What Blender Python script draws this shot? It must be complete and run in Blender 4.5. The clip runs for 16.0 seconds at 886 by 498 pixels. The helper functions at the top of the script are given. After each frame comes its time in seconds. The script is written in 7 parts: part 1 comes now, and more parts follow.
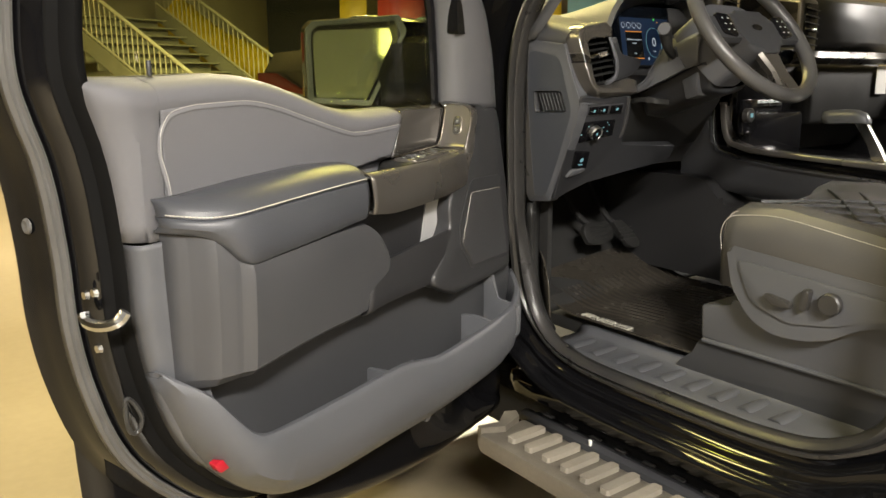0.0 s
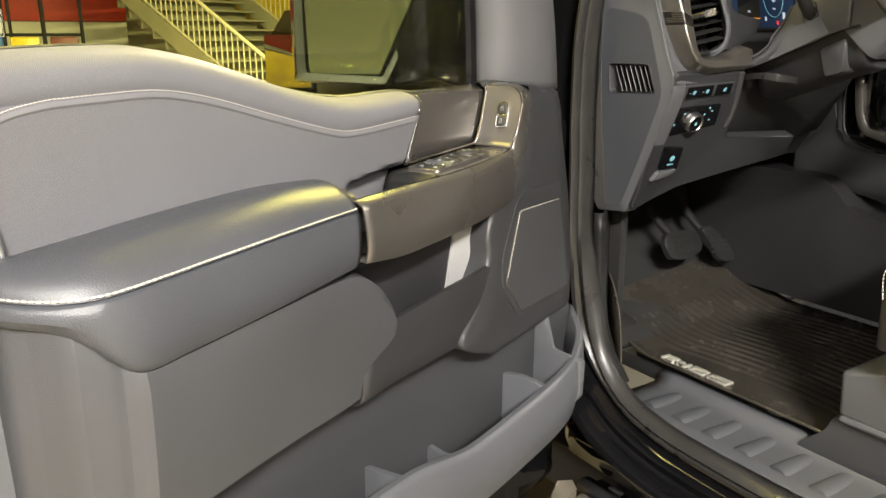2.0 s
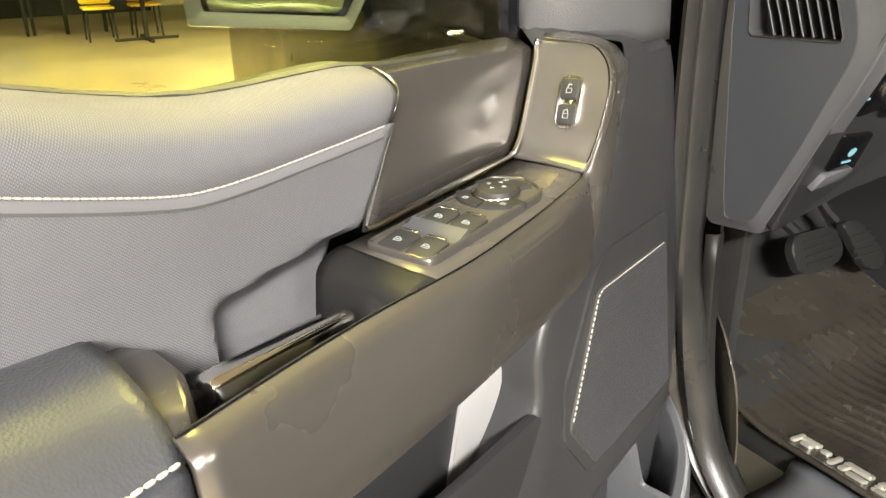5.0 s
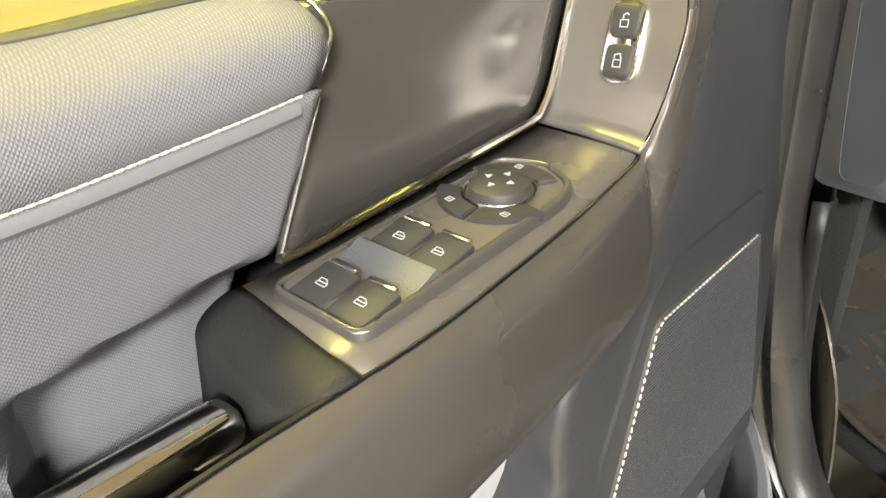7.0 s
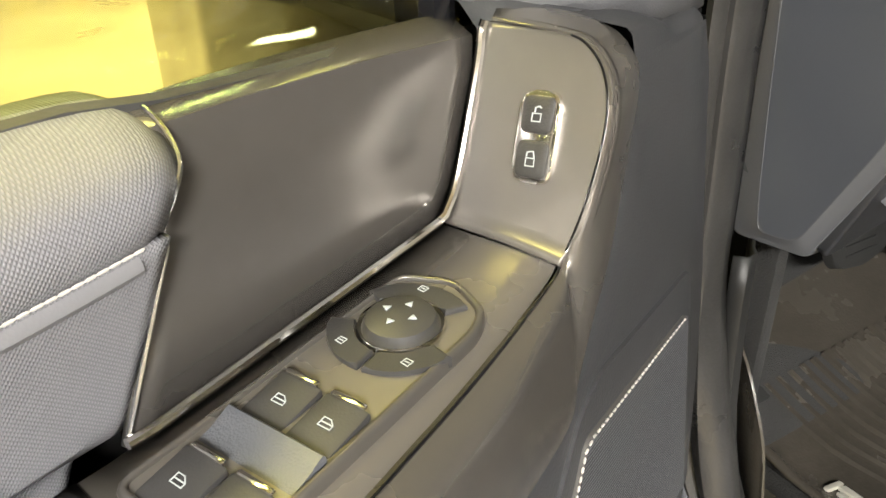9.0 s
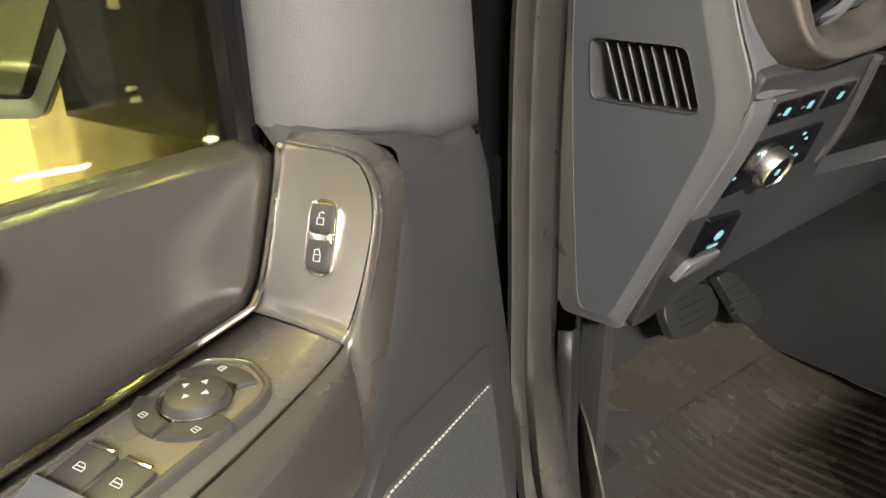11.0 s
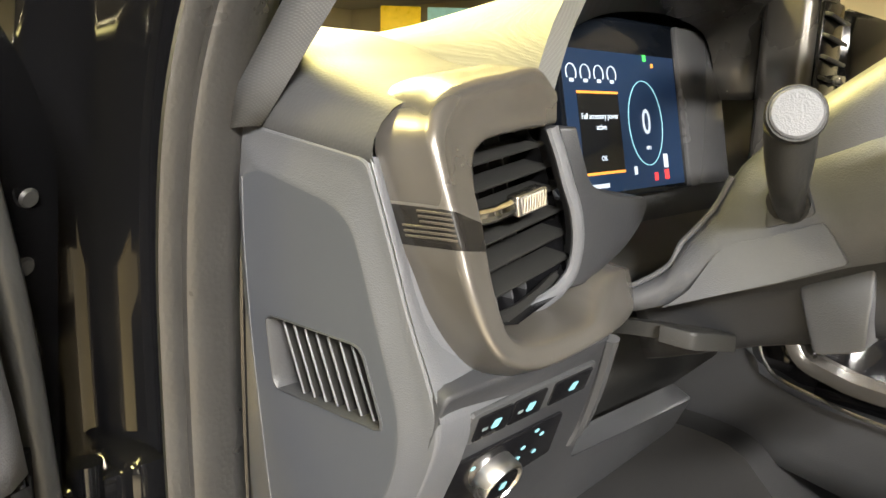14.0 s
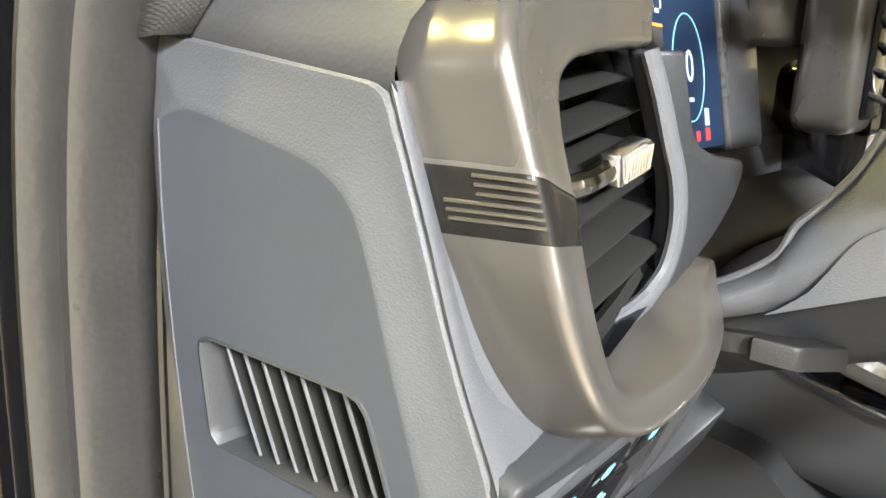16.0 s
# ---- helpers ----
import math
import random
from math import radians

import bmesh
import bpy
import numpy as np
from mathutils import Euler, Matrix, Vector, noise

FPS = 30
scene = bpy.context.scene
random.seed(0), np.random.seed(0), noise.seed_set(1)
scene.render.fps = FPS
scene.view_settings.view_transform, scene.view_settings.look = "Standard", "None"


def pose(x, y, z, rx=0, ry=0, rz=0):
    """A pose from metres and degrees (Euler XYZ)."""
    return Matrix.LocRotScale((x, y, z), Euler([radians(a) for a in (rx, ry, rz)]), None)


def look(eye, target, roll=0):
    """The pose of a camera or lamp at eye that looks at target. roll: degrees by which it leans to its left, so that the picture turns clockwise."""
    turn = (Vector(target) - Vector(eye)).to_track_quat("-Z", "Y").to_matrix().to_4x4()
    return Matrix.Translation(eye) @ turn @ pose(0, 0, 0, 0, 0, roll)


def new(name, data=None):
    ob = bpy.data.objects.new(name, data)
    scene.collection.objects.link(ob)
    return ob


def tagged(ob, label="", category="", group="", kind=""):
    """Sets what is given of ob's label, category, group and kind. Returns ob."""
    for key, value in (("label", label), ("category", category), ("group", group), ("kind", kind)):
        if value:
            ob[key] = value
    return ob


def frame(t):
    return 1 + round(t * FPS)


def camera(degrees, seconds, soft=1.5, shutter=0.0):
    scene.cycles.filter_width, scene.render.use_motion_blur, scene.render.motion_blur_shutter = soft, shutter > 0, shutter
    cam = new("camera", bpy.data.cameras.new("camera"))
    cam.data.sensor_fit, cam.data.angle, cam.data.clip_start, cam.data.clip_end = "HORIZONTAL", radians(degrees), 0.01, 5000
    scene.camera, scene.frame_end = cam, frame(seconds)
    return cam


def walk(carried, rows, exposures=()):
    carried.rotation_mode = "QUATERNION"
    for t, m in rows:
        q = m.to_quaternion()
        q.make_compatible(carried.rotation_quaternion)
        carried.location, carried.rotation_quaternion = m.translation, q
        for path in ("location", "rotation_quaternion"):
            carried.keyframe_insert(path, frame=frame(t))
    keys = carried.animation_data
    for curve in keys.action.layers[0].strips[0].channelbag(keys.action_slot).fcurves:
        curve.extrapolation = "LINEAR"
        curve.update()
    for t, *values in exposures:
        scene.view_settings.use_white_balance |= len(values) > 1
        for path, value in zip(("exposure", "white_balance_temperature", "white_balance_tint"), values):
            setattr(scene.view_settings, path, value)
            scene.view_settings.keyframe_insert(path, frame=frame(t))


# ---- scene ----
cam = camera(59.73, 16.0)
# seconds, place in metres, turn in degrees
ROWS = [
    (0, 0.0038, -0.0090, 1.4172, 77.513, 0.356, -36.304),
    (0.5, 0.0155, 0.0920, 1.4148, 77.404, 0.902, -37.570),
    (1, 0.0558, 0.1731, 1.4175, 76.742, 1.066, -37.791),
    (1.5, 0.1913, 0.2890, 1.4246, 75.429, 0.730, -35.130),
    (2, 0.3300, 0.3991, 1.4337, 74.601, 0.172, -32.460),
    (2.5, 0.4135, 0.5176, 1.4333, 73.894, -0.222, -31.631),
    (3, 0.4944, 0.6832, 1.4347, 72.975, 0.100, -32.736),
    (3.5, 0.5412, 0.8016, 1.4341, 71.566, 0.600, -34.434),
    (4, 0.5855, 0.8610, 1.4385, 70.355, 0.535, -34.631),
    (4.2, 0.6034, 0.8762, 1.4422, 69.860, 0.481, -34.089),
    (6.3, 0.7982, 0.9976, 1.4385, 63.117, 1.736, -24.300),
    (6.5, 0.8078, 1.0190, 1.4329, 62.435, 1.807, -24.047),
    (7, 0.8308, 1.0756, 1.4191, 60.621, 2.009, -24.703),
    (7.5, 0.8413, 1.1006, 1.4150, 59.012, 1.807, -25.665),
    (8, 0.8509, 1.1172, 1.4149, 58.545, 1.611, -26.972),
    (8.5, 0.8664, 1.1343, 1.4247, 59.939, 1.553, -29.203),
    (8.7, 0.8706, 1.1390, 1.4316, 60.497, 1.291, -30.011),
    (10.8, 0.8868, 1.0657, 1.4627, 66.597, 0.852, -36.647),
    (11, 0.8913, 1.0474, 1.4691, 67.714, 0.436, -37.878),
    (11.5, 0.8998, 0.9982, 1.4943, 71.405, -0.641, -40.733),
    (12, 0.9194, 0.9449, 1.5173, 74.677, -1.137, -41.722),
    (12.5, 0.9582, 0.9317, 1.5317, 76.842, -1.474, -42.287),
    (13, 1.0228, 0.9754, 1.5384, 77.989, -1.544, -43.512),
    (13.5, 1.0864, 1.0283, 1.5404, 78.387, -1.423, -45.053),
    (14, 1.1346, 1.0797, 1.5369, 78.548, -1.566, -46.304),
    (14.5, 1.1737, 1.1407, 1.5268, 78.510, -1.868, -47.337),
    (15, 1.2129, 1.2054, 1.5127, 77.901, -2.424, -48.879),
    (15.5, 1.2299, 1.2447, 1.5062, 77.116, -2.463, -51.048),
    (16, 1.2333, 1.2389, 1.5068, 76.436, -2.842, -51.716),
]
walk(cam, [(t, pose(x, y, z, rx, ry, rz)) for t, x, y, z, rx, ry, rz in ROWS],
     [(0.0, 0.1, 6550, 11), (1.0, 0.2, 6500, 11), (2.0, 0.65, 6450, 11), (3.0, 0.82, 6450, 11), (4.0, 0.95, 6450, 11), (7.0, 1.1, 6300, 10), (8.5, 1.0, 6250, 10), (9.5, 1.02, 6300, 10), (11.0, 1.05, 6450, 10), (12.5, 1.1, 6450, 10), (14.0, 1.6, 6350, 10), (15.0, 2.0, 6100, 10), (16.0, 2.05, 5900, 10)])

# ---------------------------------------------------------------- light
world = bpy.data.worlds.new("world")
scene.world = world
world.use_nodes = True
world.node_tree.nodes["Background"].inputs[0].default_value = (0.9, 0.8, 0.62, 1)
world.node_tree.nodes["Background"].inputs[1].default_value = 0.006
WARM, GOLD, COOL = (1.0, 0.82, 0.44), (1.0, 0.84, 0.24), (1.0, 0.95, 0.87)


def area_lamp(name, x, y, z, sx, sy, power, target, color=WARM):
    lamp = bpy.data.lights.new(name, "AREA")
    lamp.shape, lamp.size, lamp.size_y, lamp.energy, lamp.color = "RECTANGLE", sx, sy, power, color
    ob = new(name, lamp)
    ob.matrix_world = look((x, y, z), target)
    return ob


HALL = (1.0, 0.88, 0.6)
CEIL = 3.8
# unseen ceiling lamps placed to light the scene; the last is added for the cab
LAMPS = [(-1.0, -2.7), (2.6, -3.2), (-4.6, -1.8), (0.3, 2.6), (2.9, 3.8), (-3.2, 5.8), (3.8, 7.2), (-2.4, 11.0), (6.2, 8.2), (6.3, -0.8)]
POWER = [900, 230, 170, 60, 130, 200, 700, 400, 800, 800]
TINT = [COOL, COOL, COOL, GOLD, GOLD, WARM, HALL, HALL, HALL, COOL]
for (lx, ly), lp, tint in zip(LAMPS, POWER, TINT):
    area_lamp("lamp_light", lx, ly, CEIL - 0.14, 1.5, 0.5, lp, (lx, ly + 0.001, 0), tint)

# ---------------------------------------------------------------- materials


def material(name, color, rough=0.5, metal=0.0, spec=0.5, grain=0.0, grain_scale=300.0, stain=0.15, stain_scale=6.0, coat=0.0,
             pattern=None, rough_var=0.08):
    """Principled surface with broad staining, a fine grain in bump, and uneven gloss."""
    m = bpy.data.materials.new(name)
    m.use_nodes = True
    nt = m.node_tree
    b = nt.nodes["Principled BSDF"]
    co = nt.nodes.new("ShaderNodeTexCoord")
    n1 = nt.nodes.new("ShaderNodeTexNoise")
    n1.inputs["Scale"].default_value, n1.inputs["Detail"].default_value = stain_scale, 5
    nt.links.new(co.outputs["Object"], n1.inputs["Vector"])
    n2 = nt.nodes.new("ShaderNodeTexNoise")
    n2.inputs["Scale"].default_value, n2.inputs["Detail"].default_value = grain_scale * 0.35, 3
    nt.links.new(co.outputs["Object"], n2.inputs["Vector"])
    mixv = nt.nodes.new("ShaderNodeMath")
    mixv.operation = "MULTIPLY_ADD"
    mixv.inputs[1].default_value = 0.3
    nt.links.new(n2.outputs["Fac"], mixv.inputs[0])
    nt.links.new(n1.outputs["Fac"], mixv.inputs[2])
    ramp = nt.nodes.new("ShaderNodeMapRange")
    ramp.inputs[1].default_value, ramp.inputs[2].default_value = 0.35, 0.95
    ramp.inputs[3].default_value, ramp.inputs[4].default_value = 1 - stain, 1 + stain
    nt.links.new(mixv.outputs[0], ramp.inputs[0])
    mul = nt.nodes.new("ShaderNodeVectorMath")
    mul.operation = "SCALE"
    mul.inputs[0].default_value = color
    nt.links.new(ramp.outputs[0], mul.inputs["Scale"])
    nt.links.new(mul.outputs[0], b.inputs["Base Color"])
    rr = nt.nodes.new("ShaderNodeMapRange")
    rr.inputs[1].default_value, rr.inputs[2].default_value = 0.3, 0.7
    rr.inputs[3].default_value, rr.inputs[4].default_value = max(rough - rough_var, 0.01), min(rough + rough_var, 1)
    nt.links.new(n1.outputs["Fac"], rr.inputs[0])
    nt.links.new(rr.outputs[0], b.inputs["Roughness"])
    b.inputs["Metallic"].default_value = metal
    b.inputs["Specular IOR Level"].default_value = spec
    b.inputs["Coat Weight"].default_value = coat
    b.inputs["Coat Roughness"].default_value = 0.03
    if grain > 0 or pattern:
        bump = nt.nodes.new("ShaderNodeBump")
        bump.inputs["Strength"].default_value = grain if not pattern else max(grain, 0.2)
        bump.inputs["Distance"].default_value = 0.0012
        if pattern == "weave":
            w1, w2 = nt.nodes.new("ShaderNodeTexWave"), nt.nodes.new("ShaderNodeTexWave")
            for wv, rot, sc in ((w1, (0, 0.7, 0), 255), (w2, (0, -0.8, 0), 225)):
                mp = nt.nodes.new("ShaderNodeMapping")
                mp.inputs["Rotation"].default_value = rot
                nt.links.new(co.outputs["Object"], mp.inputs["Vector"])
                nt.links.new(mp.outputs[0], wv.inputs["Vector"])
                wv.inputs["Scale"].default_value = sc
                wv.inputs["Distortion"].default_value = 0.8
                wv.inputs["Detail"].default_value = 1
            mk = nt.nodes.new("ShaderNodeMath")
            mk.operation = "MULTIPLY_ADD"
            mk.inputs[1].default_value, mk.inputs[2].default_value = 0.85, 0.15
            nt.links.new(w2.outputs["Fac"], mk.inputs[0])
            mx = nt.nodes.new("ShaderNodeMath")
            mx.operation = "MULTIPLY"
            nt.links.new(w1.outputs["Fac"], mx.inputs[0])
            nt.links.new(mk.outputs[0], mx.inputs[1])
            src = mx.outputs[0]
            dark = nt.nodes.new("ShaderNodeMapRange")
            dark.inputs[3].default_value, dark.inputs[4].default_value = 0.8, 1.22
            nt.links.new(src, dark.inputs[0])
            m2 = nt.nodes.new("ShaderNodeVectorMath")
            m2.operation = "SCALE"
            nt.links.new(mul.outputs[0], m2.inputs[0])
            nt.links.new(dark.outputs[0], m2.inputs["Scale"])
            nt.links.new(m2.outputs[0], b.inputs["Base Color"])
        elif pattern == "mesh":
            w1 = nt.nodes.new("ShaderNodeTexWave")
            mp = nt.nodes.new("ShaderNodeMapping")
            mp.inputs["Rotation"].default_value = (0, 1.45, 0)
            nt.links.new(co.outputs["Object"], mp.inputs["Vector"])
            nt.links.new(mp.outputs[0], w1.inputs["Vector"])
            w1.inputs["Scale"].default_value = 75
            w2 = nt.nodes.new("ShaderNodeTexWave")
            mp2 = nt.nodes.new("ShaderNodeMapping")
            mp2.inputs["Rotation"].default_value = (0, 0.2, 0)
            nt.links.new(co.outputs["Object"], mp2.inputs["Vector"])
            nt.links.new(mp2.outputs[0], w2.inputs["Vector"])
            w2.inputs["Scale"].default_value = 95
            mx = nt.nodes.new("ShaderNodeMath")
            mx.operation = "MULTIPLY_ADD"
            mx.inputs[1].default_value = 0.3
            nt.links.new(w2.outputs["Fac"], mx.inputs[0])
            nt.links.new(w1.outputs["Fac"], mx.inputs[2])
            src = mx.outputs[0]
            dark = nt.nodes.new("ShaderNodeMapRange")
            dark.inputs[3].default_value, dark.inputs[4].default_value = 0.25, 1.5
            nt.links.new(src, dark.inputs[0])
            m2 = nt.nodes.new("ShaderNodeVectorMath")
            m2.operation = "SCALE"
            nt.links.new(mul.outputs[0], m2.inputs[0])
            nt.links.new(dark.outputs[0], m2.inputs["Scale"])
            nt.links.new(m2.outputs[0], b.inputs["Base Color"])
        else:
            v = nt.nodes.new("ShaderNodeTexVoronoi")
            v.inputs["Scale"].default_value = grain_scale
            nt.links.new(co.outputs["Object"], v.inputs["Vector"])
            src = v.outputs["Distance"]
        nt.links.new(src, bump.inputs["Height"])
        nt.links.new(bump.outputs[0], b.inputs["Normal"])
    return m


def glowing(name, color, strength):
    m = bpy.data.materials.new(name)
    m.use_nodes = True
    b = m.node_tree.nodes["Principled BSDF"]
    b.inputs["Base Color"].default_value = (*[c * 0.2 for c in color], 1)
    b.inputs["Emission Color"].default_value = (*color, 1)
    b.inputs["Emission Strength"].default_value = strength
    return m


def glass(name, color, rough=0.0):
    """Thin tinted pane: light goes straight through, with a mirror gloss that grows at grazing angles."""
    m = bpy.data.materials.new(name)
    m.use_nodes = True
    nt = m.node_tree
    nt.nodes.remove(nt.nodes["Principled BSDF"])
    tr, gl, mx, fr, pw, ad = (nt.nodes.new("ShaderNode" + k) for k in ("BsdfTransparent", "BsdfGlossy", "MixShader", "LayerWeight", "Math", "Math"))
    tr.inputs["Color"].default_value = (*color, 1)
    gl.inputs["Roughness"].default_value = 0.01
    pw.operation, ad.operation = "POWER", "MULTIPLY_ADD"
    pw.inputs[1].default_value = 5.0
    ad.inputs[1].default_value, ad.inputs[2].default_value = 0.95, 0.04
    nt.links.new(fr.outputs["Facing"], pw.inputs[0])
    nt.links.new(pw.outputs[0], ad.inputs[0])
    nt.links.new(ad.outputs[0], mx.inputs[0])
    nt.links.new(tr.outputs[0], mx.inputs[1])
    nt.links.new(gl.outputs[0], mx.inputs[2])
    nt.links.new(mx.outputs[0], nt.nodes["Material Output"].inputs["Surface"])
    return m


M_TRIM = material("grained grey plastic", (0.076, 0.079, 0.087), 0.44, grain=0.16, grain_scale=900, stain=0.08)
M_TRIM_DARK = material("dark grey plastic", (0.036, 0.037, 0.04), 0.48, grain=0.1, grain_scale=520, stain=0.1)
M_CORNER = material("dark moulded plastic", (0.034, 0.0345, 0.0365), 0.4, spec=0.4, grain=0.1, grain_scale=700, stain=0.1)
# M_CORNER again, its colour darkened for the recess under the handle
M_BIN = material("darkened pocket plastic", (0.022, 0.022, 0.0235), 0.4, spec=0.4, grain=0.1, grain_scale=700, stain=0.1)
# M_TRIM darkened: the belly panel's shade under the armrest is in its colour
M_BELLY = material("darkened grey door plastic", (0.052, 0.053, 0.057), 0.42, grain=0.14, grain_scale=900, stain=0.08)
# finer grain than the cap's border; its darker tone paints the panel's shade
M_PANEL = material("darkened fine-grained slate plastic", (0.056, 0.061, 0.072), 0.4, grain=0.07, grain_scale=1400, stain=0.08)
# darker than M_TRIM: shade on the down-facing lower dash is partly in this colour
M_FASCIA = material("darkened slate dash plastic", (0.025, 0.026, 0.029), 0.48, spec=0.32, grain=0.1, grain_scale=600, stain=0.1)
M_CONSOLE = material("black grained console plastic", (0.026, 0.026, 0.027), 0.42, spec=0.3, grain=0.1, grain_scale=700, stain=0.12)
# dark smoked plastic whose grey tone paints the glare on it
M_BLANK = material("smoked instrument cover greyed for glare", (0.05, 0.05, 0.052), 0.22, stain=0.1)
M_TRIM_MID = material("mid grey plastic", (0.044, 0.045, 0.048), 0.47, grain=0.1, grain_scale=520, stain=0.08)
M_SOFT = material("grey soft-touch vinyl", (0.105, 0.105, 0.11), 0.48, grain=0.16, grain_scale=650, stain=0.06)
M_SAIL = material("grained grey corner panel", (0.078, 0.078, 0.082), 0.42, grain=0.2, grain_scale=800, stain=0.06)
M_LEATHER = material("dark slate leather", (0.054, 0.057, 0.065), 0.34, grain=0.2, grain_scale=520, stain=0.08)
M_WEAVE = material("grey woven-look vinyl", (0.14, 0.14, 0.149), 0.58, spec=0.3, pattern="weave", grain=0.4, stain=0.05)
M_LEATHERETTE = material("smooth grey vinyl piping", (0.135, 0.135, 0.142), 0.5, grain=0.08, grain_scale=700, stain=0.06)
M_CLOTH = material("fine grey cloth-grained trim", (0.065, 0.066, 0.068), 0.6, pattern="weave", grain=0.2, stain=0.05)
M_SATIN_SOFT = material("soft satin graphite", (0.16, 0.15, 0.135), 0.34, metal=0.6, stain=0.06, rough_var=0.03)
M_RECESS = material("matt black paint", (0.004, 0.004, 0.004), 0.8, spec=0.1, stain=0.2)
M_BAR = material("dull emblem bar", (0.1, 0.09, 0.075), 0.4, metal=0.6, stain=0.1)
M_BLACKPL = material("black grained plastic", (0.015, 0.015, 0.0145), 0.5, spec=0.28, grain=0.12, grain_scale=700, stain=0.15)
M_BAND = material("dark tinted band", (0.012, 0.011, 0.01), 0.25, spec=0.35, stain=0.1, rough_var=0.04)
M_KEY = material("dark grey switch key", (0.034, 0.033, 0.032), 0.5, spec=0.3, stain=0.06, grain=0.06, grain_scale=900)
M_SATIN = material("satin graphite paint", (0.152, 0.142, 0.128), 0.28, metal=0.7, stain=0.06, rough_var=0.03)
M_SATIN_DARK = material("dark satin deck", (0.19, 0.175, 0.152), 0.3, metal=0.6, stain=0.06)
M_GLOSS = material("smoked satin panel", (0.085, 0.079, 0.072), 0.27, metal=0.45, stain=0.1, coat=0.15, rough_var=0.05)
M_PIANO = material("gloss black plastic", (0.006, 0.006, 0.007), 0.12, stain=0.1)
M_BLACK = material("black car paint", (0.004, 0.004, 0.0045), 0.06, spec=0.5, stain=0.2, rough_var=0.03)
M_CHROME = material("chrome", (0.8, 0.78, 0.74), 0.12, metal=1.0, stain=0.05, rough_var=0.04)
M_RUBBER = material("weather seal rubber", (0.024, 0.024, 0.023), 0.42, grain=0.08, grain_scale=400, stain=0.25, stain_scale=14)
M_DOORSEAL = material("ribbed door seal rubber", (0.028, 0.0272, 0.026), 0.33, grain=0.16, grain_scale=240, stain=0.2, stain_scale=16)
M_SEAL = material("grey seal rubber", (0.085, 0.083, 0.079), 0.5, grain=0.08, grain_scale=400, stain=0.15, stain_scale=14)
M_STITCH = material("pale grey thread", (0.42, 0.405, 0.37), 0.7, stain=0.1)
M_LIT_PATCH = material("plastic with light painted in", (0.3, 0.3, 0.3), 0.28, stain=0.08)
M_MESH = material("perforated speaker cloth", (0.06, 0.057, 0.053), 0.45, stain=0.05)
M_BUTTON = material("switch cap plastic", (0.03, 0.029, 0.028), 0.4, stain=0.08, grain=0.1, grain_scale=900)
M_ICON = glowing("backlit icon", (0.85, 0.9, 0.85), 0.3)
M_ICON_DIM = glowing("dim backlit letters", (0.4, 0.5, 0.5), 0.08)
M_ICON_BLUE = glowing("pale blue backlit icon", (0.35, 0.75, 0.85), 0.3)
M_RED = material("red reflector", (0.32, 0.01, 0.02), 0.15, stain=0.2)
M_STEEL = material("zinc-plated steel", (0.62, 0.62, 0.62), 0.25, metal=1.0, stain=0.15)
M_MAT = material("black rubber floor mat", (0.036, 0.032, 0.026), 0.25, grain=0.2, grain_scale=260, stain=0.35, stain_scale=9)
M_CARPET = material("dark carpet", (0.0085, 0.0085, 0.008), 0.9, grain=0.8, grain_scale=420, stain=0.3, stain_scale=14)
M_LIT_SIDE = material("rubber with tan light painted in", (0.055, 0.048, 0.037), 0.34, grain=0.2, grain_scale=260, stain=0.4, stain_scale=12)
M_SILVER = material("silver badge", (0.7, 0.68, 0.6), 0.3, metal=0.7, stain=0.05)
# ribs twice as pale as the board between them
M_BOARD_RIB = material("pale grey tread rib", (0.26, 0.235, 0.19), 0.5, grain=0.35, grain_scale=300, stain=0.25)
M_SEAT = material("black seat leather", (0.07, 0.069, 0.068), 0.37, grain=0.2, grain_scale=520, stain=0.08)
M_BOARD = material("grey running board plastic", (0.13, 0.115, 0.09), 0.5, grain=0.35, grain_scale=300, stain=0.25)
M_DASHTOP = material("grained dash top", (0.05, 0.051, 0.053), 0.55, spec=0.3, grain=0.12, grain_scale=420, stain=0.06)
M_SCREEN = material("screen glass", (0.003, 0.004, 0.006), 0.08, stain=0.1)
M_GLASS = glass("green-tinted window glass", (0.84, 0.87, 0.62))
M_MIRROR = material("mirror glass", (0.75, 0.78, 0.74), 0.04, metal=0.95, stain=0.2, rough_var=0.02)
M_FLOOR = material("sealed beige concrete", (0.25, 0.21, 0.14), 0.35, stain=0.22, stain_scale=0.8, grain=0.08, grain_scale=60)
M_WALL = material("cream wall paint", (0.5, 0.46, 0.32), 0.7, stain=0.1, stain_scale=0.6)
M_WALL_DARK = material("dark wall paint for low reflections", (0.09, 0.08, 0.065), 0.7, stain=0.15, stain_scale=0.6)
# unseen ceiling's paint, greyed down to cut the bounced fill light
M_CEIL = material("grey ceiling paint for less fill", (0.3, 0.29, 0.25), 0.8, stain=0.1, stain_scale=0.6)
M_STAIR = material("grey-green painted steel", (0.34, 0.33, 0.24), 0.5, stain=0.15, stain_scale=3)
M_RAIL = material("cream painted steel rail", (0.66, 0.62, 0.45), 0.4, stain=0.08)
M_YELLOW = material("yellow moulded plastic", (0.75, 0.55, 0.02), 0.3, stain=0.15)
M_REDP = material("red moulded plastic", (0.6, 0.05, 0.03), 0.35, stain=0.15)
M_GREENP = material("green moulded plastic", (0.03, 0.35, 0.14), 0.4, stain=0.15)
M_BLUEP = material("blue moulded plastic", (0.03, 0.12, 0.5), 0.4, stain=0.15)
M_MAROON = material("maroon moulded plastic", (0.16, 0.03, 0.03), 0.4, stain=0.2)
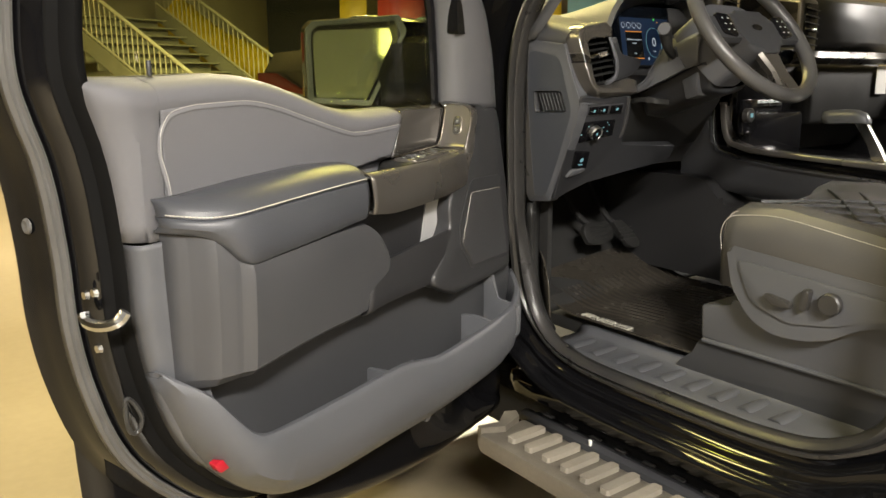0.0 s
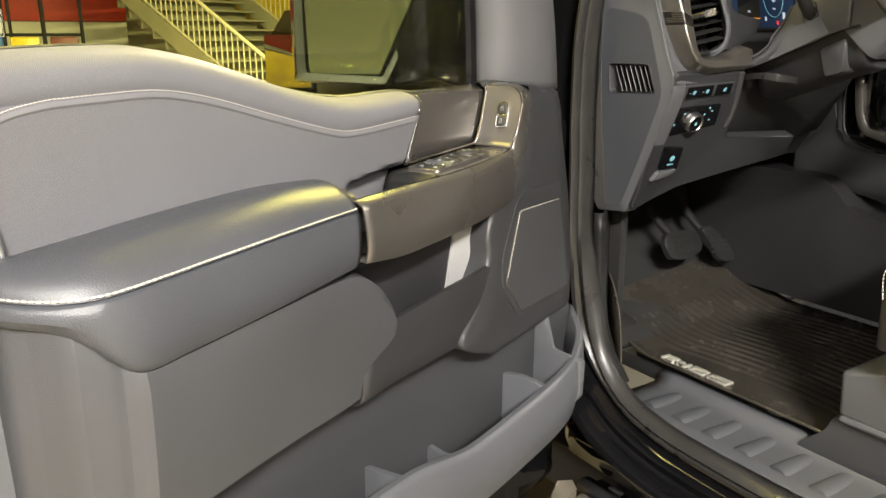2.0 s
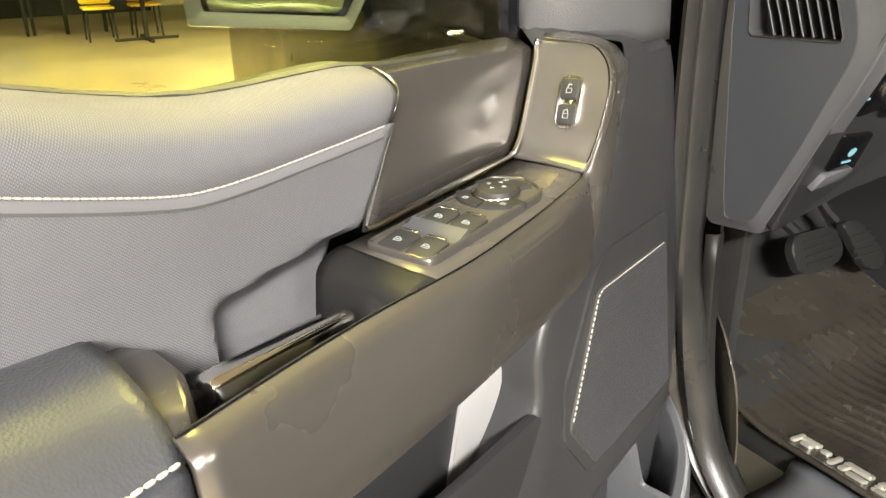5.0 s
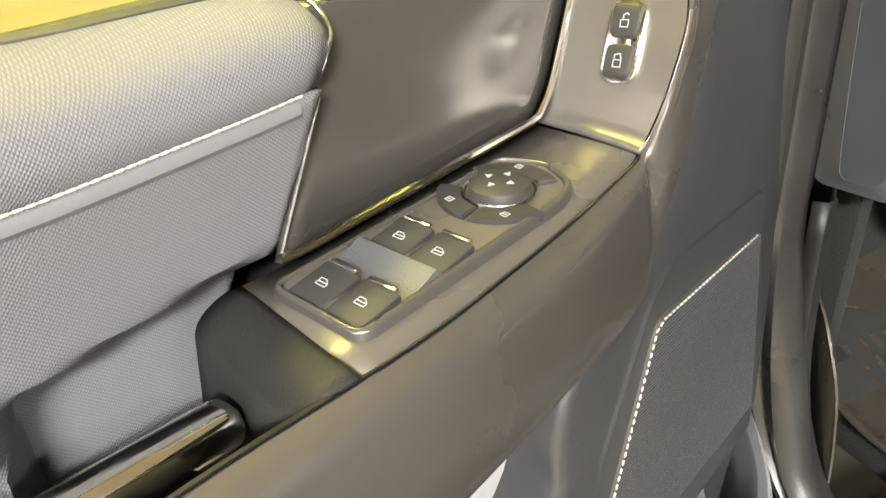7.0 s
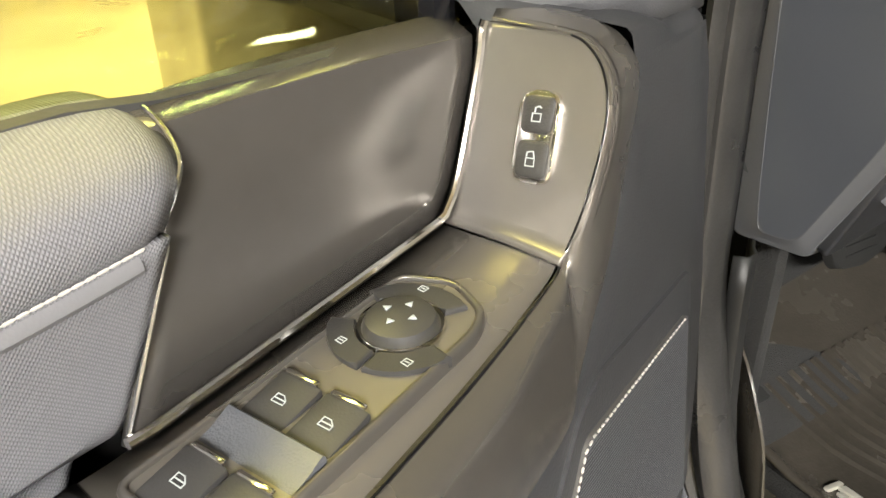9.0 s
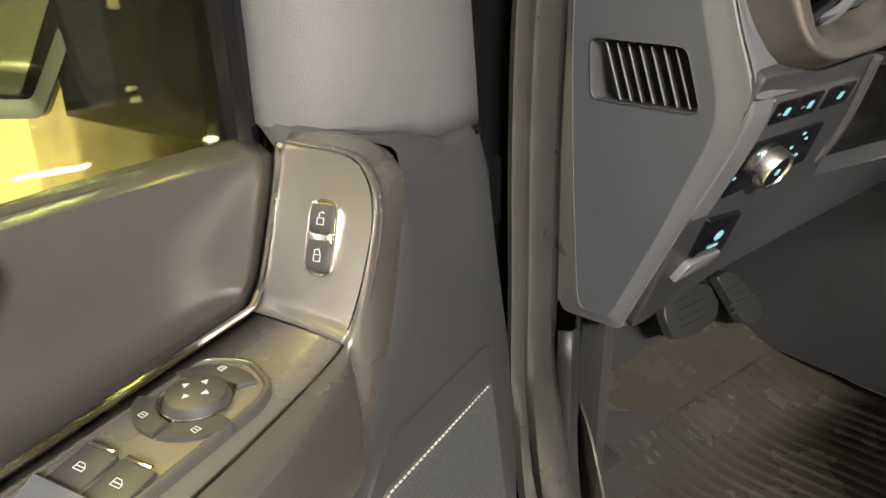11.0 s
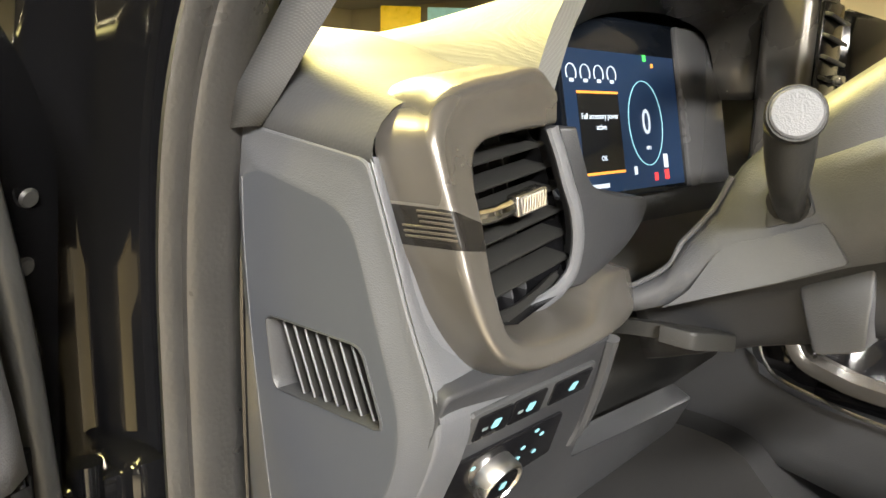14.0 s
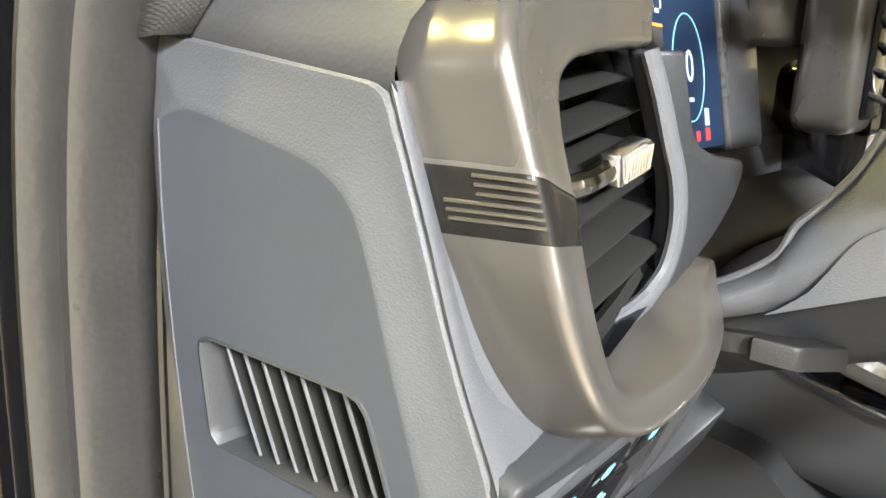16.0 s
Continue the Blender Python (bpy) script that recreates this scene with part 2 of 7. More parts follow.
M_ORANGE = material("orange laminate", (0.72, 0.2, 0.05), 0.4, stain=0.1)
M_DARKM = material("dark painted steel", (0.012, 0.012, 0.012), 0.7, spec=0.2, stain=0.3)
M_LBLUE = material("pale blue board", (0.3, 0.62, 0.75), 0.6, stain=0.1)
M_WHITE = material("white plastic", (0.75, 0.74, 0.7), 0.5, stain=0.1)
M_LAMPFACE = glowing("lamp diffuser", (1.0, 0.86, 0.62), 6.0)
M_TYRE = material("tyre rubber", (0.02, 0.02, 0.019), 0.8, grain=0.4, grain_scale=60, stain=0.3)

# ---------------------------------------------------------------- mesh helpers
V = Vector


def finish(bm, name, mat, angle=35):
    bmesh.ops.remove_doubles(bm, verts=bm.verts, dist=1e-6)
    bmesh.ops.recalc_face_normals(bm, faces=bm.faces)
    me = bpy.data.meshes.new(name)
    bm.to_mesh(me)
    bm.free()
    me.materials.append(mat)
    me.polygons.foreach_set("use_smooth", [True] * len(me.polygons))
    me.set_sharp_from_angle(angle=radians(angle))
    return me


def part(name, bm, mat, parent, label="", thick=0.0, angle=35):
    ob = new(name, finish(bm, name, mat, angle))
    ob.parent = parent
    if thick:
        s = ob.modifiers.new("solid", "SOLIDIFY")
        s.thickness, s.offset = thick, -1
    if label:
        tagged(ob, label)
    return ob


def thing(name, m, label, category, group="", kind=""):
    ob = new(name)
    ob.empty_display_size = 0.05
    ob.matrix_world = m
    return tagged(ob, label, category, group, kind)


def structure(name, bm, mat, label="", thick=0.0):
    ob = new(name, finish(bm, name, mat))
    if thick:
        s = ob.modifiers.new("solid", "SOLIDIFY")
        s.thickness, s.offset = thick, -1
    return tagged(ob, label, "", "", "structure")


def loft(rings, closed=False, caps=False, bm=None):
    bm = bm or bmesh.new()
    vs = [[bm.verts.new(p) for p in r] for r in rings]
    n = len(vs[0])
    for a, b in zip(vs, vs[1:]):
        for i in range(n if closed else n - 1):
            j = (i + 1) % n
            bm.faces.new((a[i], a[j], b[j], b[i]))
    if caps:
        bm.faces.new(vs[0])
        bm.faces.new(list(reversed(vs[-1])))
    return bm


def box(sx, sy, sz, at=(0, 0, 0), bevel=0.0, segs=2, rot=None, bm=None):
    """A box of that size with rounded edges, centred at a place or laid by a matrix."""
    out = bm or bmesh.new()
    b = bmesh.new()
    bmesh.ops.create_cube(b, size=1)
    bmesh.ops.scale(b, vec=(sx, sy, sz), verts=b.verts)
    if bevel:
        bmesh.ops.bevel(b, geom=b.edges[:], offset=bevel, segments=segs, affect="EDGES", profile=0.5, clamp_overlap=True)
    m = Matrix.Translation(at) @ (rot.to_4x4() if rot else Matrix())
    bmesh.ops.transform(b, matrix=m, verts=b.verts)
    me = bpy.data.meshes.new("tmp")
    b.to_mesh(me)
    b.free()
    out.from_mesh(me)
    bpy.data.meshes.remove(me)
    return out


def prism(outline, h0, h1, put, bevel=0.0, segs=2, both=False, bm=None):
    """A plate with that outline, from height h0 to h1; put(a, b, h) gives the place. The rim at h1 is rounded."""
    out = bm or bmesh.new()
    b = bmesh.new()
    lo = [b.verts.new((p[0], p[1], h0)) for p in outline]
    hi = [b.verts.new((p[0], p[1], h1)) for p in outline]
    n = len(outline)
    b.faces.new(list(reversed(lo)))
    b.faces.new(hi)
    for i in range(n):
        j = (i + 1) % n
        b.faces.new((lo[i], lo[j], hi[j], hi[i]))
    if bevel:
        b.edges.ensure_lookup_table()
        ed = [e for e in b.edges if all(abs(v.co.z - h1) < 1e-9 for v in e.verts) or (both and all(abs(v.co.z - h0) < 1e-9 for v in e.verts))]
        bmesh.ops.bevel(b, geom=ed, offset=bevel, segments=segs, affect="EDGES", profile=0.5, clamp_overlap=True)
    for v in b.verts:
        v.co = put(*v.co)
    me = bpy.data.meshes.new("tmp")
    b.to_mesh(me)
    b.free()
    out.from_mesh(me)
    bpy.data.meshes.remove(me)
    return out


def holed(outer, inners, put, bm=None):
    """A flat face with holes."""
    bm = bm or bmesh.new()
    edges = []
    for loop in (outer, *inners):
        vs = [bm.verts.new((p[0], p[1], 0)) for p in loop]
        edges += [bm.edges.new((vs[i], vs[(i + 1) % len(vs)])) for i in range(len(vs))]
    bmesh.ops.triangle_fill(bm, edges=edges, use_beauty=True, use_dissolve=False)
    for v in bm.verts:
        v.co = put(v.co.x, v.co.y)
    return bm


def smooth_path(points, n=8, closed=False):
    """Catmull-Rom through the points."""
    pts = [Vector(p) for p in points]
    out = []
    m = len(pts)
    for i in range(m if closed else m - 1):
        p1, p2 = pts[i], pts[(i + 1) % m]
        p0 = pts[i - 1] if closed or i > 0 else p1 * 2 - p2
        p3 = pts[(i + 2) % m] if closed or i + 2 < m else p2 * 2 - p1
        for k in range(n):
            t = k / n
            out.append(0.5 * ((2 * p1) + (p2 - p0) * t + (2 * p0 - 5 * p1 + 4 * p2 - p3) * t * t + (3 * p1 - p0 - 3 * p2 + p3) * t ** 3))
    if not closed:
        out.append(pts[-1])
    return out


def smooth_rings(rings, n=3):
    """More rings between the given ones, on smooth lines through their points."""
    lines = [smooth_path(line, n) for line in zip(*rings)]
    return [list(r) for r in zip(*lines)]


def rounded(points, r, n=4):
    """A 2D outline with its corners rounded."""
    out = []
    m = len(points)
    for i, p in enumerate(points):
        p, a, b = Vector(p[:2]), Vector(points[i - 1][:2]), Vector(points[(i + 1) % m][:2])
        ra = min(r, (a - p).length * 0.45)
        rb = min(r, (b - p).length * 0.45)
        s, e = p + (a - p).normalized() * ra, p + (b - p).normalized() * rb
        for k in range(n + 1):
            t = k / n
            out.append((s * (1 - t) ** 2 + p * 2 * t * (1 - t) + e * t * t)[:])
    return out


def sweep(path, profile, up=(0, 0, 1), closed=False, caps=True, bm=None, close_path=False):
    """A profile of (side, up) pairs carried along a path."""
    path = [Vector(p) for p in path]
    rings = []
    n = len(path)
    for i, p in enumerate(path):
        a = path[i - 1] if i or close_path else p
        b = path[(i + 1) % n] if i + 1 < n or close_path else p
        d = (b - a).normalized()
        side = d.cross(Vector(up)).normalized()
        top = side.cross(d)
        rings.append([p + side * s + top * t for s, t in profile])
    if close_path:
        rings.append(rings[0])
    return loft(rings, closed, caps and closed and not close_path, bm)


def tube(path, r, n=8, up=(0, 0, 1), bm=None, flat=1.0, close_path=False):
    prof = [(r * math.cos(2 * math.pi * k / n), r * flat * math.sin(2 * math.pi * k / n)) for k in range(n)]
    return sweep(path, prof, up, True, True, bm, close_path)


def stitches(path, pitch=0.0068, length=0.0052, r=0.0011, up=(0, 0, 1), bm=None):
    """Single stitches of thread along a path."""
    bm = bm or bmesh.new()
    path = [Vector(p) for p in path]
    run, want = 0.0, 0.0
    for a, b in zip(path, path[1:]):
        seg = (b - a).length
        while want <= run + seg:
            c = a + (b - a) * ((want - run) / seg)
            d = (b - a).normalized()
            side = d.cross(Vector(up)).normalized()
            top = side.cross(d)
            rings = []
            for t, s in ((-0.5, 0.35), (-0.3, 1.0), (0.3, 1.0), (0.5, 0.35)):
                rings.append([c + d * (t * length) + (side * math.cos(q) + top * math.sin(q)) * (r * s) for q in (0, 1.257, 2.513, 3.77, 5.027)])
            loft(rings, True, True, bm)
            want += pitch
        run += seg
    return bm


def at(table, x):
    """Smooth interpolation in a table of (x, value...) sorted by x."""
    xs = [r[0] for r in table]
    x = min(max(x, xs[0]), xs[-1])
    i = max(k for k in range(len(xs)) if xs[k] <= x)
    if i == len(xs) - 1:
        return table[-1][1]
    a, b = table[i], table[i + 1]
    pa, pb = table[max(i - 1, 0)], table[min(i + 2, len(xs) - 1)]
    h = b[0] - a[0]
    ma = (b[1] - pa[1]) / (b[0] - pa[0])
    mb = (pb[1] - a[1]) / (pb[0] - a[0])
    t = (x - a[0]) / h
    return (2 * t ** 3 - 3 * t * t + 1) * a[1] + (t ** 3 - 2 * t * t + t) * h * ma + (-2 * t ** 3 + 3 * t * t) * b[1] + (t ** 3 - t * t) * h * mb


def spread(a, b, n):
    return [a + (b - a) * k / (n - 1) for k in range(n)]


def lathe(profile, n=24, m=None, bm=None):
    """A body of revolution about z: (radius, height) pairs."""
    m = m or Matrix()
    rings = [[m @ Vector((r * math.cos(2 * math.pi * k / n), r * math.sin(2 * math.pi * k / n), h)) for k in range(n)] for r, h in profile]
    return loft(rings, True, True, bm)


def frame_of(o, x, y):
    """A matrix with that origin, x axis and (about) y axis."""
    x = Vector(x).normalized()
    z = x.cross(Vector(y)).normalized()
    y = z.cross(x)
    return Matrix(((x.x, y.x, z.x, o[0]), (x.y, y.y, z.y, o[1]), (x.z, y.z, z.z, o[2]), (0, 0, 0, 1)))


def text_mesh(body, size, m, bm=None):
    """Letters of the built-in font as a mesh."""
    cu = bpy.data.curves.new("tmp", "FONT")
    cu.body, cu.size, cu.extrude, cu.align_x, cu.align_y = body, size, 0.0002, "CENTER", "CENTER"
    cu.resolution_u = 3
    ob = bpy.data.objects.new("tmp", cu)
    scene.collection.objects.link(ob)
    me = bpy.data.meshes.new_from_object(ob)
    bpy.data.objects.remove(ob)
    bm = bm or bmesh.new()
    me.transform(m)
    bm.from_mesh(me)
    bpy.data.meshes.remove(me)
    return bm

# ---------------------------------------------------------------- the hall
R0, R1 = (-9.0, -9.0), (16.0, 19.0)


def wall_box(name, x0, y0, x1, y1, z0, z1, mat, label):
    return structure(name, box(x1 - x0, y1 - y0, z1 - z0, ((x0 + x1) / 2, (y0 + y1) / 2, (z0 + z1) / 2)), mat, label)


wall_box("floor", R0[0], R0[1], R1[0], R1[1], -0.2, 0.0, M_FLOOR, "sealed beige concrete floor of the hall")
wall_box("wall_north", R0[0], R1[1], R1[0], R1[1] + 0.2, 0, CEIL, M_WALL, "cream painted hall wall")
# south and west walls are assumed, dark so the black paint reflects little
wall_box("wall_south", R0[0], R0[1] - 0.2, R1[0], R0[1], 0, CEIL, M_WALL_DARK, "assumed hall wall, dark brown to keep reflections low")
wall_box("wall_west", R0[0] - 0.2, R0[1], R0[0], R1[1], 0, CEIL, M_WALL_DARK, "assumed hall wall, dark brown to keep reflections low")
win = structure("window_1", box(0.56, 0.06, 1.5, (0.25, R0[1] + 0.03, 1.55), 0.01), M_DARKM, "narrow bright hall window with two panes")
for z, h in ((1.98, 0.42), (1.13, 0.3)):
    part("pane", box(0.42, 0.02, h, (0.25, R0[1] + 0.07, z), 0.003), M_LAMPFACE, win, "bright pane")
wall_box("wall_east", R1[0], R0[1], R1[0] + 0.2, R1[1], 0, CEIL, M_WALL, "cream painted hall wall")
wall_box("ceiling", R0[0], R0[1], R1[0], R1[1], CEIL, CEIL + 0.2, M_CEIL, "unseen ceiling, greyed to cut bounced light")
for lx, ly in LAMPS:
    lamp = thing("ceiling_lamp", pose(lx, ly, CEIL), "long ceiling lamp out of view, placed to light the truck", "ceiling lamp", "ceiling lamps")
    part("housing", box(1.56, 0.56, 0.1, (0, 0, -0.05), 0.01), M_WHITE, lamp)
    part("diffuser", box(1.48, 0.48, 0.02, (0, 0, -0.11), 0.004), M_LAMPFACE, lamp, "glowing diffuser")

# ---------------------------------------------------------------- truck body
truck = thing("truck_body", Matrix(), "gloss black pickup truck body with its door opening", "truck")


def bodyside(y, z):
    return Vector((1.41, y, z))


# weather seal round the opening: up the front post, along the sill, up again at the back
SEAL = [(1.17, 1.93), (1.26, 1.83), (1.365, 1.72), (1.455, 1.62), (1.51, 1.53), (1.532, 1.43), (1.535, 1.3), (1.53, 1.15), (1.525, 1.0), (1.51, 0.87), (1.475, 0.785),
        (1.41, 0.725), (1.32, 0.697), (1.2, 0.688), (1.0, 0.686), (0.8, 0.69), (0.66, 0.715), (0.56, 0.79), (0.52, 0.9), (0.5, 1.1), (0.47, 1.5), (0.42, 1.8)]
seal_path = smooth_path([bodyside(*p) for p in SEAL], 6)
prof = [(-0.052, -0.012), (-0.052, 0.004), (-0.045, 0.013), (-0.034, 0.014), (-0.026, 0.006), (-0.02, 0.002), (-0.012, 0.012), (0.002, 0.017), (0.013, 0.012), (0.02, 0.0), (0.022, -0.012)]
# up the post the seal turns to face the doorway
tall = [(-0.031, 0.032), (-0.0255, 0.0415), (-0.021, 0.043), (-0.0192, 0.038), (-0.0195, 0.0322), (-0.0192, 0.0288), (-0.0145, 0.0272), (-0.0125, 0.0235), (-0.0132, 0.011), (-0.0155, 0.0), (-0.0185, -0.012)]
rings = []
for i, p in enumerate(seal_path):
    a, b = seal_path[max(i - 1, 0)], seal_path[min(i + 1, len(seal_path) - 1)]
    d = (b - a).normalized()
    out = Vector((0, -d.z, d.y))
    if (Vector((0, 1.0, 1.2)) - p).dot(out) > 0:
        out = -out
    k = max(0.36, min(1.0, 0.36 + (p.z - 0.74) / 0.2))
    rise = max(0.0, min(1.0, (p.z - 0.8) / 0.3)) if p.y > 1.0 else 0.0
    rise = rise * rise * (3 - 2 * rise)
    ring = []
    for (s, t), (s2, t2) in zip(prof, tall):
        low = p + out * (-s * k if s < 0 else -s * max(k, 0.6)) + Vector((-t, 0, 0))
        ring.append(low.lerp(p + out * -s2 + Vector((-t2, 0, 0)), rise))
    rings.append(ring)
part("door_seal", loft(rings), M_DOORSEAL, truck, "thick double-lipped grey rubber door seal", 0.003)
# black painted face beyond the seal, stepping out to the fender


def out_of(p, i, off):
    """A point off the seal's line, away from the opening."""
    a, b = seal_path[max(i - 1, 0)], seal_path[min(i + 1, len(seal_path) - 1)]
    d = (b - a).normalized()
    n = Vector((0, -d.z, d.y))
    return p - n * off if (Vector((0, 1.0, 1.2)) - p).dot(n) > 0 else p + n * off


rings = []
for i, p in enumerate(seal_path):
    r = []
    for off, x in ((0.02, 1.43), (0.032, 1.425), (0.05, 1.418), (0.07, 1.405), (0.078, 1.38), (0.1, 1.368), (0.13, 1.37), (0.15, 1.36), (0.165, 1.335), (0.19, 1.325)):
        low = max(0.0, min(1.0, (0.86 - p.z) / 0.12))
        o = off * (1 - 0.52 * low)
        q = out_of(p, i, o)
        r.append(Vector((x + 0.012 * low, q.y, q.z)))
    rings.append(r)
part("door_frame", loft(rings), M_BLACK, truck, "stepped gloss black door frame", 0.003)
# fender and front post outside
rings = []
for z in (0.5, 0.62, 0.9, 1.2, 1.36, 1.44):
    rings.append([(1.33, 1.70, z), (1.30, 1.735, z), (1.24, 1.742, z), (1.19, 1.75, z), (1.165, 1.78, z), (1.15, 1.9, z), (1.15, 2.2, z), (1.17, 2.7, z)])
part("fender", loft([[Vector(p) for p in r] for r in rings]), M_BLACK, truck, "gloss black front fender", 0.01)
hood = [[(1.17 + 0.02 * k, 1.76 + 0.0 * k, 1.44 + 0.03 * min(k, 3)), (1.17 + 0.02 * k, 2.7, 1.42 + 0.03 * min(k, 3))] for k in range(6)]
hood.append([(3.3, 2.12, 1.55), (3.3, 2.7, 1.5)])
part("hood", loft([[Vector(p) for p in r] for r in hood]), M_BLACK, truck, "gloss black hood", 0.01)
# rocker panel and sill
rings = []
for y in spread(1.62, -0.6, 24):
    rings.append([Vector((x, y, z)) for x, z in ((1.425, 0.70), (1.415, 0.692), (1.409, 0.68), (1.407, 0.66), (1.409, 0.64), (1.416, 0.625), (1.414, 0.61), (1.402, 0.6), (1.394, 0.575), (1.40, 0.54), (1.43, 0.515), (1.5, 0.505))])
part("rocker_panel", loft(rings), M_BLACK, truck, "gloss black rocker panel under the sill", 0.004)
rings = []
for y in spread(1.62, -0.6, 6):
    rings.append([Vector((x, y, z)) for x, z in ((1.424, 0.60), (1.419, 0.606), (1.417, 0.613), (1.421, 0.617))])
part("rocker_trim", loft(rings), M_CHROME, truck, "thin bright strip along the rocker", 0.001)
# scuff plate with pressed ribs
rings = []
for y in spread(1.46, 0.3, 30):
    rings.append([Vector((x, y, z)) for x, z in ((1.426, 0.69), (1.432, 0.70), (1.445, 0.7035), (1.457, 0.7035), (1.465, 0.7035), (1.50, 0.703), (1.508, 0.703), (1.53, 0.703), (1.552, 0.705), (1.562, 0.711), (1.568, 0.722), (1.58, 0.728))])
part("scuff_plate", loft(rings), M_TRIM, truck, "dark grey ribbed scuff plate on the sill", 0.003)
# kick trim rising from the sill to the front post
for k in range(9):
    y = 1.385 - k * 0.074
    rows = [[Vector((x, y + o * wd, z)) for o, z in ((-1.0, 0.7025), (-0.75, 0.7075), (-0.4, 0.711), (0.4, 0.711), (0.75, 0.7075), (1.0, 0.7025))] for x, wd in ((1.452, 0.02), (1.458, 0.024), (1.5, 0.021), (1.535, 0.017), (1.541, 0.012))]
    part("tread_bump", loft(rows), M_TRIM, truck)
rings = []
for z in spread(0.74, 1.083, 9):
    ys = at([(0.697, 1.32), (0.725, 1.41), (0.785, 1.475), (0.87, 1.51), (1.0, 1.525), (1.15, 1.53), (1.3, 1.535)], z)
    rings.append([Vector((x, y, z)) for x, y in ((1.424, ys + 0.012), (1.433, ys + 0.002), (1.444, ys + 0.004), (1.45, ys + 0.012), (1.5, (ys + 0.012 + 1.62) / 2), (1.55, 1.62))])
# trim in black plastic: the shadow behind the seal is put into its colour
part("kick_panel", loft(rings), M_BLACKPL, truck, "trim beside the footwell, blackened for shadow", 0.003)
part("side_lining", box(0.02, 0.42, 0.7, (1.535, 1.77, 1.1), 0.005), M_CARPET, truck, "dark footwell side lining")
# cab: floor pan, front bulkhead, roof, back wall, far side
part("floor_pan", box(1.62, 3.2, 0.04, (2.39, 0.35, 0.708), 0.01), M_CARPET, truck, "dark carpeted cab floor")
part("bulkhead", loft([[Vector((x, y, z)) for y, z in ((1.56, 0.745), (1.72, 0.80), (1.84, 0.93), (1.88, 1.15), (1.9, 1.5))] for x in (1.45, 2.1, 3.25)]), M_CARPET, truck, "dark carpeted footwell bulkhead", 0.02)
part("underbody", box(1.7, 3.4, 0.14, (2.3, 1.2, 0.44), 0.02), M_DARKM, truck)
part("roof", box(1.8, 2.6, 0.05, (2.33, 0.0, 1.99), 0.02), M_BLACK, truck, "gloss black roof")
part("back_wall", box(1.8, 0.05, 0.7, (2.33, -1.25, 1.05), 0.02), M_TRIM_DARK, truck)
part("far_side", box(0.08, 3.2, 0.72, (3.27, 0.35, 1.06), 0.02), M_TRIM_DARK, truck)
# inner front post trim, its foot laid round the end of the dash top
FOOT = [(1.402, 1.545, 1.508), (1.407, 1.522, 1.5115), (1.4163, 1.5085, 1.5128), (1.4185, 1.506, 1.522), (1.424, 1.505, 1.533), (1.433, 1.507, 1.542), (1.446, 1.513, 1.5505), (1.462, 1.53, 1.562), (1.47, 1.57, 1.575)]
HEAD = [(1.435, 1.21, 1.925), (1.442, 1.185, 1.925), (1.45, 1.168, 1.927), (1.454, 1.163, 1.933), (1.458, 1.161, 1.943), (1.463, 1.163, 1.953), (1.469, 1.172, 1.965), (1.475, 1.195, 1.975), (1.48, 1.24, 1.985)]
rings = [[Vector(a).lerp(Vector(b), t) + Vector((0.006, 0.0, -0.006)) * math.sin(math.pi * t) for a, b in zip(FOOT, HEAD)] for t in spread(0, 1, 13)]
part("pillar_trim", loft(rings), M_CLOTH, truck, "grey cloth-grained windscreen pillar trim", 0.004)
# hinges on the front post
for hz in (1.235, 0.86):
    bm = box(0.03, 0.09, 0.075, (1.365, 1.625, hz), 0.008)
    box(0.075, 0.02, 0.06, (1.33, 1.60, hz), 0.006, bm=bm)
    lathe([(0.0001, -0.045), (0.011, -0.045), (0.012, 0.045), (0.0001, 0.045)], 12, pose(1.325, 1.595, hz), bm)
    part("hinge", bm, M_BLACK, truck, "gloss black door hinge")
    for k in (-1, 1):
        part("bolt", lathe([(0.0001, 0.008), (0.007, 0.008), (0.009, 0.0), (0.0001, 0.0)], 8, frame_of((1.35, 1.63, hz + 0.022 * k), (0, 1, 0), (0, 0, 1)) @ pose(0, 0, 0, 180)), M_STEEL, truck)
# wheel arch and front tyre behind the door
tyre = thing("front_wheel", pose(1.40, 2.43, 0.41), "front wheel with a black all-terrain tyre", "wheel")
bm = lathe([(0.22, -0.12), (0.36, -0.135), (0.4, -0.12), (0.41, -0.09), (0.41, 0.09), (0.4, 0.12), (0.36, 0.135), (0.22, 0.12)], 48, pose(0, 0, 0, 0, 90, 0))
for k in range(36):
    for s in (-1, 1):
        box(0.07, 0.03, 0.02, bm=bm, at=(0.07 * s, 0.405 * math.cos(k * math.pi / 18 + 0.05 * s), 0.405 * math.sin(k * math.pi / 18 + 0.05 * s)), bevel=0.004, segs=1, rot=Euler((k * math.pi / 18 - math.pi / 2, 0, 0.3 * s)).to_matrix())
part("tyre", bm, M_TYRE, tyre)
part("rim", lathe([(0.0001, -0.06), (0.06, -0.06), (0.1, -0.03), (0.2, -0.05), (0.225, -0.1), (0.23, 0.1), (0.0001, 0.1)], 32, pose(0, 0, 0, 0, 90, 0)), M_STEEL, tyre)

# running board
board = thing("running_board", Matrix(), "grey ribbed running board with a black bracket", "running board")
rings = []
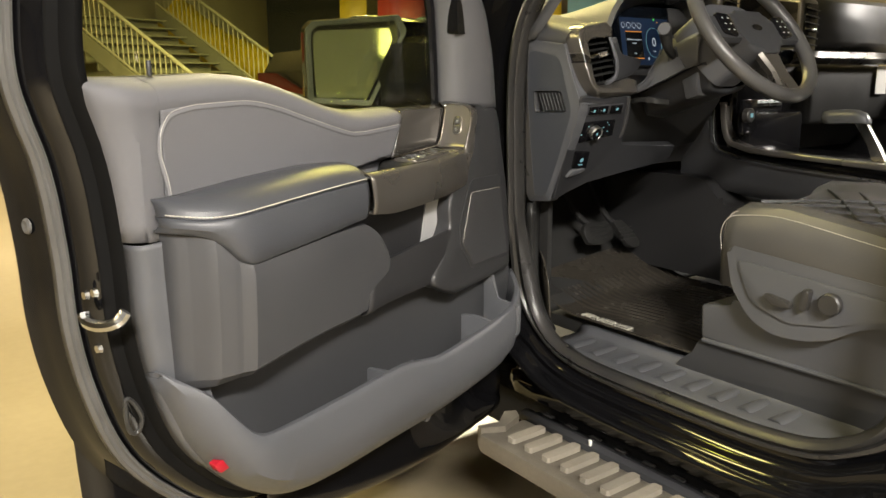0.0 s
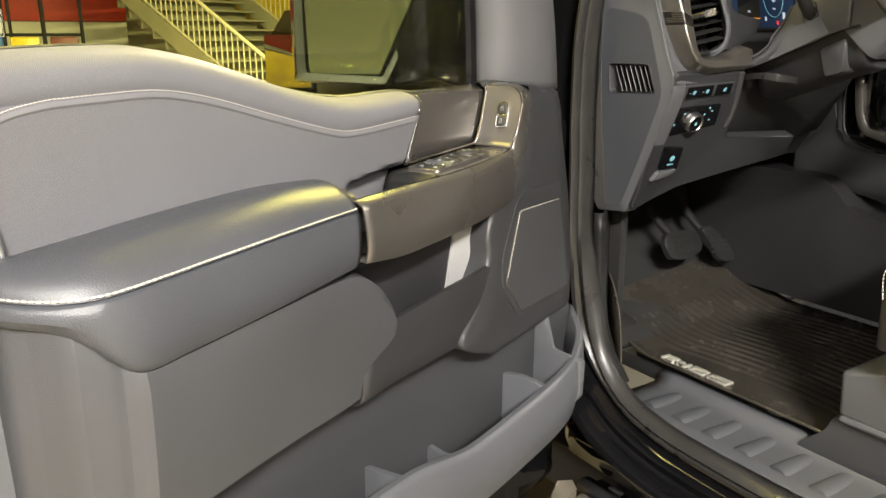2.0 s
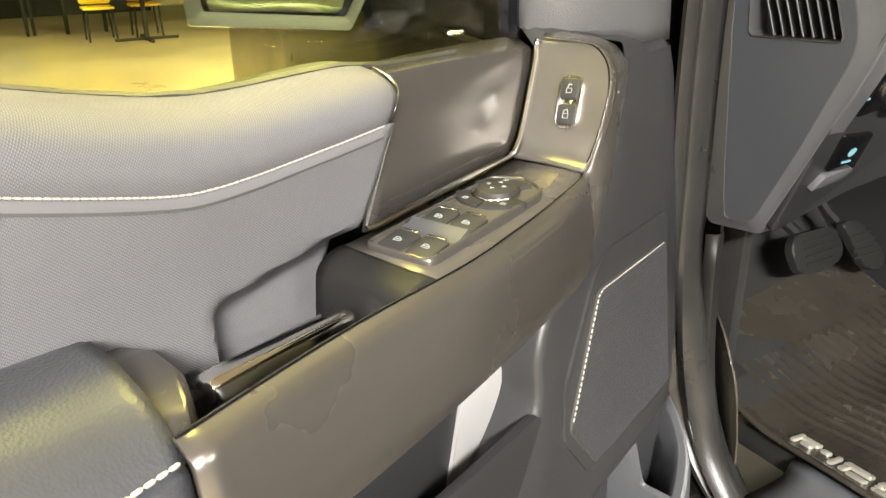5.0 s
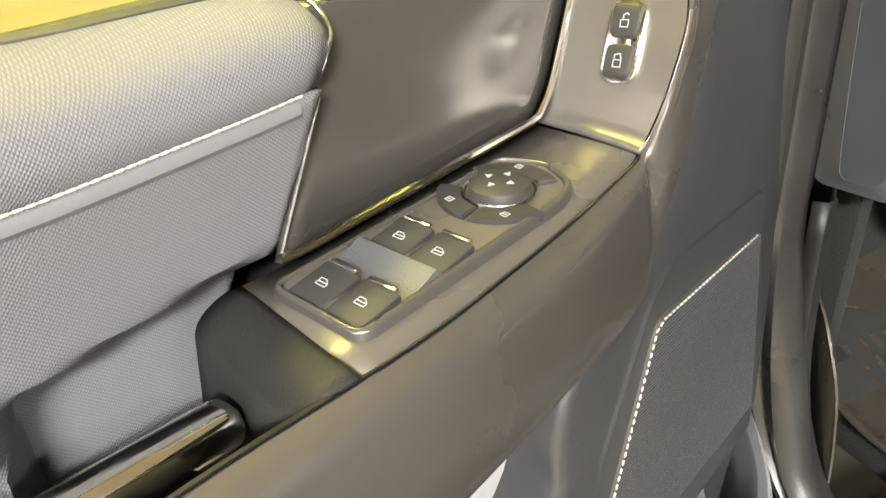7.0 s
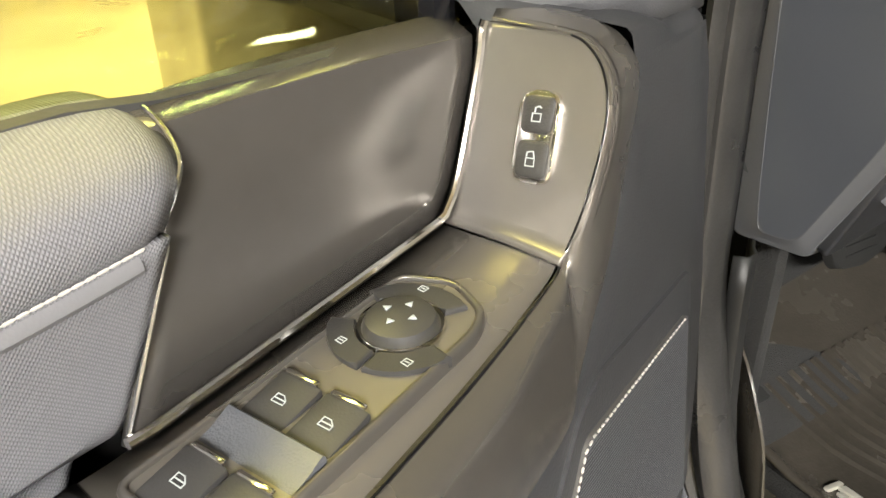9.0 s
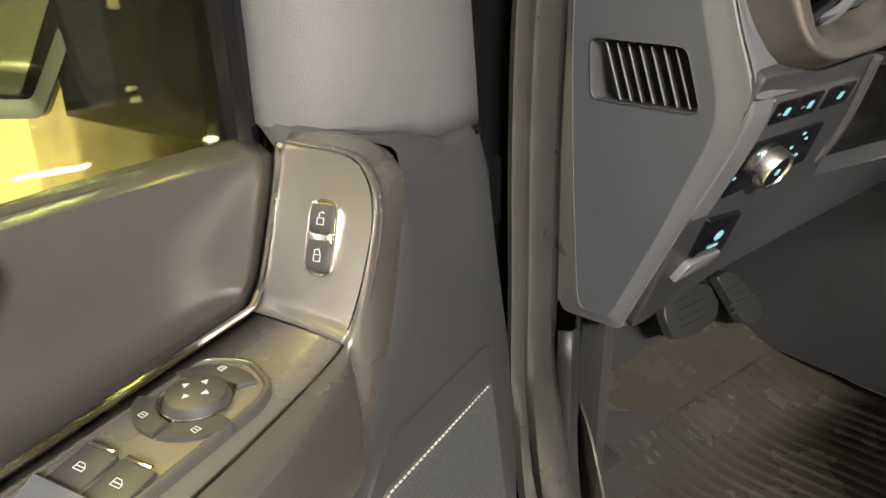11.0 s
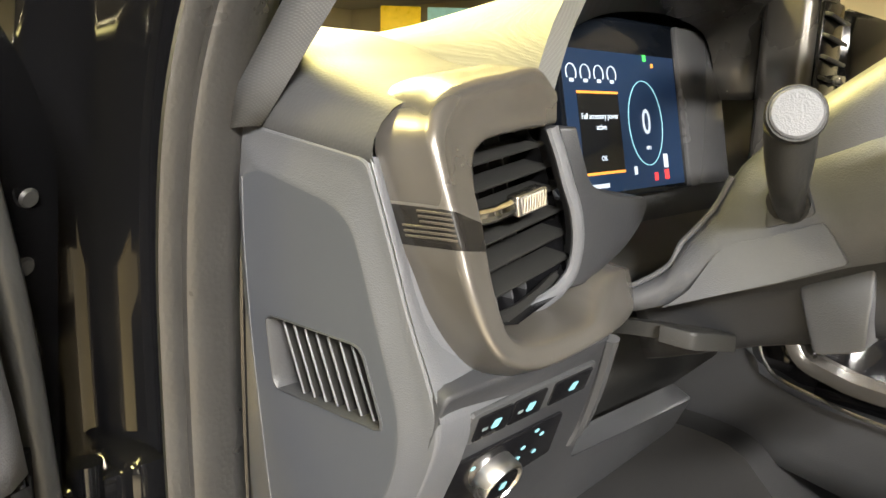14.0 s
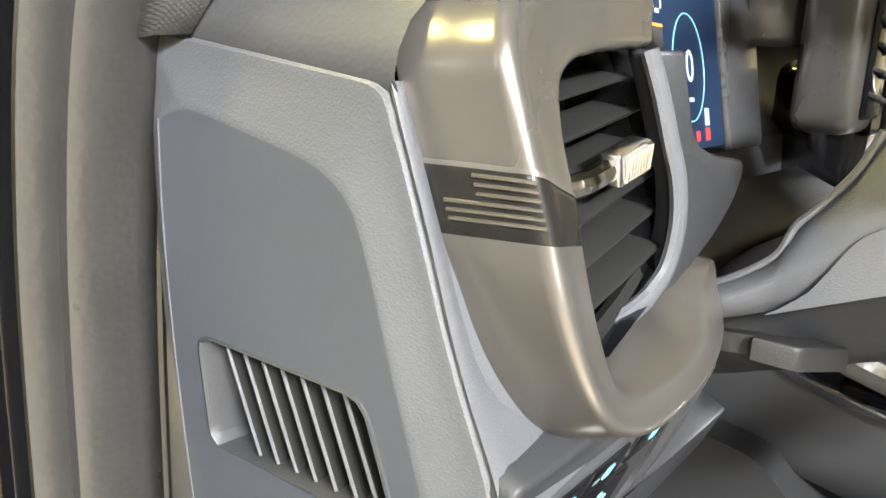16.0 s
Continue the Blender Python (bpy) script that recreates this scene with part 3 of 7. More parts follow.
for y in [1.475, 1.47, 1.46] + spread(1.4, -0.6, 12):
    s = 0.012 if y > 1.472 else (0.004 if y > 1.465 else 0)
    rings.append([Vector((x, y, z)) for x, z in ((1.40, 0.47), (1.36, 0.486), (1.345, 0.488 - s), (1.24, 0.488 - s), (1.215, 0.492 - s), (1.205, 0.488 - s), (1.20, 0.475), (1.205, 0.44 + s), (1.23, 0.425 + s), (1.38, 0.425 + s))])
part("tread", loft(rings, False), M_BOARD, board, "", 0.006)
for k in range(30):
    y = 1.385 - k * 0.064
    bm = prism([(1.238, y + 0.009), (1.244, y + 0.014), (1.349, y + 0.014), (1.355, y + 0.009), (1.355, y - 0.009), (1.349, y - 0.014), (1.244, y - 0.014), (1.238, y - 0.009)], 0.484, 0.502, lambda a, b, h: Vector((a, b, h)), 0.006, 2)
    part("rib", bm, M_BOARD_RIB, board)
rings = []
for y in spread(1.5, -0.6, 10):
    rings.append([Vector((x, y, z)) for x, z in ((1.39, 0.46), (1.372, 0.478), (1.375, 0.495), (1.39, 0.502), (1.41, 0.497), (1.42, 0.48), (1.46, 0.475))])
part("inner_rail", loft(rings), M_TRIM_DARK, board, "black inner rail", 0.004)
for k in range(24):
    y = 1.42 - k * 0.086
    part("mount_gap", box(0.014, 0.034, 0.006, (1.412, y, 0.503), 0.002), M_BUTTON, board)
bm = prism([(1.36, 1.50), (1.33, 1.515), (1.27, 1.47), (1.215, 1.49), (1.21, 1.47), (1.27, 1.44), (1.345, 1.47)], 0.46, 0.505, lambda a, b, h: Vector((a, b, h)), 0.01, 2)
part("end_cap", bm, M_BOARD, board)
part("clip", box(0.006, 0.008, 0.016, (1.377, 1.235, 0.506), 0.001), M_WHITE, board, "small white clip")
part("bracket", box(0.3, 0.05, 0.03, (1.42, 1.44, 0.44), 0.008), M_DARKM, board, "black bracket")

# ---------------------------------------------------------------- the open front door
# along the door from its hinge (u), up (v), and towards the cab's inside (w)
door = thing("front_door", pose(1.30, 1.46, 0, 0, 0, 197), "open black truck door with grey inner trim", "door")


def D(u, v, w):
    return Vector((u, w, v))


BELT = [(0.36, 1.352), (0.404, 1.357), (0.5, 1.354), (0.541, 1.357), (0.618, 1.373), (0.688, 1.395), (0.764, 1.416), (0.835, 1.426), (0.99, 1.422), (1.12, 1.42)]
STITCH = [(0.38, 1.3205), (0.455, 1.3145), (0.548, 1.3105), (0.595, 1.3195), (0.682, 1.344), (0.761, 1.367), (0.821, 1.378), (0.878, 1.378), (0.96, 1.374), (1.0, 1.37)]
PADW = [(0.36, -0.042), (0.45, -0.034), (0.7, -0.014), (0.95, 0.006), (1.1, 0.02)]
# rear edge of the trim, from the belt down and round the bottom to the front
EDGE = [(0.985, 1.92), (1.04, 1.75), (1.08, 1.6), (1.096, 1.5), (1.099, 1.43), (1.089, 1.38), (1.073, 1.322), (1.063, 1.26), (1.0575, 1.19), (1.055, 1.14), (1.053, 1.052), (1.038, 0.957), (1.004, 0.85), (0.947, 0.768), (0.867, 0.695), (0.773, 0.664), (0.617, 0.660),
        (0.392, 0.668), (0.16, 0.688), (0.05, 0.72), (0.005, 0.79), (-0.008, 0.86), (0.01, 0.95), (0.035, 1.05), (0.045, 1.2), (0.045, 1.34)]
edge = [Vector((a, b, 0)) for a, b, _ in smooth_path([(a, b, 0) for a, b in EDGE], 5)]


def out2(i, off):
    a, b = edge[max(i - 1, 0)], edge[min(i + 1, len(edge) - 1)]
    d = (b - a).normalized()
    return edge[i] + Vector((-d.y, d.x, 0)) * (-off)


_c = out2(45, 0.05)
SIGN = 1 if _c.x > edge[45].x else -1


def edge_band(profile):
    rings = []
    for i in range(len(edge)):
        rings.append([D(*(out2(i, SIGN * o))[:2], w) for o, w in profile])
    return loft(rings)


part("door_shell", edge_band([(-0.012, -0.03), (0.0, -0.024), (0.005, -0.032), (0.008, -0.05), (0.02, -0.056), (0.026, -0.058), (0.037, -0.068), (0.043, -0.08), (0.045, -0.1), (0.06, -0.109), (0.068, -0.12), (0.072, -0.15), (0.079, -0.168), (0.086, -0.178), (0.082, -0.19), (0.05, -0.2), (-0.08, -0.215)]),
     M_BLACK, door, "gloss black stepped door edge", 0.003)
LOW = [(-0.06, 0.508), (0.0, 0.5), (0.12, 0.492), (0.3, 0.485), (0.5, 0.505), (0.7, 0.55), (0.8, 0.6)]
rings = []
for u in spread(-0.045, 0.79, 30):
    lo, top = at(LOW, u), at([(-0.05, 0.82), (0.03, 0.74), (0.1, 0.7), (0.4, 0.672), (0.8, 0.672)], u)
    rings.append([D(u, top, -0.05), D(u, top - 0.03, -0.058), D(u, lo + 0.05, -0.064), D(u, lo + 0.035, -0.061), D(u, lo + 0.02, -0.063), D(u, lo + 0.006, -0.07), D(u, lo, -0.08), D(u, lo + 0.004, -0.12), D(u, lo + 0.03, -0.19)])
part("lower_shell", loft(rings), M_BLACK, door, "gloss black lower edge of the door", 0.003)
part("edge_seal", edge_band([(0.045, -0.103), (0.0485, -0.092), (0.053, -0.0905), (0.056, -0.096), (0.058, -0.0965), (0.062, -0.095), (0.067, -0.102), (0.067, -0.114)]), M_SEAL, door, "grey rubber seal round the door edge", 0.002)
part("edge_recess", edge_band([(-0.01, -0.02), (0.001, -0.021), (0.007, -0.029), (0.01, -0.047), (0.022, -0.0535), (0.026, -0.056)]), M_RECESS, door, "matt black recess beside the trim", 0.001)
part("rubber_plug", lathe([(0.0001, 0.003), (0.006, 0.003), (0.009, 0.005), (0.012, 0.003), (0.0125, 0.0), (0.0001, 0.0)], 20, Matrix.Translation(D(1.132, 1.205, -0.15)) @ pose(0, 0, 0, 0, 90, 0)), M_SEAL, door, "round grey rubber plug")
part("outer_skin", loft([[D(u, 0.55 + (at(BELT, u) - 0.04 - 0.55) * t, -0.17 - 0.05 * math.sin(math.pi * min(1.0, 0.15 + 0.85 * t))) for t in spread(0, 1, 9)] for u in spread(-0.04, 1.07, 20)]), M_BLACK, door, "", 0.004)
# base of the inner trim
base = [(p.x, p.y) for p in edge if p.y < 1.17]
part("trim_panel", prism(base, -0.03, -0.004, D, 0.006), M_TRIM_DARK, door, "grey plastic inner door panel")

part("upper_carrier", prism([(0.05, 1.15), (1.05, 1.15)] + [(u, at(BELT, u) - 0.02) for u in spread(1.05, 0.2, 18)] + [(0.05, 1.33)], -0.13, -0.1, D), M_DARKM, door)
# upper pad and the rolled bolster above its seam
rings = []
for u in spread(0.0, 1.0, 120):
    r = []
    for k in range(37):
        t = k / 36
        v0 = 1.16 + 0.162 * t
        uf = min(0.445, 0.4285 - (v0 - 1.254) * 0.476)
        uu = uf + (1.0 - uf) * u
        top = at(STITCH, uu) + 0.004
        v = 1.16 + (top - 1.16) * t
        w = at(PADW, uu) - 0.006 * math.sin(math.pi * t)
        cup = min(1.0, max(0.0, (0.553 - uu) / 0.014)) * min(1.0, max(0.0, (1.2605 - 0.14 * max(0.0, uu - 0.46) - v) / 0.014))
        w -= 0.028 * cup * cup * (3 - 2 * cup)
        r.append(D(uu, v, w))
    rings.append(r)
part("upper_pad", loft(rings), M_WEAVE, door, "grey woven-look vinyl pad", 0.004)
FRONT = [(0.0, 0.397), (0.3, 0.3925), (0.6, 0.3845), (0.8, 0.3795), (1.0, 0.3745)]
rings = []
for u in spread(0.0, 1.0, 60):
    r = []
    for t, dw in ((0.0, -0.014), (0.02, -0.002), (0.06, 0.002), (0.2, 0.005), (0.4, 0.005), (0.58, 0.002), (0.72, -0.004), (0.84, -0.014), (0.93, -0.027), (0.98, -0.04), (1.0, -0.055), (0.985, -0.07)):
        u0 = at(FRONT, t)
        uu = u0 + (1.012 - u0) * u
        lo, hi = at(STITCH, min(uu, 1.0)), at(BELT, uu)
        round_front = max(0.0, 1 - (uu - u0) / 0.006)
        v = lo + (hi - lo) * t - 0.004 * round_front ** 2 * t
        r.append(D(uu, v, at(PADW, uu) + dw - 0.004 * round_front ** 2))
    rings.append(r)
part("bolster", loft(rings), M_WEAVE, door, "rolled grey vinyl bolster under the window", 0.004)
# rear upright of the upper trim
rings = []
for v, dw in ((1.4202, -0.07), (1.4212, -0.055), (1.42, -0.04), (1.4174, -0.027), (1.4128, -0.014), (1.4067, -0.004), (1.3996, 0.002), (1.39, 0.005), (1.38, 0.005), (1.371, 0.003), (1.355, 0.001), (1.33, 0.0), (1.3, 0.0), (1.27, 0.0), (1.24, 0.0), (1.21, 0.0), (1.183, 0.0)):
    e = at(sorted([(b, a) for a, b in EDGE[4:10]]), v)
    pw = lambda u: at(PADW, u) + dw
    rings.append([D(e + 0.004, v, -0.045 + dw), D(e + 0.001, v, -0.012 + dw), D(e - 0.005, v, -0.001 + dw), D(e - 0.014, v, 0.007 + dw), D(e - 0.03, v, pw(e - 0.03) - 0.001), D(1.04, v, pw(1.04) + 0.0012), D(1.02, v, pw(1.02) + 0.0012), D(1.008, v, pw(1.008) + 0.0012), D(1.002, v, pw(1.0) - 0.001), D(0.999, v, pw(1.0) - 0.009)])
part("rear_upright", loft(rings), M_WEAVE, door, "grey vinyl rear edge of the upper trim", 0.004)
rings = []
for i, p in enumerate(edge):
    if p.x > 0.93 and 0.78 < p.y < 1.187:
        rings.append([D(*(out2(i, SIGN * o))[:2], w) for o, w in ((0.002, -0.025), (0.0, 0.0), (-0.005, 0.01), (-0.014, 0.015), (-0.028, 0.0165), (-0.042, 0.018), (-0.052, 0.026), (-0.06, 0.04))])
part("edge_strip", loft(rings), M_TRIM, door, "grey plastic strip along the rear edge", 0.003)
seam = smooth_path([D(u, at(STITCH, u) + 0.0045, at(PADW, u) + 0.0045) for u in spread(0.408, 0.94, 26)] + [D(0.975, 1.373, 0.012), D(0.992, 1.362, 0.014), D(1.004, 1.34, 0.015), D(1.006, 1.31, 0.015), D(1.0, 1.275, 0.018), D(0.997, 1.243, 0.02)], 3)
part("piping", sweep([p + Vector((0, -0.0015, -0.0048)) for p in seam], [(-0.0046, -0.004), (-0.004, 0.0006), (-0.002, 0.002), (0.0012, 0.0018), (0.0034, 0.0006), (0.0042, -0.002)], (0, 1, 0)), M_LEATHERETTE, door, "smooth grey piping below the stitches")
part("seam_stitching", stitches(seam, 0.0043, 0.0044, 0.00062, up=(0, 1, 0)), M_STITCH, door, "row of pale thread stitches")

# armrest
ARMV = [(0.628, 1.262), (0.72, 1.2665), (0.85, 1.2605), (0.95, 1.252), (1.0, 1.246), (1.03, 1.244)]
ARMS = [(0.628, 1.236), (0.75, 1.232), (0.9, 1.223), (0.98, 1.217), (1.03, 1.222)]
ARMB = [(0.628, 1.163), (0.75, 1.152), (0.88, 1.141), (0.925, 1.138), (0.945, 1.152), (0.965, 1.174), (0.99, 1.19), (1.03, 1.197)]
ARMW = [(0.628, 0.078), (0.75, 0.095), (0.88, 0.108), (0.925, 0.110), (0.955, 0.105), (0.982, 0.09), (1.005, 0.07), (1.02, 0.05), (1.03, 0.026)]
rings, rings_lo = [], []
for u in spread(0.628, 1.03, 46):
    vb, vs, vl, wf, wp = at(ARMV, u), at(ARMS, u), at(ARMB, u), at(ARMW, u), min(at(PADW, u) - 0.002, at(ARMW, u) - 0.02)
    d = wf - wp
    rings.append([D(u, vb - 0.012, wp), D(u, vb - 0.002, wp + d * 0.06), D(u, vb + 0.003, wp + d * 0.2), D(u, vb + 0.003, wp + d * 0.45), D(u, vb - 0.003, wp + d * 0.7), D(u, vb + (vs - vb) * 0.4, wp + d * 0.86), D(u, vb + (vs - vb) * 0.7, wp + d * 0.95), D(u, vs + 0.001, wf), D(u, vs - 0.001, wf - 0.004)])
    rings_lo.append([D(u, vs + 0.001, wf - 0.005), D(u, vs - 0.004, wf + 0.001), D(u, vs + (vl - vs) * 0.3, wf + 0.004), D(u, vs + (vl - vs) * 0.6, wf + 0.004), D(u, vl + 0.01, wf), D(u, vl + 0.003, wf - 0.005), D(u, vl, wf - 0.014), D(u, vl, 0.0)])
part("armrest", loft(rings), M_LEATHER, door, "dark slate leather armrest top", 0.003)
part("armrest_side", loft(rings_lo), M_LEATHER, door, "dark slate leather armrest side", 0.003)
part("armrest_stitching", stitches([D(u, at(ARMS, u) + 0.0035, at(ARMW, u) + 0.0005) for u in spread(0.634, 1.026, 70)], 0.006, 0.0056, 0.0012, (0, 1, 0)), M_STITCH, door, "row of pale thread stitches")
# front cap that closes the armrest towards the pull cup
rings = [[(0.636, 1.244, -0.03), (0.636, 1.2515, 0.0), (0.636, 1.2535, 0.03), (0.636, 1.2505, 0.055), (0.634, 1.245, 0.072)], [(0.615, 1.244, -0.03), (0.61, 1.2505, 0.0), (0.612, 1.252, 0.03), (0.618, 1.25, 0.055), (0.622, 1.2455, 0.07)],
         [(0.603, 1.238, -0.03), (0.597, 1.244, 0.0), (0.6, 1.246, 0.03), (0.608, 1.245, 0.05), (0.616, 1.242, 0.064)], [(0.6, 1.2, -0.03), (0.593, 1.2, 0.0), (0.596, 1.2, 0.03), (0.603, 1.2, 0.05), (0.612, 1.2, 0.06)]]
part("armrest_cap", loft([[D(*p) for p in r] for r in smooth_rings(rings, 4)]), M_GLOSS, door, "dark satin cap at the front of the armrest", 0.003, 60)

# pull handle band that turns up round the lock switch
A = smooth_path([D(0.63, 1.249, 0.0765), D(0.56, 1.2485, 0.063), D(0.5, 1.2485, 0.0545), D(0.42, 1.2505, 0.0505), D(0.36, 1.253, 0.0422), D(0.31, 1.2557, 0.0335), D(0.2515, 1.2592, 0.0203), D(0.2395, 1.2645, 0.0172), D(0.2335, 1.278, 0.0195), D(0.226, 1.298, 0.0212), D(0.2155, 1.3245, 0.02), D(0.209, 1.342, 0.0135), D(0.2055, 1.3525, 0.002), D(0.205, 1.3562, -0.012), D(0.2055, 1.3565, -0.054)], 5)
B = smooth_path([D(0.63, 1.174, 0.091), D(0.56, 1.166, 0.081), D(0.5, 1.166, 0.073), D(0.45, 1.167, 0.066), D(0.38, 1.17, 0.0555), D(0.32, 1.1745, 0.0462), D(0.2555, 1.185, 0.036), D(0.2440, 1.2062, 0.033), D(0.2270, 1.2331, 0.0285), D(0.2110, 1.2541, 0.0245), D(0.187, 1.315, 0.0175), D(0.1805, 1.335, 0.0145), D(0.1770, 1.346, 0.008), D(0.1755, 1.357, -0.012), D(0.188, 1.3638, -0.062)], 5)
rings = []
for k, (a, b) in enumerate(zip(A, B)):
    f = k / (len(A) - 1)
    up = max(0.0, min(1.0, (f - 0.36) / 0.16))
    n = Vector((0.45 * up, 1 - 0.5 * up, 0.3 * up))
    bulge = 0.012 * (1 - up) + 0.0042 * up
    back = Vector((-0.01 * up, -0.03, 0))
    rings.append([a + Vector((-0.004 * up, -0.006 * (1 - up), -0.002)), a, a.lerp(b, 0.02) + n * bulge * 0.3, a.lerp(b, 0.05) + n * bulge * 0.75, a.lerp(b, 0.09) + n * bulge * 0.98, a.lerp(b, 0.14) + n * bulge * 1.05, a.lerp(b, 0.24) + n * bulge * 1.06, a.lerp(b, 0.5) + n * bulge * 1.05, a.lerp(b, 0.76) + n * bulge * 0.82, a.lerp(b, 0.92) + n * bulge * 0.35, b, b + back * 0.3, b + back])
part("pull_handle", loft(rings), M_SATIN, door, "satin graphite pull handle", 0.004, 30)
part("groove", tube([p + Vector((0.0, -0.0008, 0.0005)) for p in A[: len(A) - 6]], 0.0006, 6), M_PIANO, door, "dark groove")
# rounded top of the front corner, from the handle's frame to the door's edge
rings = []
for u, vt, wb in ((0.1785, 1.3585, -0.034), (0.165, 1.3585, -0.024), (0.15, 1.3575, -0.0175), (0.138, 1.354, -0.013), (0.126, 1.3495, -0.0105), (0.118, 1.347, -0.0095), (0.106, 1.3475, -0.0105), (0.09, 1.3485, -0.0125), (0.078, 1.3488, -0.0145), (0.071, 1.3475, -0.017), (0.066, 1.345, -0.021)):
    w0 = -0.0117 + 0.13 * u - (0.003 if u < 0.075 else 0.0) - (0.006 if u < 0.068 else 0.0)
    rings.append([D(u - 0.002, 1.31, w0 + 0.0018), D(u, 1.3305, w0 + 0.0004), D(u, 1.338, w0 - 0.0008), D(u, vt - 0.0055, w0 - 0.0035), D(u, vt - 0.002, w0 - 0.007), D(u, vt, min(w0 - 0.012, wb + 0.003)), D(u, vt - 0.0005, wb - 0.004), D(u, vt - 0.012, wb - 0.02)])
part("corner_top", loft(rings), M_CORNER, door, "rounded top of the speaker corner", 0.0, 60)
# flat deck with the switches, and its rounded end over the cup
A2 = [p for p in A if p.z < 1.2644 and p.x < 0.448]
deck = []
for p in [D(0.45, 1.2493, 0.0522)] + A2:
    wi = -0.036 - 0.11 * (0.43 - p.x) if p.x < 0.43 else -0.036
    q = D(p.x, 1.2498 + 0.055 * (0.43 - max(p.x, 0.238)), wi)
    deck.append([p + Vector((0, -0.004, -0.0015)), p.lerp(q, 0.3), p.lerp(q, 0.6), q])
part("switch_deck", loft(deck), M_SATIN_DARK, door, "dark satin switch deck", 0.003)
end = []
for f in spread(0, 1, 11):
    an = f * math.pi / 2
    low = 0.045 * max(0.0, (f - 0.9) / 0.1)
    end.append([D(0.446 + 0.024 * math.sin(an) + 0.004 * (f > 0.95), 1.2497 - 0.017 * (1 - math.cos(an)) - low + 0.0008 * (w > 0.03), w) for w in spread(0.05, -0.036, 9)])
part("deck_end", loft(end), M_BLACKPL, door, "black moulded end of the switch deck", 0.003)
# pull cup with the release lever
part("pull_cup", loft([[D(u, v, w) for u, v, w in ((0.49, 1.235, 0.04), (0.49, 1.2, 0.03), (0.49, 1.19, 0.0), (0.49, 1.2, -0.03))], [D(u, v, w) for u, v, w in ((0.62, 1.235, 0.06), (0.62, 1.2, 0.045), (0.62, 1.19, 0.0), (0.62, 1.2, -0.02))]]), M_TRIM_DARK, door, "", 0.003)
lever = box(0.11, 0.022, 0.019, (0, 0, 0), 0.0075, 4)
bmesh.ops.transform(lever, matrix=Matrix.Translation(D(0.528, 1.2175, 0.004)) @ pose(0, 0, 0, 8, 0, 4), verts=lever.verts)
part("release_lever", lever, M_CHROME, door, "chrome door release lever")
# smoked panel between pad and lock bezel
P0 = [D(0.428, 1.2535, -0.034), D(0.413, 1.285, -0.04), D(0.399, 1.315, -0.047), D(0.389, 1.338, -0.055), D(0.385, 1.349, -0.065), D(0.384, 1.354, -0.085)]
P1 = [D(0.2405, 1.2640, -0.0545), D(0.233, 1.285, -0.0555), D(0.2235, 1.31, -0.057), D(0.2135, 1.336, -0.059), D(0.2085, 1.349, -0.063), D(0.2065, 1.3575, -0.082)]
rings = []
for t in spread(0, 1, 14):
    rings.append([a.lerp(b, t) + Vector((0, -0.006 * math.sin(math.pi * t) * min(1.0, k / 2), 0)) for k, (a, b) in enumerate(zip(P0, P1))])
part("smoked_panel", loft(rings), M_GLOSS, door, "smoked gloss panel above the switches", 0.003)
line = []
for v in spread(1.256, 1.318, 9):
    u = min(0.445, 0.4285 - (v - 1.254) * 0.476) - 0.0012
    line.append(D(u, v, at(PADW, u) + 0.0015))
for t, dw in ((0.1, 0.004), (0.3, 0.006), (0.58, 0.003), (0.72, -0.003), (0.84, -0.013), (0.93, -0.026), (0.98, -0.04)):
    line.append(D(at(FRONT, t) - 0.0003, 1.3197 + 0.0343 * t, at(PADW, 0.38) + dw - 0.0045))
part("bright_edge", tube(smooth_path(line, 3), 0.001, 6), M_STEEL, door, "thin bright edge strip")
part("bright_strip", tube([P0[0] + Vector((0, 0.002, 0.003))] + [P0[0].lerp(P1[0], t) + Vector((0, 0.0025, 0.0022)) for t in spread(0.05, 0.95, 12)] + smooth_path([P1[0] + Vector((0.004, 0.004, 0.004)), P1[1] + Vector((0, 0.004, 0)), P1[3] + Vector((0, 0.004, 0)), P1[4] + Vector((0, 0.006, 0.002)), D(0.2068, 1.3568, -0.0565)], 5), 0.0024, 8, (0, 1, 0)), M_CHROME, door, "bright curved strip")
# lock bezel
C0 = smooth_path([P1[0] + Vector((0, 0.003, 0)), P1[1] + Vector((0, 0.003, 0)), P1[2] + Vector((0, 0.003, 0)), P1[3] + Vector((0, 0.003, 0)), D(0.2062, 1.3562, -0.0545)], 6)
CA = [p for p in A if p.x < 0.2397 and p.y > -0.02 and p.z > 1.2642]
rings = []
n = 28
for k in range(n):
    t = k / (n - 1)
    a = C0[round(t * (len(C0) - 1))]
    b = CA[round(t * (len(CA) - 1))]
    foot = 0.004 * max(0.0, 1 - t / 0.12) ** 2
    rings.append([a.lerp(b, q) + Vector((foot - 0.0016 * math.sin(math.pi * q), 0, 0)) for q in (0.0, 0.08, 0.25, 0.5, 0.75, 0.92, 0.985, 1.0)])
part("lock_bezel", loft(rings), M_SATIN_SOFT, door, "satin graphite lock switch bezel", 0.003, 60)
lock = part("lock_switch", prism(rounded([(-0.0105, -0.0215), (0.0105, -0.0215), (0.0105, 0.0215), (-0.0105, 0.0215)], 0.007, 4), -0.004, 0.003, lambda a, b, h: Vector((a, b, h)), 0.0015), M_CHROME, door, "chrome-rimmed lock switch")
LM = frame_of(D(0.2205, 1.3112, -0.0127), (-0.08, 0.99, 0.09), (-0.34, -0.25, 0.92))
lock.matrix_local = LM
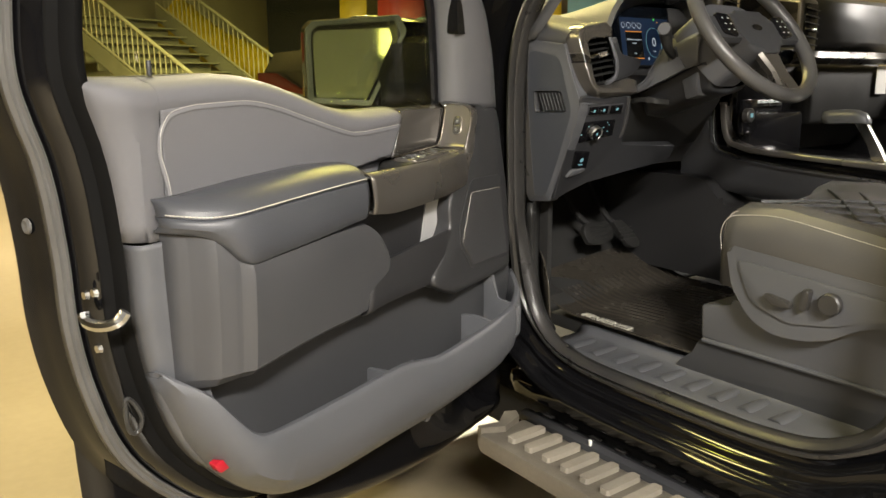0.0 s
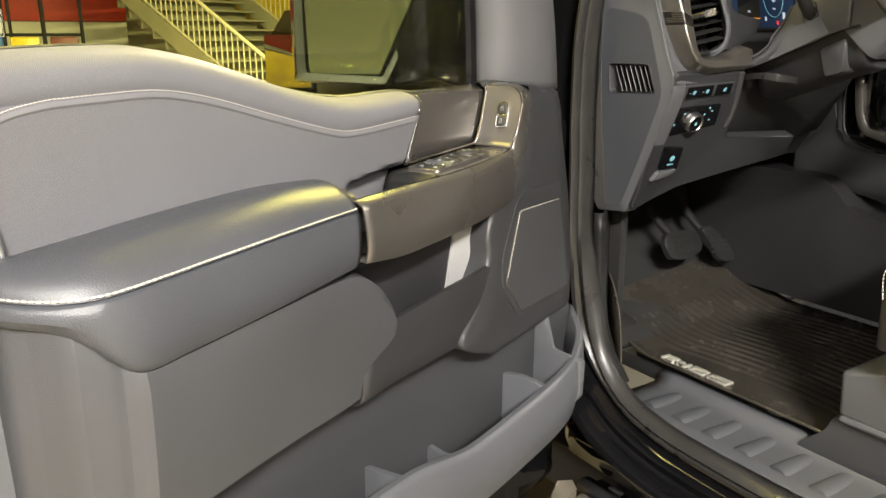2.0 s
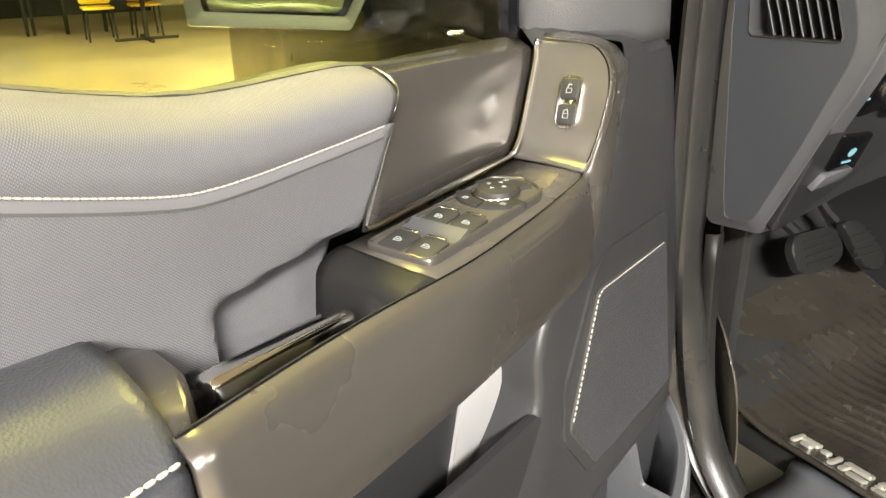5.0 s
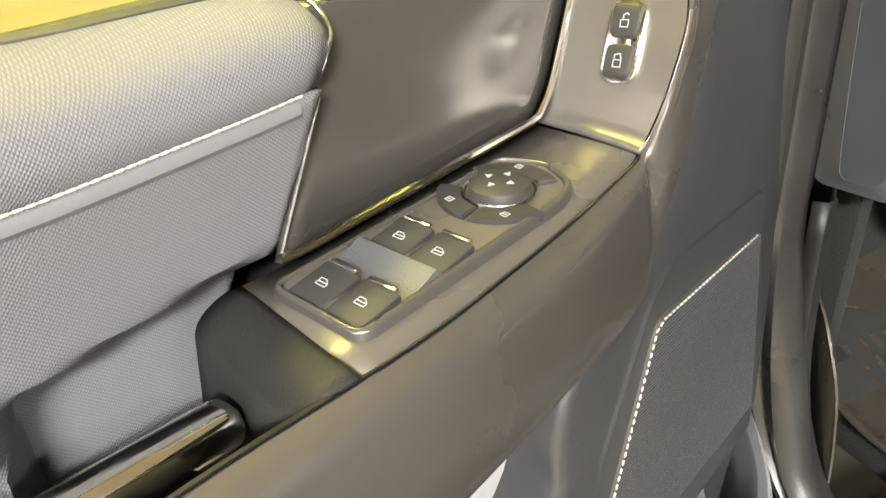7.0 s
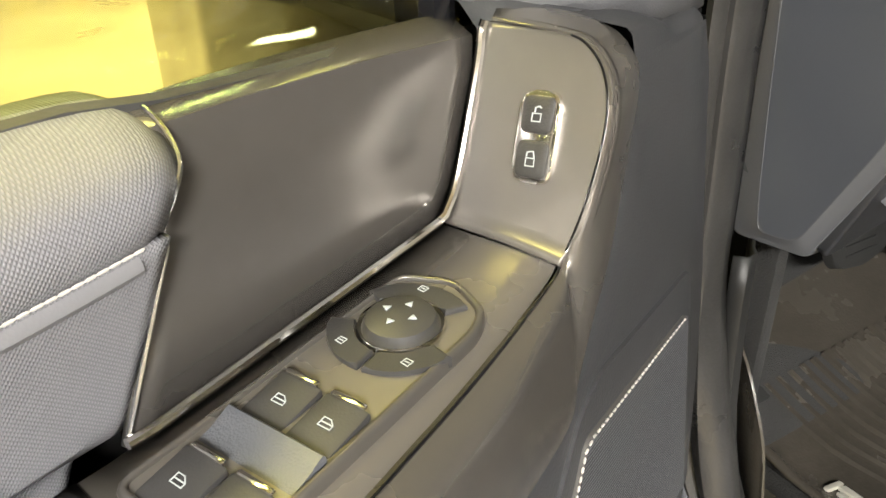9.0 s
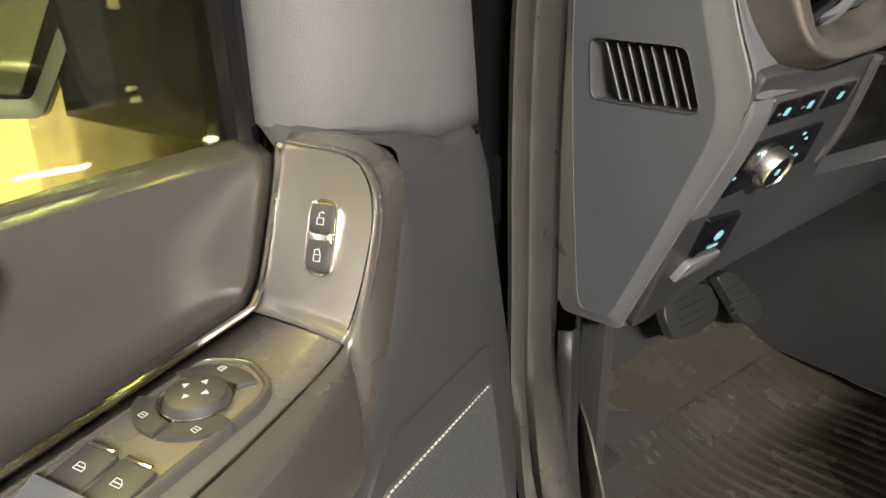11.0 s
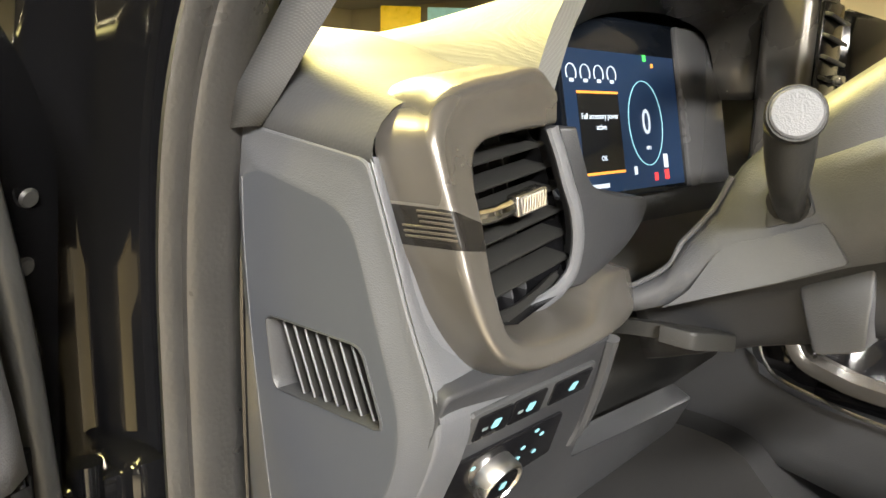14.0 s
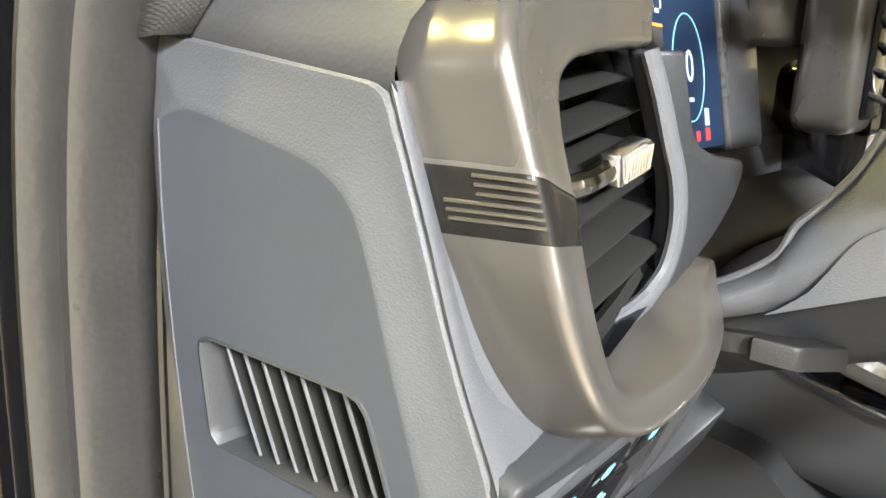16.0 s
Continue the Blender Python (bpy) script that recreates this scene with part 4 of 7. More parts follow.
for s, nm in ((0.0103, "unlock_button"), (-0.0103, "lock_button")):
    part(nm, prism(rounded([(-0.0085, s - 0.0088), (0.0085, s - 0.0088), (0.0085, s + 0.0088), (-0.0085, s + 0.0088)], 0.004, 3), 0.0, 0.0045, lambda a, b, h: Vector((a, b, h)), 0.0012), M_BUTTON, lock)
    bm = tube([Vector((a, s + b, 0.0048)) for a, b in ((-0.0023, -0.0032), (0.0023, -0.0032), (0.0023, 0.0004), (-0.0023, 0.0004))], 0.00035, 5, close_path=True)
    tube([Vector((-0.002 + (0.001 if s > 0 else 0), s + 0.001, 0.0048)), Vector((-0.002 + (0.001 if s > 0 else 0), s + 0.003, 0.0048)), Vector((0.001, s + 0.0038, 0.0048)), Vector((0.002, s + (0.003 if s > 0 else 0.001), 0.0048))], 0.0004, 5, bm=bm)
    part("icon", bm, M_ICON, lock)

# window switches in a shallow tray on the deck
SM = frame_of(D(0.37, 1.2535, -0.002), (-0.994, -0.115, 0.055), (0.115, -1.0, 0.0))
# local: x forward along the deck, y outboard, z up


def S(x, y, z):
    return Vector((x, y, z))


tray = part("switch_tray", prism(rounded([(-0.0655, -0.0255), (0.036, -0.026), (0.062, -0.0262), (0.0755, -0.0215), (0.0865, -0.0012), (0.0785, 0.0215), (-0.065, 0.024)], 0.005, 3), -0.004, 0.0022, S, 0.0012), M_SATIN_DARK, door, "dark satin window switch tray")
tray.matrix_local = SM
TR = rounded([(-0.067, -0.027), (0.036, -0.0275), (0.063, -0.0277), (0.077, -0.0225), (0.0885, -0.0012), (0.080, 0.023), (-0.0665, 0.0255)], 0.006, 3)
part("tray_rim", sweep([S(x, y, 0.0) for x, y in TR], [(-0.0012, -0.002), (-0.0012, 0.0038), (-0.0006, 0.0046), (0.0008, 0.0046), (0.0022, 0.003), (0.0024, -0.002)], close_path=True), M_SATIN, tray, "satin rim of the switch tray", 0.0, 60)
part("tray_floor", prism([(x * 0.98, y * 0.97) for x, y in TR], 0.0015, 0.0027, S), M_SATIN_DARK, tray)
for x0 in (-0.0535, -0.0085):
    for y0 in (-0.014, 0.009):
        bm = prism(rounded([(x0 - 0.0115, y0 - 0.0105), (x0 + 0.0115, y0 - 0.0105), (x0 + 0.0115, y0 + 0.0105), (x0 - 0.0115, y0 + 0.0105)], 0.0015, 2), 0.0, 0.0045, S, 0.001)
        for v in bm.verts:
            v.co.z += 0.12 * (v.co.x - x0) if v.co.z > 0.001 else 0
        part("window_switch", bm, M_KEY, tray)
        part("lip", box(0.0026, 0.0165, 0.002, (x0 + 0.0118, y0, 0.0062), 0.0009), M_CHROME, tray, "bright switch lip")
        o = [S(x0 + a, y0 + c, 0.0051 + 0.12 * a) for a, c in ((-0.0022, -0.003), (-0.0004, -0.003), (0.0016, -0.0006), (0.0016, 0.0026), (-0.0022, 0.0026))]
        bm = tube(o, 0.00028, 5, close_path=True)
        tube([S(x0 - 0.0004, y0 - 0.0028, 0.0051), S(x0 - 0.0004, y0 + 0.0024, 0.0051)], 0.00028, 5, bm=bm)
        part("icon", bm, M_ICON, tray)
rings = []
for x, z in ((-0.0415, 0.0024), (-0.038, 0.0026), (-0.033, 0.0034), (-0.028, 0.005), (-0.0245, 0.0066), (-0.0222, 0.0072), (-0.021, 0.006), (-0.0208, 0.002)):
    rings.append([S(x, -0.0256, 0.001), S(x, -0.0252, z), S(x, -0.012, z), S(x, 0.008, z), S(x, 0.0206, z), S(x, 0.021, 0.001)])
part("step", loft(rings), M_TRIM, tray, "smooth ramp between the switch pairs", 0.0, 50)
# mirror controls: ring of keys and a round pad
kx, ky = 0.0505, -0.0005
knob = part("mirror_pad", lathe([(0.0001, 0.0105), (0.012, 0.0095), (0.0145, 0.0085), (0.0165, 0.0045), (0.0165, 0.0)], 28, Matrix.Translation((kx, ky, 0))), M_KEY, tray, "round mirror adjuster pad")
part("ring", lathe([(0.0165, 0.004), (0.018, 0.0055), (0.0188, 0.004), (0.0188, 0.0)], 28, Matrix.Translation((kx, ky, 0))), M_CHROME, tray)
for an in (0, 90, 180, 270):
    m = Matrix.Translation((kx, ky, 0.0104)) @ Matrix.Rotation(radians(an), 4, "Z") @ Matrix.Translation((0.0068, 0, 0))
    bm = bmesh.new()
    vs = [bm.verts.new(m @ Vector(p)) for p in ((0.002, 0, 0.0002), (-0.0012, 0.0018, 0.0002), (-0.0012, -0.0018, 0.0002))]
    bm.faces.new(vs)
    part("arrow", bm, M_ICON, tray, "", 0.0004)
for a0, a1, ro in ((112, 184, 0.0305), (188, 258, 0.0305), (66, -34, 0.0295)):
    arc = [(kx + r * math.cos(radians(a)), ky + r * math.sin(radians(a))) for r, seq in ((0.0195, spread(a0, a1, 9)), (ro, spread(a1, a0, 9))) for a in seq]
    part("mirror_key", prism(arc, 0.0, 0.0052, S, 0.0012, 3), M_KEY, tray)
    am = radians((a0 + a1) / 2)
    c = S(kx + 0.0255 * math.cos(am), ky + 0.0255 * math.sin(am), 0.0052)
    bm = tube([c + S(a, b, 0) for a, b in ((-0.0018, -0.0018), (0.0016, -0.002), (0.0018, 0.0014), (-0.0012, 0.0018))], 0.00028, 5, close_path=True)
    tube([c + S(0.0002, -0.0012, 0), c + S(0.0002, 0.001, 0)], 0.00026, 5, bm=bm)
    part("icon", bm, M_ICON, tray)

# speaker corner: one plane, further out towards the bottom and the back


def spk(a, b, h):
    return D(a, b, h - 0.0055 + 0.13 * a + 0.07 * (1.25 - b))



LEFT = [(0.94, 0.315), (0.952, 0.335), (0.96, 0.355), (0.975, 0.395), (0.998, 0.42), (1.04, 0.375), (1.1, 0.332), (1.1382, 0.33), (1.18, 0.305), (1.2062, 0.2465), (1.2331, 0.227), (1.2541, 0.211), (1.315, 0.187), (1.335, 0.1815), (1.345, 0.178)]
RIGHT = [(0.94, 0.04), (1.03, 0.027), (1.157, 0.0325), (1.2237, 0.0435), (1.291, 0.053), (1.3161, 0.056), (1.345, 0.066)]
rings = []
for v in [0.943, 0.946, 0.952] + spread(0.96, 1.342, 40):
    l, r = at(LEFT, v), at(RIGHT, v)
    f = max(0.0, min(1.0, (v - 1.3) / 0.04))
    dip = -0.0012 * f * f * (3 - 2 * f) - (0.03 if v < 0.945 else (0.008 if v < 0.948 else (0.002 if v < 0.955 else 0.0)))
    rings.append([spk(l, v, dip - 0.05), spk(l, v, dip - 0.007), spk(l - 0.003, v, dip - 0.002), spk(l - 0.009, v, dip)] + [spk(l + (r - l) * t, v, dip) for t in (0.25, 0.5, 0.75)] + [spk(r + 0.012, v, dip), spk(r + 0.004, v, dip - 0.003), spk(r, v, dip - 0.012), spk(r - 0.002, v, dip - 0.05)])
part("speaker_panel", loft(rings), M_CORNER, door, "grey plastic speaker corner", 0.0, 50)
SP = [(0.2345, 1.163), (0.0845, 1.158), (0.062, 0.992), (0.2435, 0.998), (0.289, 1.057)]
SPO = [(0.216, 1.192), (0.0765, 1.187), (0.0455, 0.982), (0.2475, 0.988), (0.2965, 1.05), (0.2925, 1.098), (0.2385, 1.179)]
part("speaker_frame", prism(rounded(SPO, 0.012), -0.01, 0.0025, spk, 0.002), M_CORNER, door)
part("speaker_grille", prism(rounded(SP, 0.008), 0.0, 0.0048, spk, 0.0015), M_MESH, door, "finely perforated speaker grille")
bm = bmesh.new()
for k in range(64):
    v = 0.9945 + k * 0.0026
    cut = []
    for (a0, b0), (a1, b1) in zip(SP, SP[1:] + SP[:1]):
        if (b0 - v) * (b1 - v) < 0:
            cut.append(a0 + (a1 - a0) * (v - b0) / (b1 - b0))
    if len(cut) == 2:
        a0, a1 = min(cut) + 0.002, max(cut) - 0.002
        loft([[spk(a, v - 0.0009, 0.0046), spk(a, v - 0.0005, 0.0057), spk(a, v + 0.0005, 0.0057), spk(a, v + 0.0009, 0.0046)] for a in (a0, a1)], False, False, bm)
tagged(part("grille_ribs", bm, M_BELLY, door, "fine ribs across the speaker grille"), "fine ribs across the speaker grille", "", "", "stuff")
part("grille_stitching", stitches([spk(a, b, 0.0055) for a, b in zip(spread(0.094, 0.229, 30) + spread(0.2375, 0.2865, 30), spread(1.158, 1.1625, 30) + spread(1.159, 1.062, 30))], 0.005, 0.0035, 0.0008, (0, 1, 0)), M_STITCH, door)

# upper bin behind the handle
TOPE, LOWE = [(0.318, 1.0965), (0.36, 1.091), (0.40, 1.086), (0.456, 1.080), (0.52, 1.072), (0.60, 1.066)], [(0.403, 0.991), (0.43, 0.986), (0.47, 0.984), (0.52, 0.982), (0.57, 0.978), (0.62, 0.97)]
rings = []
for f in [0.0, 0.012, 0.03] + spread(0.07, 1.0, 16):
    (ut, vt), (ul, vl) = [(at([(k / 5, p[0]) for k, p in enumerate(tab)], f), at([(k / 5, p[1]) for k, p in enumerate(tab)], f)) for tab in (TOPE, LOWE)]
    w = 0.047 + 0.004 * f - (0.012 if f == 0.0 else (0.003 if f < 0.02 else 0.0))
    r = [D(ut, vt - 0.03, w - 0.011), D(ut, vt - 0.004, w - 0.01), D(ut, vt - 0.0005, w - 0.008), D(ut, vt, w - 0.004)]
    for g, dw in ((0.015, -0.0005), (0.05, 0.001), (0.2, 0.004), (0.45, 0.008), (0.7, 0.0105), (0.88, 0.011), (0.96, 0.008), (1.0, 0.0)):
        r.append(D(ut + (ul - ut) * g, vt + (vl - vt) * g, w + dw))
    rings.append(r + [D(ul, vl, 0.0)])
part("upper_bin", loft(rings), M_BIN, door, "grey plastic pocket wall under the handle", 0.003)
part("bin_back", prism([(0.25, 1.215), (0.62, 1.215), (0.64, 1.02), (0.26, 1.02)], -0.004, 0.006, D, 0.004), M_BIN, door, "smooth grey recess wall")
# pale plate standing in for a patch of light on the recess wall
part("lit_patch", prism(rounded([(0.25, 1.205), (0.358, 1.205), (0.396, 1.03), (0.25, 1.03)], 0.006), 0.0, 0.009, D, 0.002), M_LIT_PATCH, door, "pale plate painting the patch of light in the recess")

# belly panel with its faceted rear column
BTOP = [(0.537, 1.06), (0.545, 1.08), (0.573, 1.12), (0.611, 1.147), (0.637, 1.152), (0.75, 1.150), (0.88, 1.141), (0.925, 1.140), (0.945, 1.154), (0.965, 1.176), (0.99, 1.192), (1.02, 1.2)]
BBOT = [(0.537, 1.05), (0.542, 1.02), (0.552, 1.0), (0.57, 0.979), (0.611, 0.969), (0.66, 0.966), (0.75, 0.966), (0.9, 0.955), (0.95, 0.949), (0.98, 0.945), (1.0, 0.94), (1.02, 0.94)]
BW = [(0.537, 0.044), (0.541, 0.053), (0.55, 0.058), (0.585, 0.063), (0.62, 0.068), (0.75, 0.088), (0.9, 0.106), (0.922, 0.109), (0.926, 0.107), (0.94, 0.098), (0.948, 0.097), (0.97, 0.09), (0.978, 0.086), (1.0, 0.05), (1.012, 0.036), (1.02, 0.016)]
rings = []
for u in sorted([0.537, 0.539, 0.542, 0.546, 0.55] + spread(0.556, 1.02, 42) + [0.922, 0.9265, 0.94, 0.948, 0.97, 0.978, 1.0]):
    a, b, w = at(BTOP, u), at(BBOT, u), at(BW, u)
    h = a - b
    r = [D(u, a + 0.004, w - 0.02), D(u, a, w - 0.004)]
    for t in (0.1, 0.3, 0.5, 0.7, 0.84, 0.92):
        r.append(D(u, a - h * t, w - 0.012 * t * t))
    r += [D(u, b + 0.012, w - 0.017), D(u, b + 0.003, w - 0.026), D(u, b, w - 0.04), D(u, b, 0.0)]
    rings.append(r)
part("belly_panel", loft(rings), M_BELLY, door, "faceted grey plastic lower panel", 0.003, 22)

# lower pocket
LIPV = [(-0.004, 0.93), (0.02, 0.912), (0.06, 0.89), (0.121, 0.868), (0.3, 0.848), (0.42, 0.839), (0.47, 0.845), (0.53, 0.856), (0.569, 0.858), (0.737, 0.85), (0.89, 0.846), (0.915, 0.852), (0.935, 0.866), (0.96, 0.898), (0.99, 0.94), (1.02, 0.965), (1.045, 0.985)]
LIPW = [(-0.004, 0.0), (0.015, 0.025), (0.05, 0.055), (0.12, 0.078), (0.3, 0.09), (0.9, 0.098), (0.95, 0.09), (0.99, 0.07), (1.02, 0.045), (1.045, 0.025)]
BOTV = [(-0.004, 0.86), (0.02, 0.775), (0.05, 0.735), (0.11, 0.70), (0.25, 0.682), (0.4, 0.670), (0.617, 0.662), (0.773, 0.666), (0.867, 0.697), (0.947, 0.77), (1.0, 0.848), (1.03, 0.93), (1.045, 0.97)]
rings, floor_r = [], []
for u in sorted(spread(-0.004, 1.045, 76)):
    a, b, w = at(LIPV, u), at(BOTV, u), at(LIPW, u)
    b = min(b, a - 0.012)
    wi = max(w - 0.016, -0.01)
    h = a - b
    rings.append([D(u, b + min(0.05, h * 0.4), min(wi - 0.02, 0.03)), D(u, a - 0.03 * min(1, h / 0.1), wi - 0.006), D(u, a - 0.004, wi - 0.001), D(u, a, wi + 0.003), D(u, a, w - 0.004), D(u, a - 0.003, w), D(u, a - 0.012 * min(1, h / 0.1), w + 0.003),
                  D(u, a - h * 0.35, w + 0.006), D(u, a - h * 0.65, w - 0.004), D(u, b + h * 0.14, w * 0.62), D(u, b + h * 0.04, w * 0.35), D(u, b, 0.0), D(u, b, -0.02)])
    floor_r.append([D(u, b + min(0.052, h * 0.42), -0.01), D(u, b + min(0.05, h * 0.4), min(wi - 0.02, 0.03))])
pocket = part("lower_pocket", loft(rings), M_TRIM, door, "grey plastic map pocket with a rounded lip", 0.003)
part("pocket_floor", loft(floor_r), M_TRIM_DARK, pocket, "", 0.003)
for u0, u1, v0, v1, tall_v in ((0.215, 0.188, 0.863, 0.845, 0.0), (0.118, 0.094, 0.882, 0.868, 0.942), (0.415, 0.43, 0.806, 0.822, 0.0), (0.552, 0.538, 0.832, 0.834, 0.0)):
    side_w = [(-0.005, v0 - 0.13), (-0.005, tall_v or v0), (0.016, tall_v or v0), (0.03, v0), (0.085, v1), (0.083, v1 - 0.07), (0.05, v0 - 0.13)]
    part("bottle_divider", prism(rounded(side_w, 0.005, 2), -0.005, 0.005, lambda a, b, h: D(u0 + (u1 - u0) * max(0.0, a) / 0.085 + h, b, a), 0.002, 2), M_TRIM, pocket)
part("red_reflector", prism(rounded([(0.985, 0.815), (0.955, 0.822), (0.945, 0.803), (0.975, 0.797)], 0.004), -0.01, 0.007, lambda a, b, h: D(a, b, h + 0.05), 0.001), M_RED, door, "small red reflector")
# striker loop, bolts and check on the door's end
ed = part("striker", tube(smooth_path([D(1.09, 1.092, 0.024), D(1.102, 1.076, 0.016), D(1.114, 1.07, -0.01), D(1.119, 1.074, -0.034), D(1.118, 1.085, -0.042)], 6), 0.009, 8), M_STEEL, door, "bright steel latch loop")
for u, v, w in ((1.108, 1.11, -0.045), (1.108, 1.118, -0.02), (1.105, 1.03, -0.03)):
    part("bolt", lathe([(0.0001, 0.006), (0.006, 0.006), (0.008, 0.0), (0.0001, 0.0)], 8, Matrix.Translation(D(u, v, w)) @ pose(0, 0, 0, 0, 90, 0)), M_STEEL, door)
part("wiring_clip", tube(smooth_path([D(1.063, 0.93, -0.03), D(1.075, 0.935, -0.03), D(1.07, 0.885, -0.036), D(1.055, 0.875, -0.036), D(1.05, 0.9, -0.03)], 5, True), 0.004, 6, close_path=True), M_RUBBER, door)
part("lock_pin", lathe([(0.0001, 0.022), (0.003, 0.022), (0.004, 0.018), (0.004, 0.0), (0.007, -0.002), (0.0001, -0.002)], 12, Matrix.Translation(D(0.985, 1.424, -0.03))), M_RUBBER, door, "small round lock pin")

# window: frame posts, sail panel, glass
part("frame_post", loft([[D(1.083 + s * 0.12, v, -0.06), D(1.09 + s * 0.12, v, -0.052), D(1.106 + s * 0.1, v, -0.055), D(1.12 + s * 0.1, v, -0.07), D(1.135 + s * 0.1, v, -0.09), D(1.142 + s * 0.1, v, -0.15), D(1.09 + s * 0.12, v, -0.15), D(1.083 + s * 0.12, v, -0.09)] for v, s in ((1.40, 0.0), (1.5, -0.02), (1.9, -0.2))], True, True), M_TRIM, door, "grey window frame post")
part("belt_seal", tube([D(u, at(BELT, u) - 0.004, -0.083) for u in spread(0.22, 1.06, 24)], 0.006, 8), M_RUBBER, door, "black belt seal")
sail_l = [(1.36, 0.203), (1.385, 0.203), (1.42, 0.203), (1.5, 0.207), (1.57, 0.213), (1.75, 0.25), (1.9, 0.29)]
sail_r = [(1.345, 0.037), (1.377, 0.041), (1.407, 0.046), (1.45, 0.053), (1.491, 0.063), (1.52, 0.074), (1.555, 0.086), (1.58, 0.1), (1.68, 0.17), (1.8, 0.25), (1.9, 0.30)]
rings = []
for v in spread(1.345, 1.85, 30):
    l, r = at(sail_l, max(v, 1.36)), at(sail_r, v)
    l = max(l, r + 0.02)
    rows_ = []
    for t, w in ((0.0, -0.09), (0.015, -0.072), (0.05, -0.058), (0.13, -0.042), (0.28, -0.026), (0.5, -0.0145), (0.7, -0.0125), (0.86, -0.0165), (0.95, -0.026), (1.0, -0.042), (1.01, -0.08)):
        rows_.append(D(l + (r - l) * t, max(v, 1.34 + (0.026 - 0.026 * min(1, t / 0.7) if t < 0.7 else 0.0)), w))
    rings.append(rows_)
sail = part("sail_panel", loft(rings), M_SAIL, door, "grey grained corner panel beside the window", 0.003, 60)
# ledge between the foot of the corner panel and the pull handle's frame
rings = []
for row, (lift, out_w) in zip(range(4), ((0.004, -0.006), (0.0015, 0.003), (-0.004, 0.014), (-0.02, 0.03))):
    line = []
    for t, w in ((0.0, -0.09), (0.015, -0.072), (0.05, -0.058), (0.13, -0.042), (0.28, -0.026), (0.5, -0.0145), (0.62, -0.013)):
        l, r = at(sail_l, 1.36), at(sail_r, 1.345)
        line.append(D(l + (r - l) * t, 1.34 + 0.026 - 0.026 * min(1, t / 0.7) + lift, min(w + out_w, -0.004)))
    rings.append(line)
part("corner_ledge", loft(rings), M_CORNER, door, "narrow ledge under the corner panel", 0.0, 60)
part("sail_opening", prism(rounded([(0.203, 1.514), (0.163, 1.516), (0.168, 1.6), (0.205, 1.6)], 0.008), -0.03, 0.0015, lambda a, b, h: D(a, b, h - 0.0265), 0.0), M_PIANO, sail, "dark opening with rounded corners")
PLATE = [(1.2, -0.04), (1.32, -0.043), (1.41, -0.049), (1.46, -0.053), (1.5, -0.053), (1.55, -0.036), (1.593, -0.004), (1.66, 0.06), (1.8, 0.17), (1.86, 0.21)]
SEAL = [(1.18, 0.0), (1.27, 0.005), (1.33, 0.009), (1.39, 0.014), (1.44, 0.02), (1.5, 0.031), (1.55, 0.046), (1.6, 0.075), (1.68, 0.145), (1.82, 0.24)]
rings = []
for v in spread(1.2, 1.84, 36):
    r, q, m = at(SEAL, v), at(PLATE, v), at(sail_r, max(v, 1.345))
    rings.append([D(max(m, r) + 0.006, v, -0.062), D((m + r) / 2, v, -0.074), D(r - 0.004, v, -0.076), D(r - 0.012, v, -0.084), D((r + q) / 2, v, -0.1), D(q + 0.014, v, -0.106), D(q + 0.004, v, -0.111), D(q, v, -0.12), D(q + 0.003, v, -0.135), D(q + 0.02, v, -0.17)])
plate = part("front_edge_plate", loft(rings), M_BLACK, door, "gloss black front edge of the door frame", 0.003)
part("front_edge_seal", tube([D(at(SEAL, v), v, -0.066) for v in spread(1.2, 1.82, 36)], 0.0095, 12, (0, 1, 0)), M_RUBBER, door, "rubber seal along the door's front edge")
for v, k in ((1.53, 0.45), (1.47, 0.6), (1.43, 0.5)):
    u = at(SEAL, v) + (at(PLATE, v) - at(SEAL, v)) * k
    part("plug", lathe([(0.0001, 0.002), (0.005, 0.002), (0.0065, 0.0), (0.0001, 0.0)], 14, frame_of(D(u, v, -0.1), (1, 0, 0), (0, 0.3, 1)) @ pose(0, 0, 0, 180)), M_RUBBER, plate)
part("window_channel", tube([D(0.209, 1.35, -0.088), D(0.213, 1.45, -0.088), D(0.222, 1.57, -0.088), D(0.27, 1.8, -0.088)], 0.011, 8, (0, 1, 0)), M_PIANO, door, "black window channel")
glass_ob = part("window_glass", loft([[D(u, v, -0.092 - 0.05 * max(0, v - 1.36) ** 1.5) for v in spread(1.32, 1.9, 8)] for u in (0.19, 0.4, 0.8, 1.1)]), M_GLASS, door, "green-tinted window glass", 0.004)
glass_ob.visible_shadow = False

# outside mirror
MN = Vector((0.58, 0.81, 0))


def mir(f, v, h):
    return D(0.345 - 0.105 * f, v, -0.345 + 0.075 * f) + MN * h


MO = rounded([(-0.13, 1.362), (1.06, 1.352), (1.78, 1.53), (1.65, 1.566), (0.0, 1.549), (-0.14, 1.53)], 0.03, 4)
MG = rounded([(0.03, 1.374), (0.98, 1.369), (1.5, 1.51), (1.44, 1.536), (0.1, 1.528), (0.0, 1.515)], 0.022, 4)
cen = Vector((0.8, 1.46))
rings = []
for h, k in ((0.004, 1.0), (-0.02, 1.04), (-0.07, 1.0), (-0.12, 0.8), (-0.15, 0.5)):
    rings.append([mir(cen.x + (f - cen.x) * k, cen.y + (v - cen.y) * k, h) for f, v in MO])
mirror = part("mirror_housing", loft(rings, True, True), M_BLACK, door, "black outside mirror housing")
rings = []
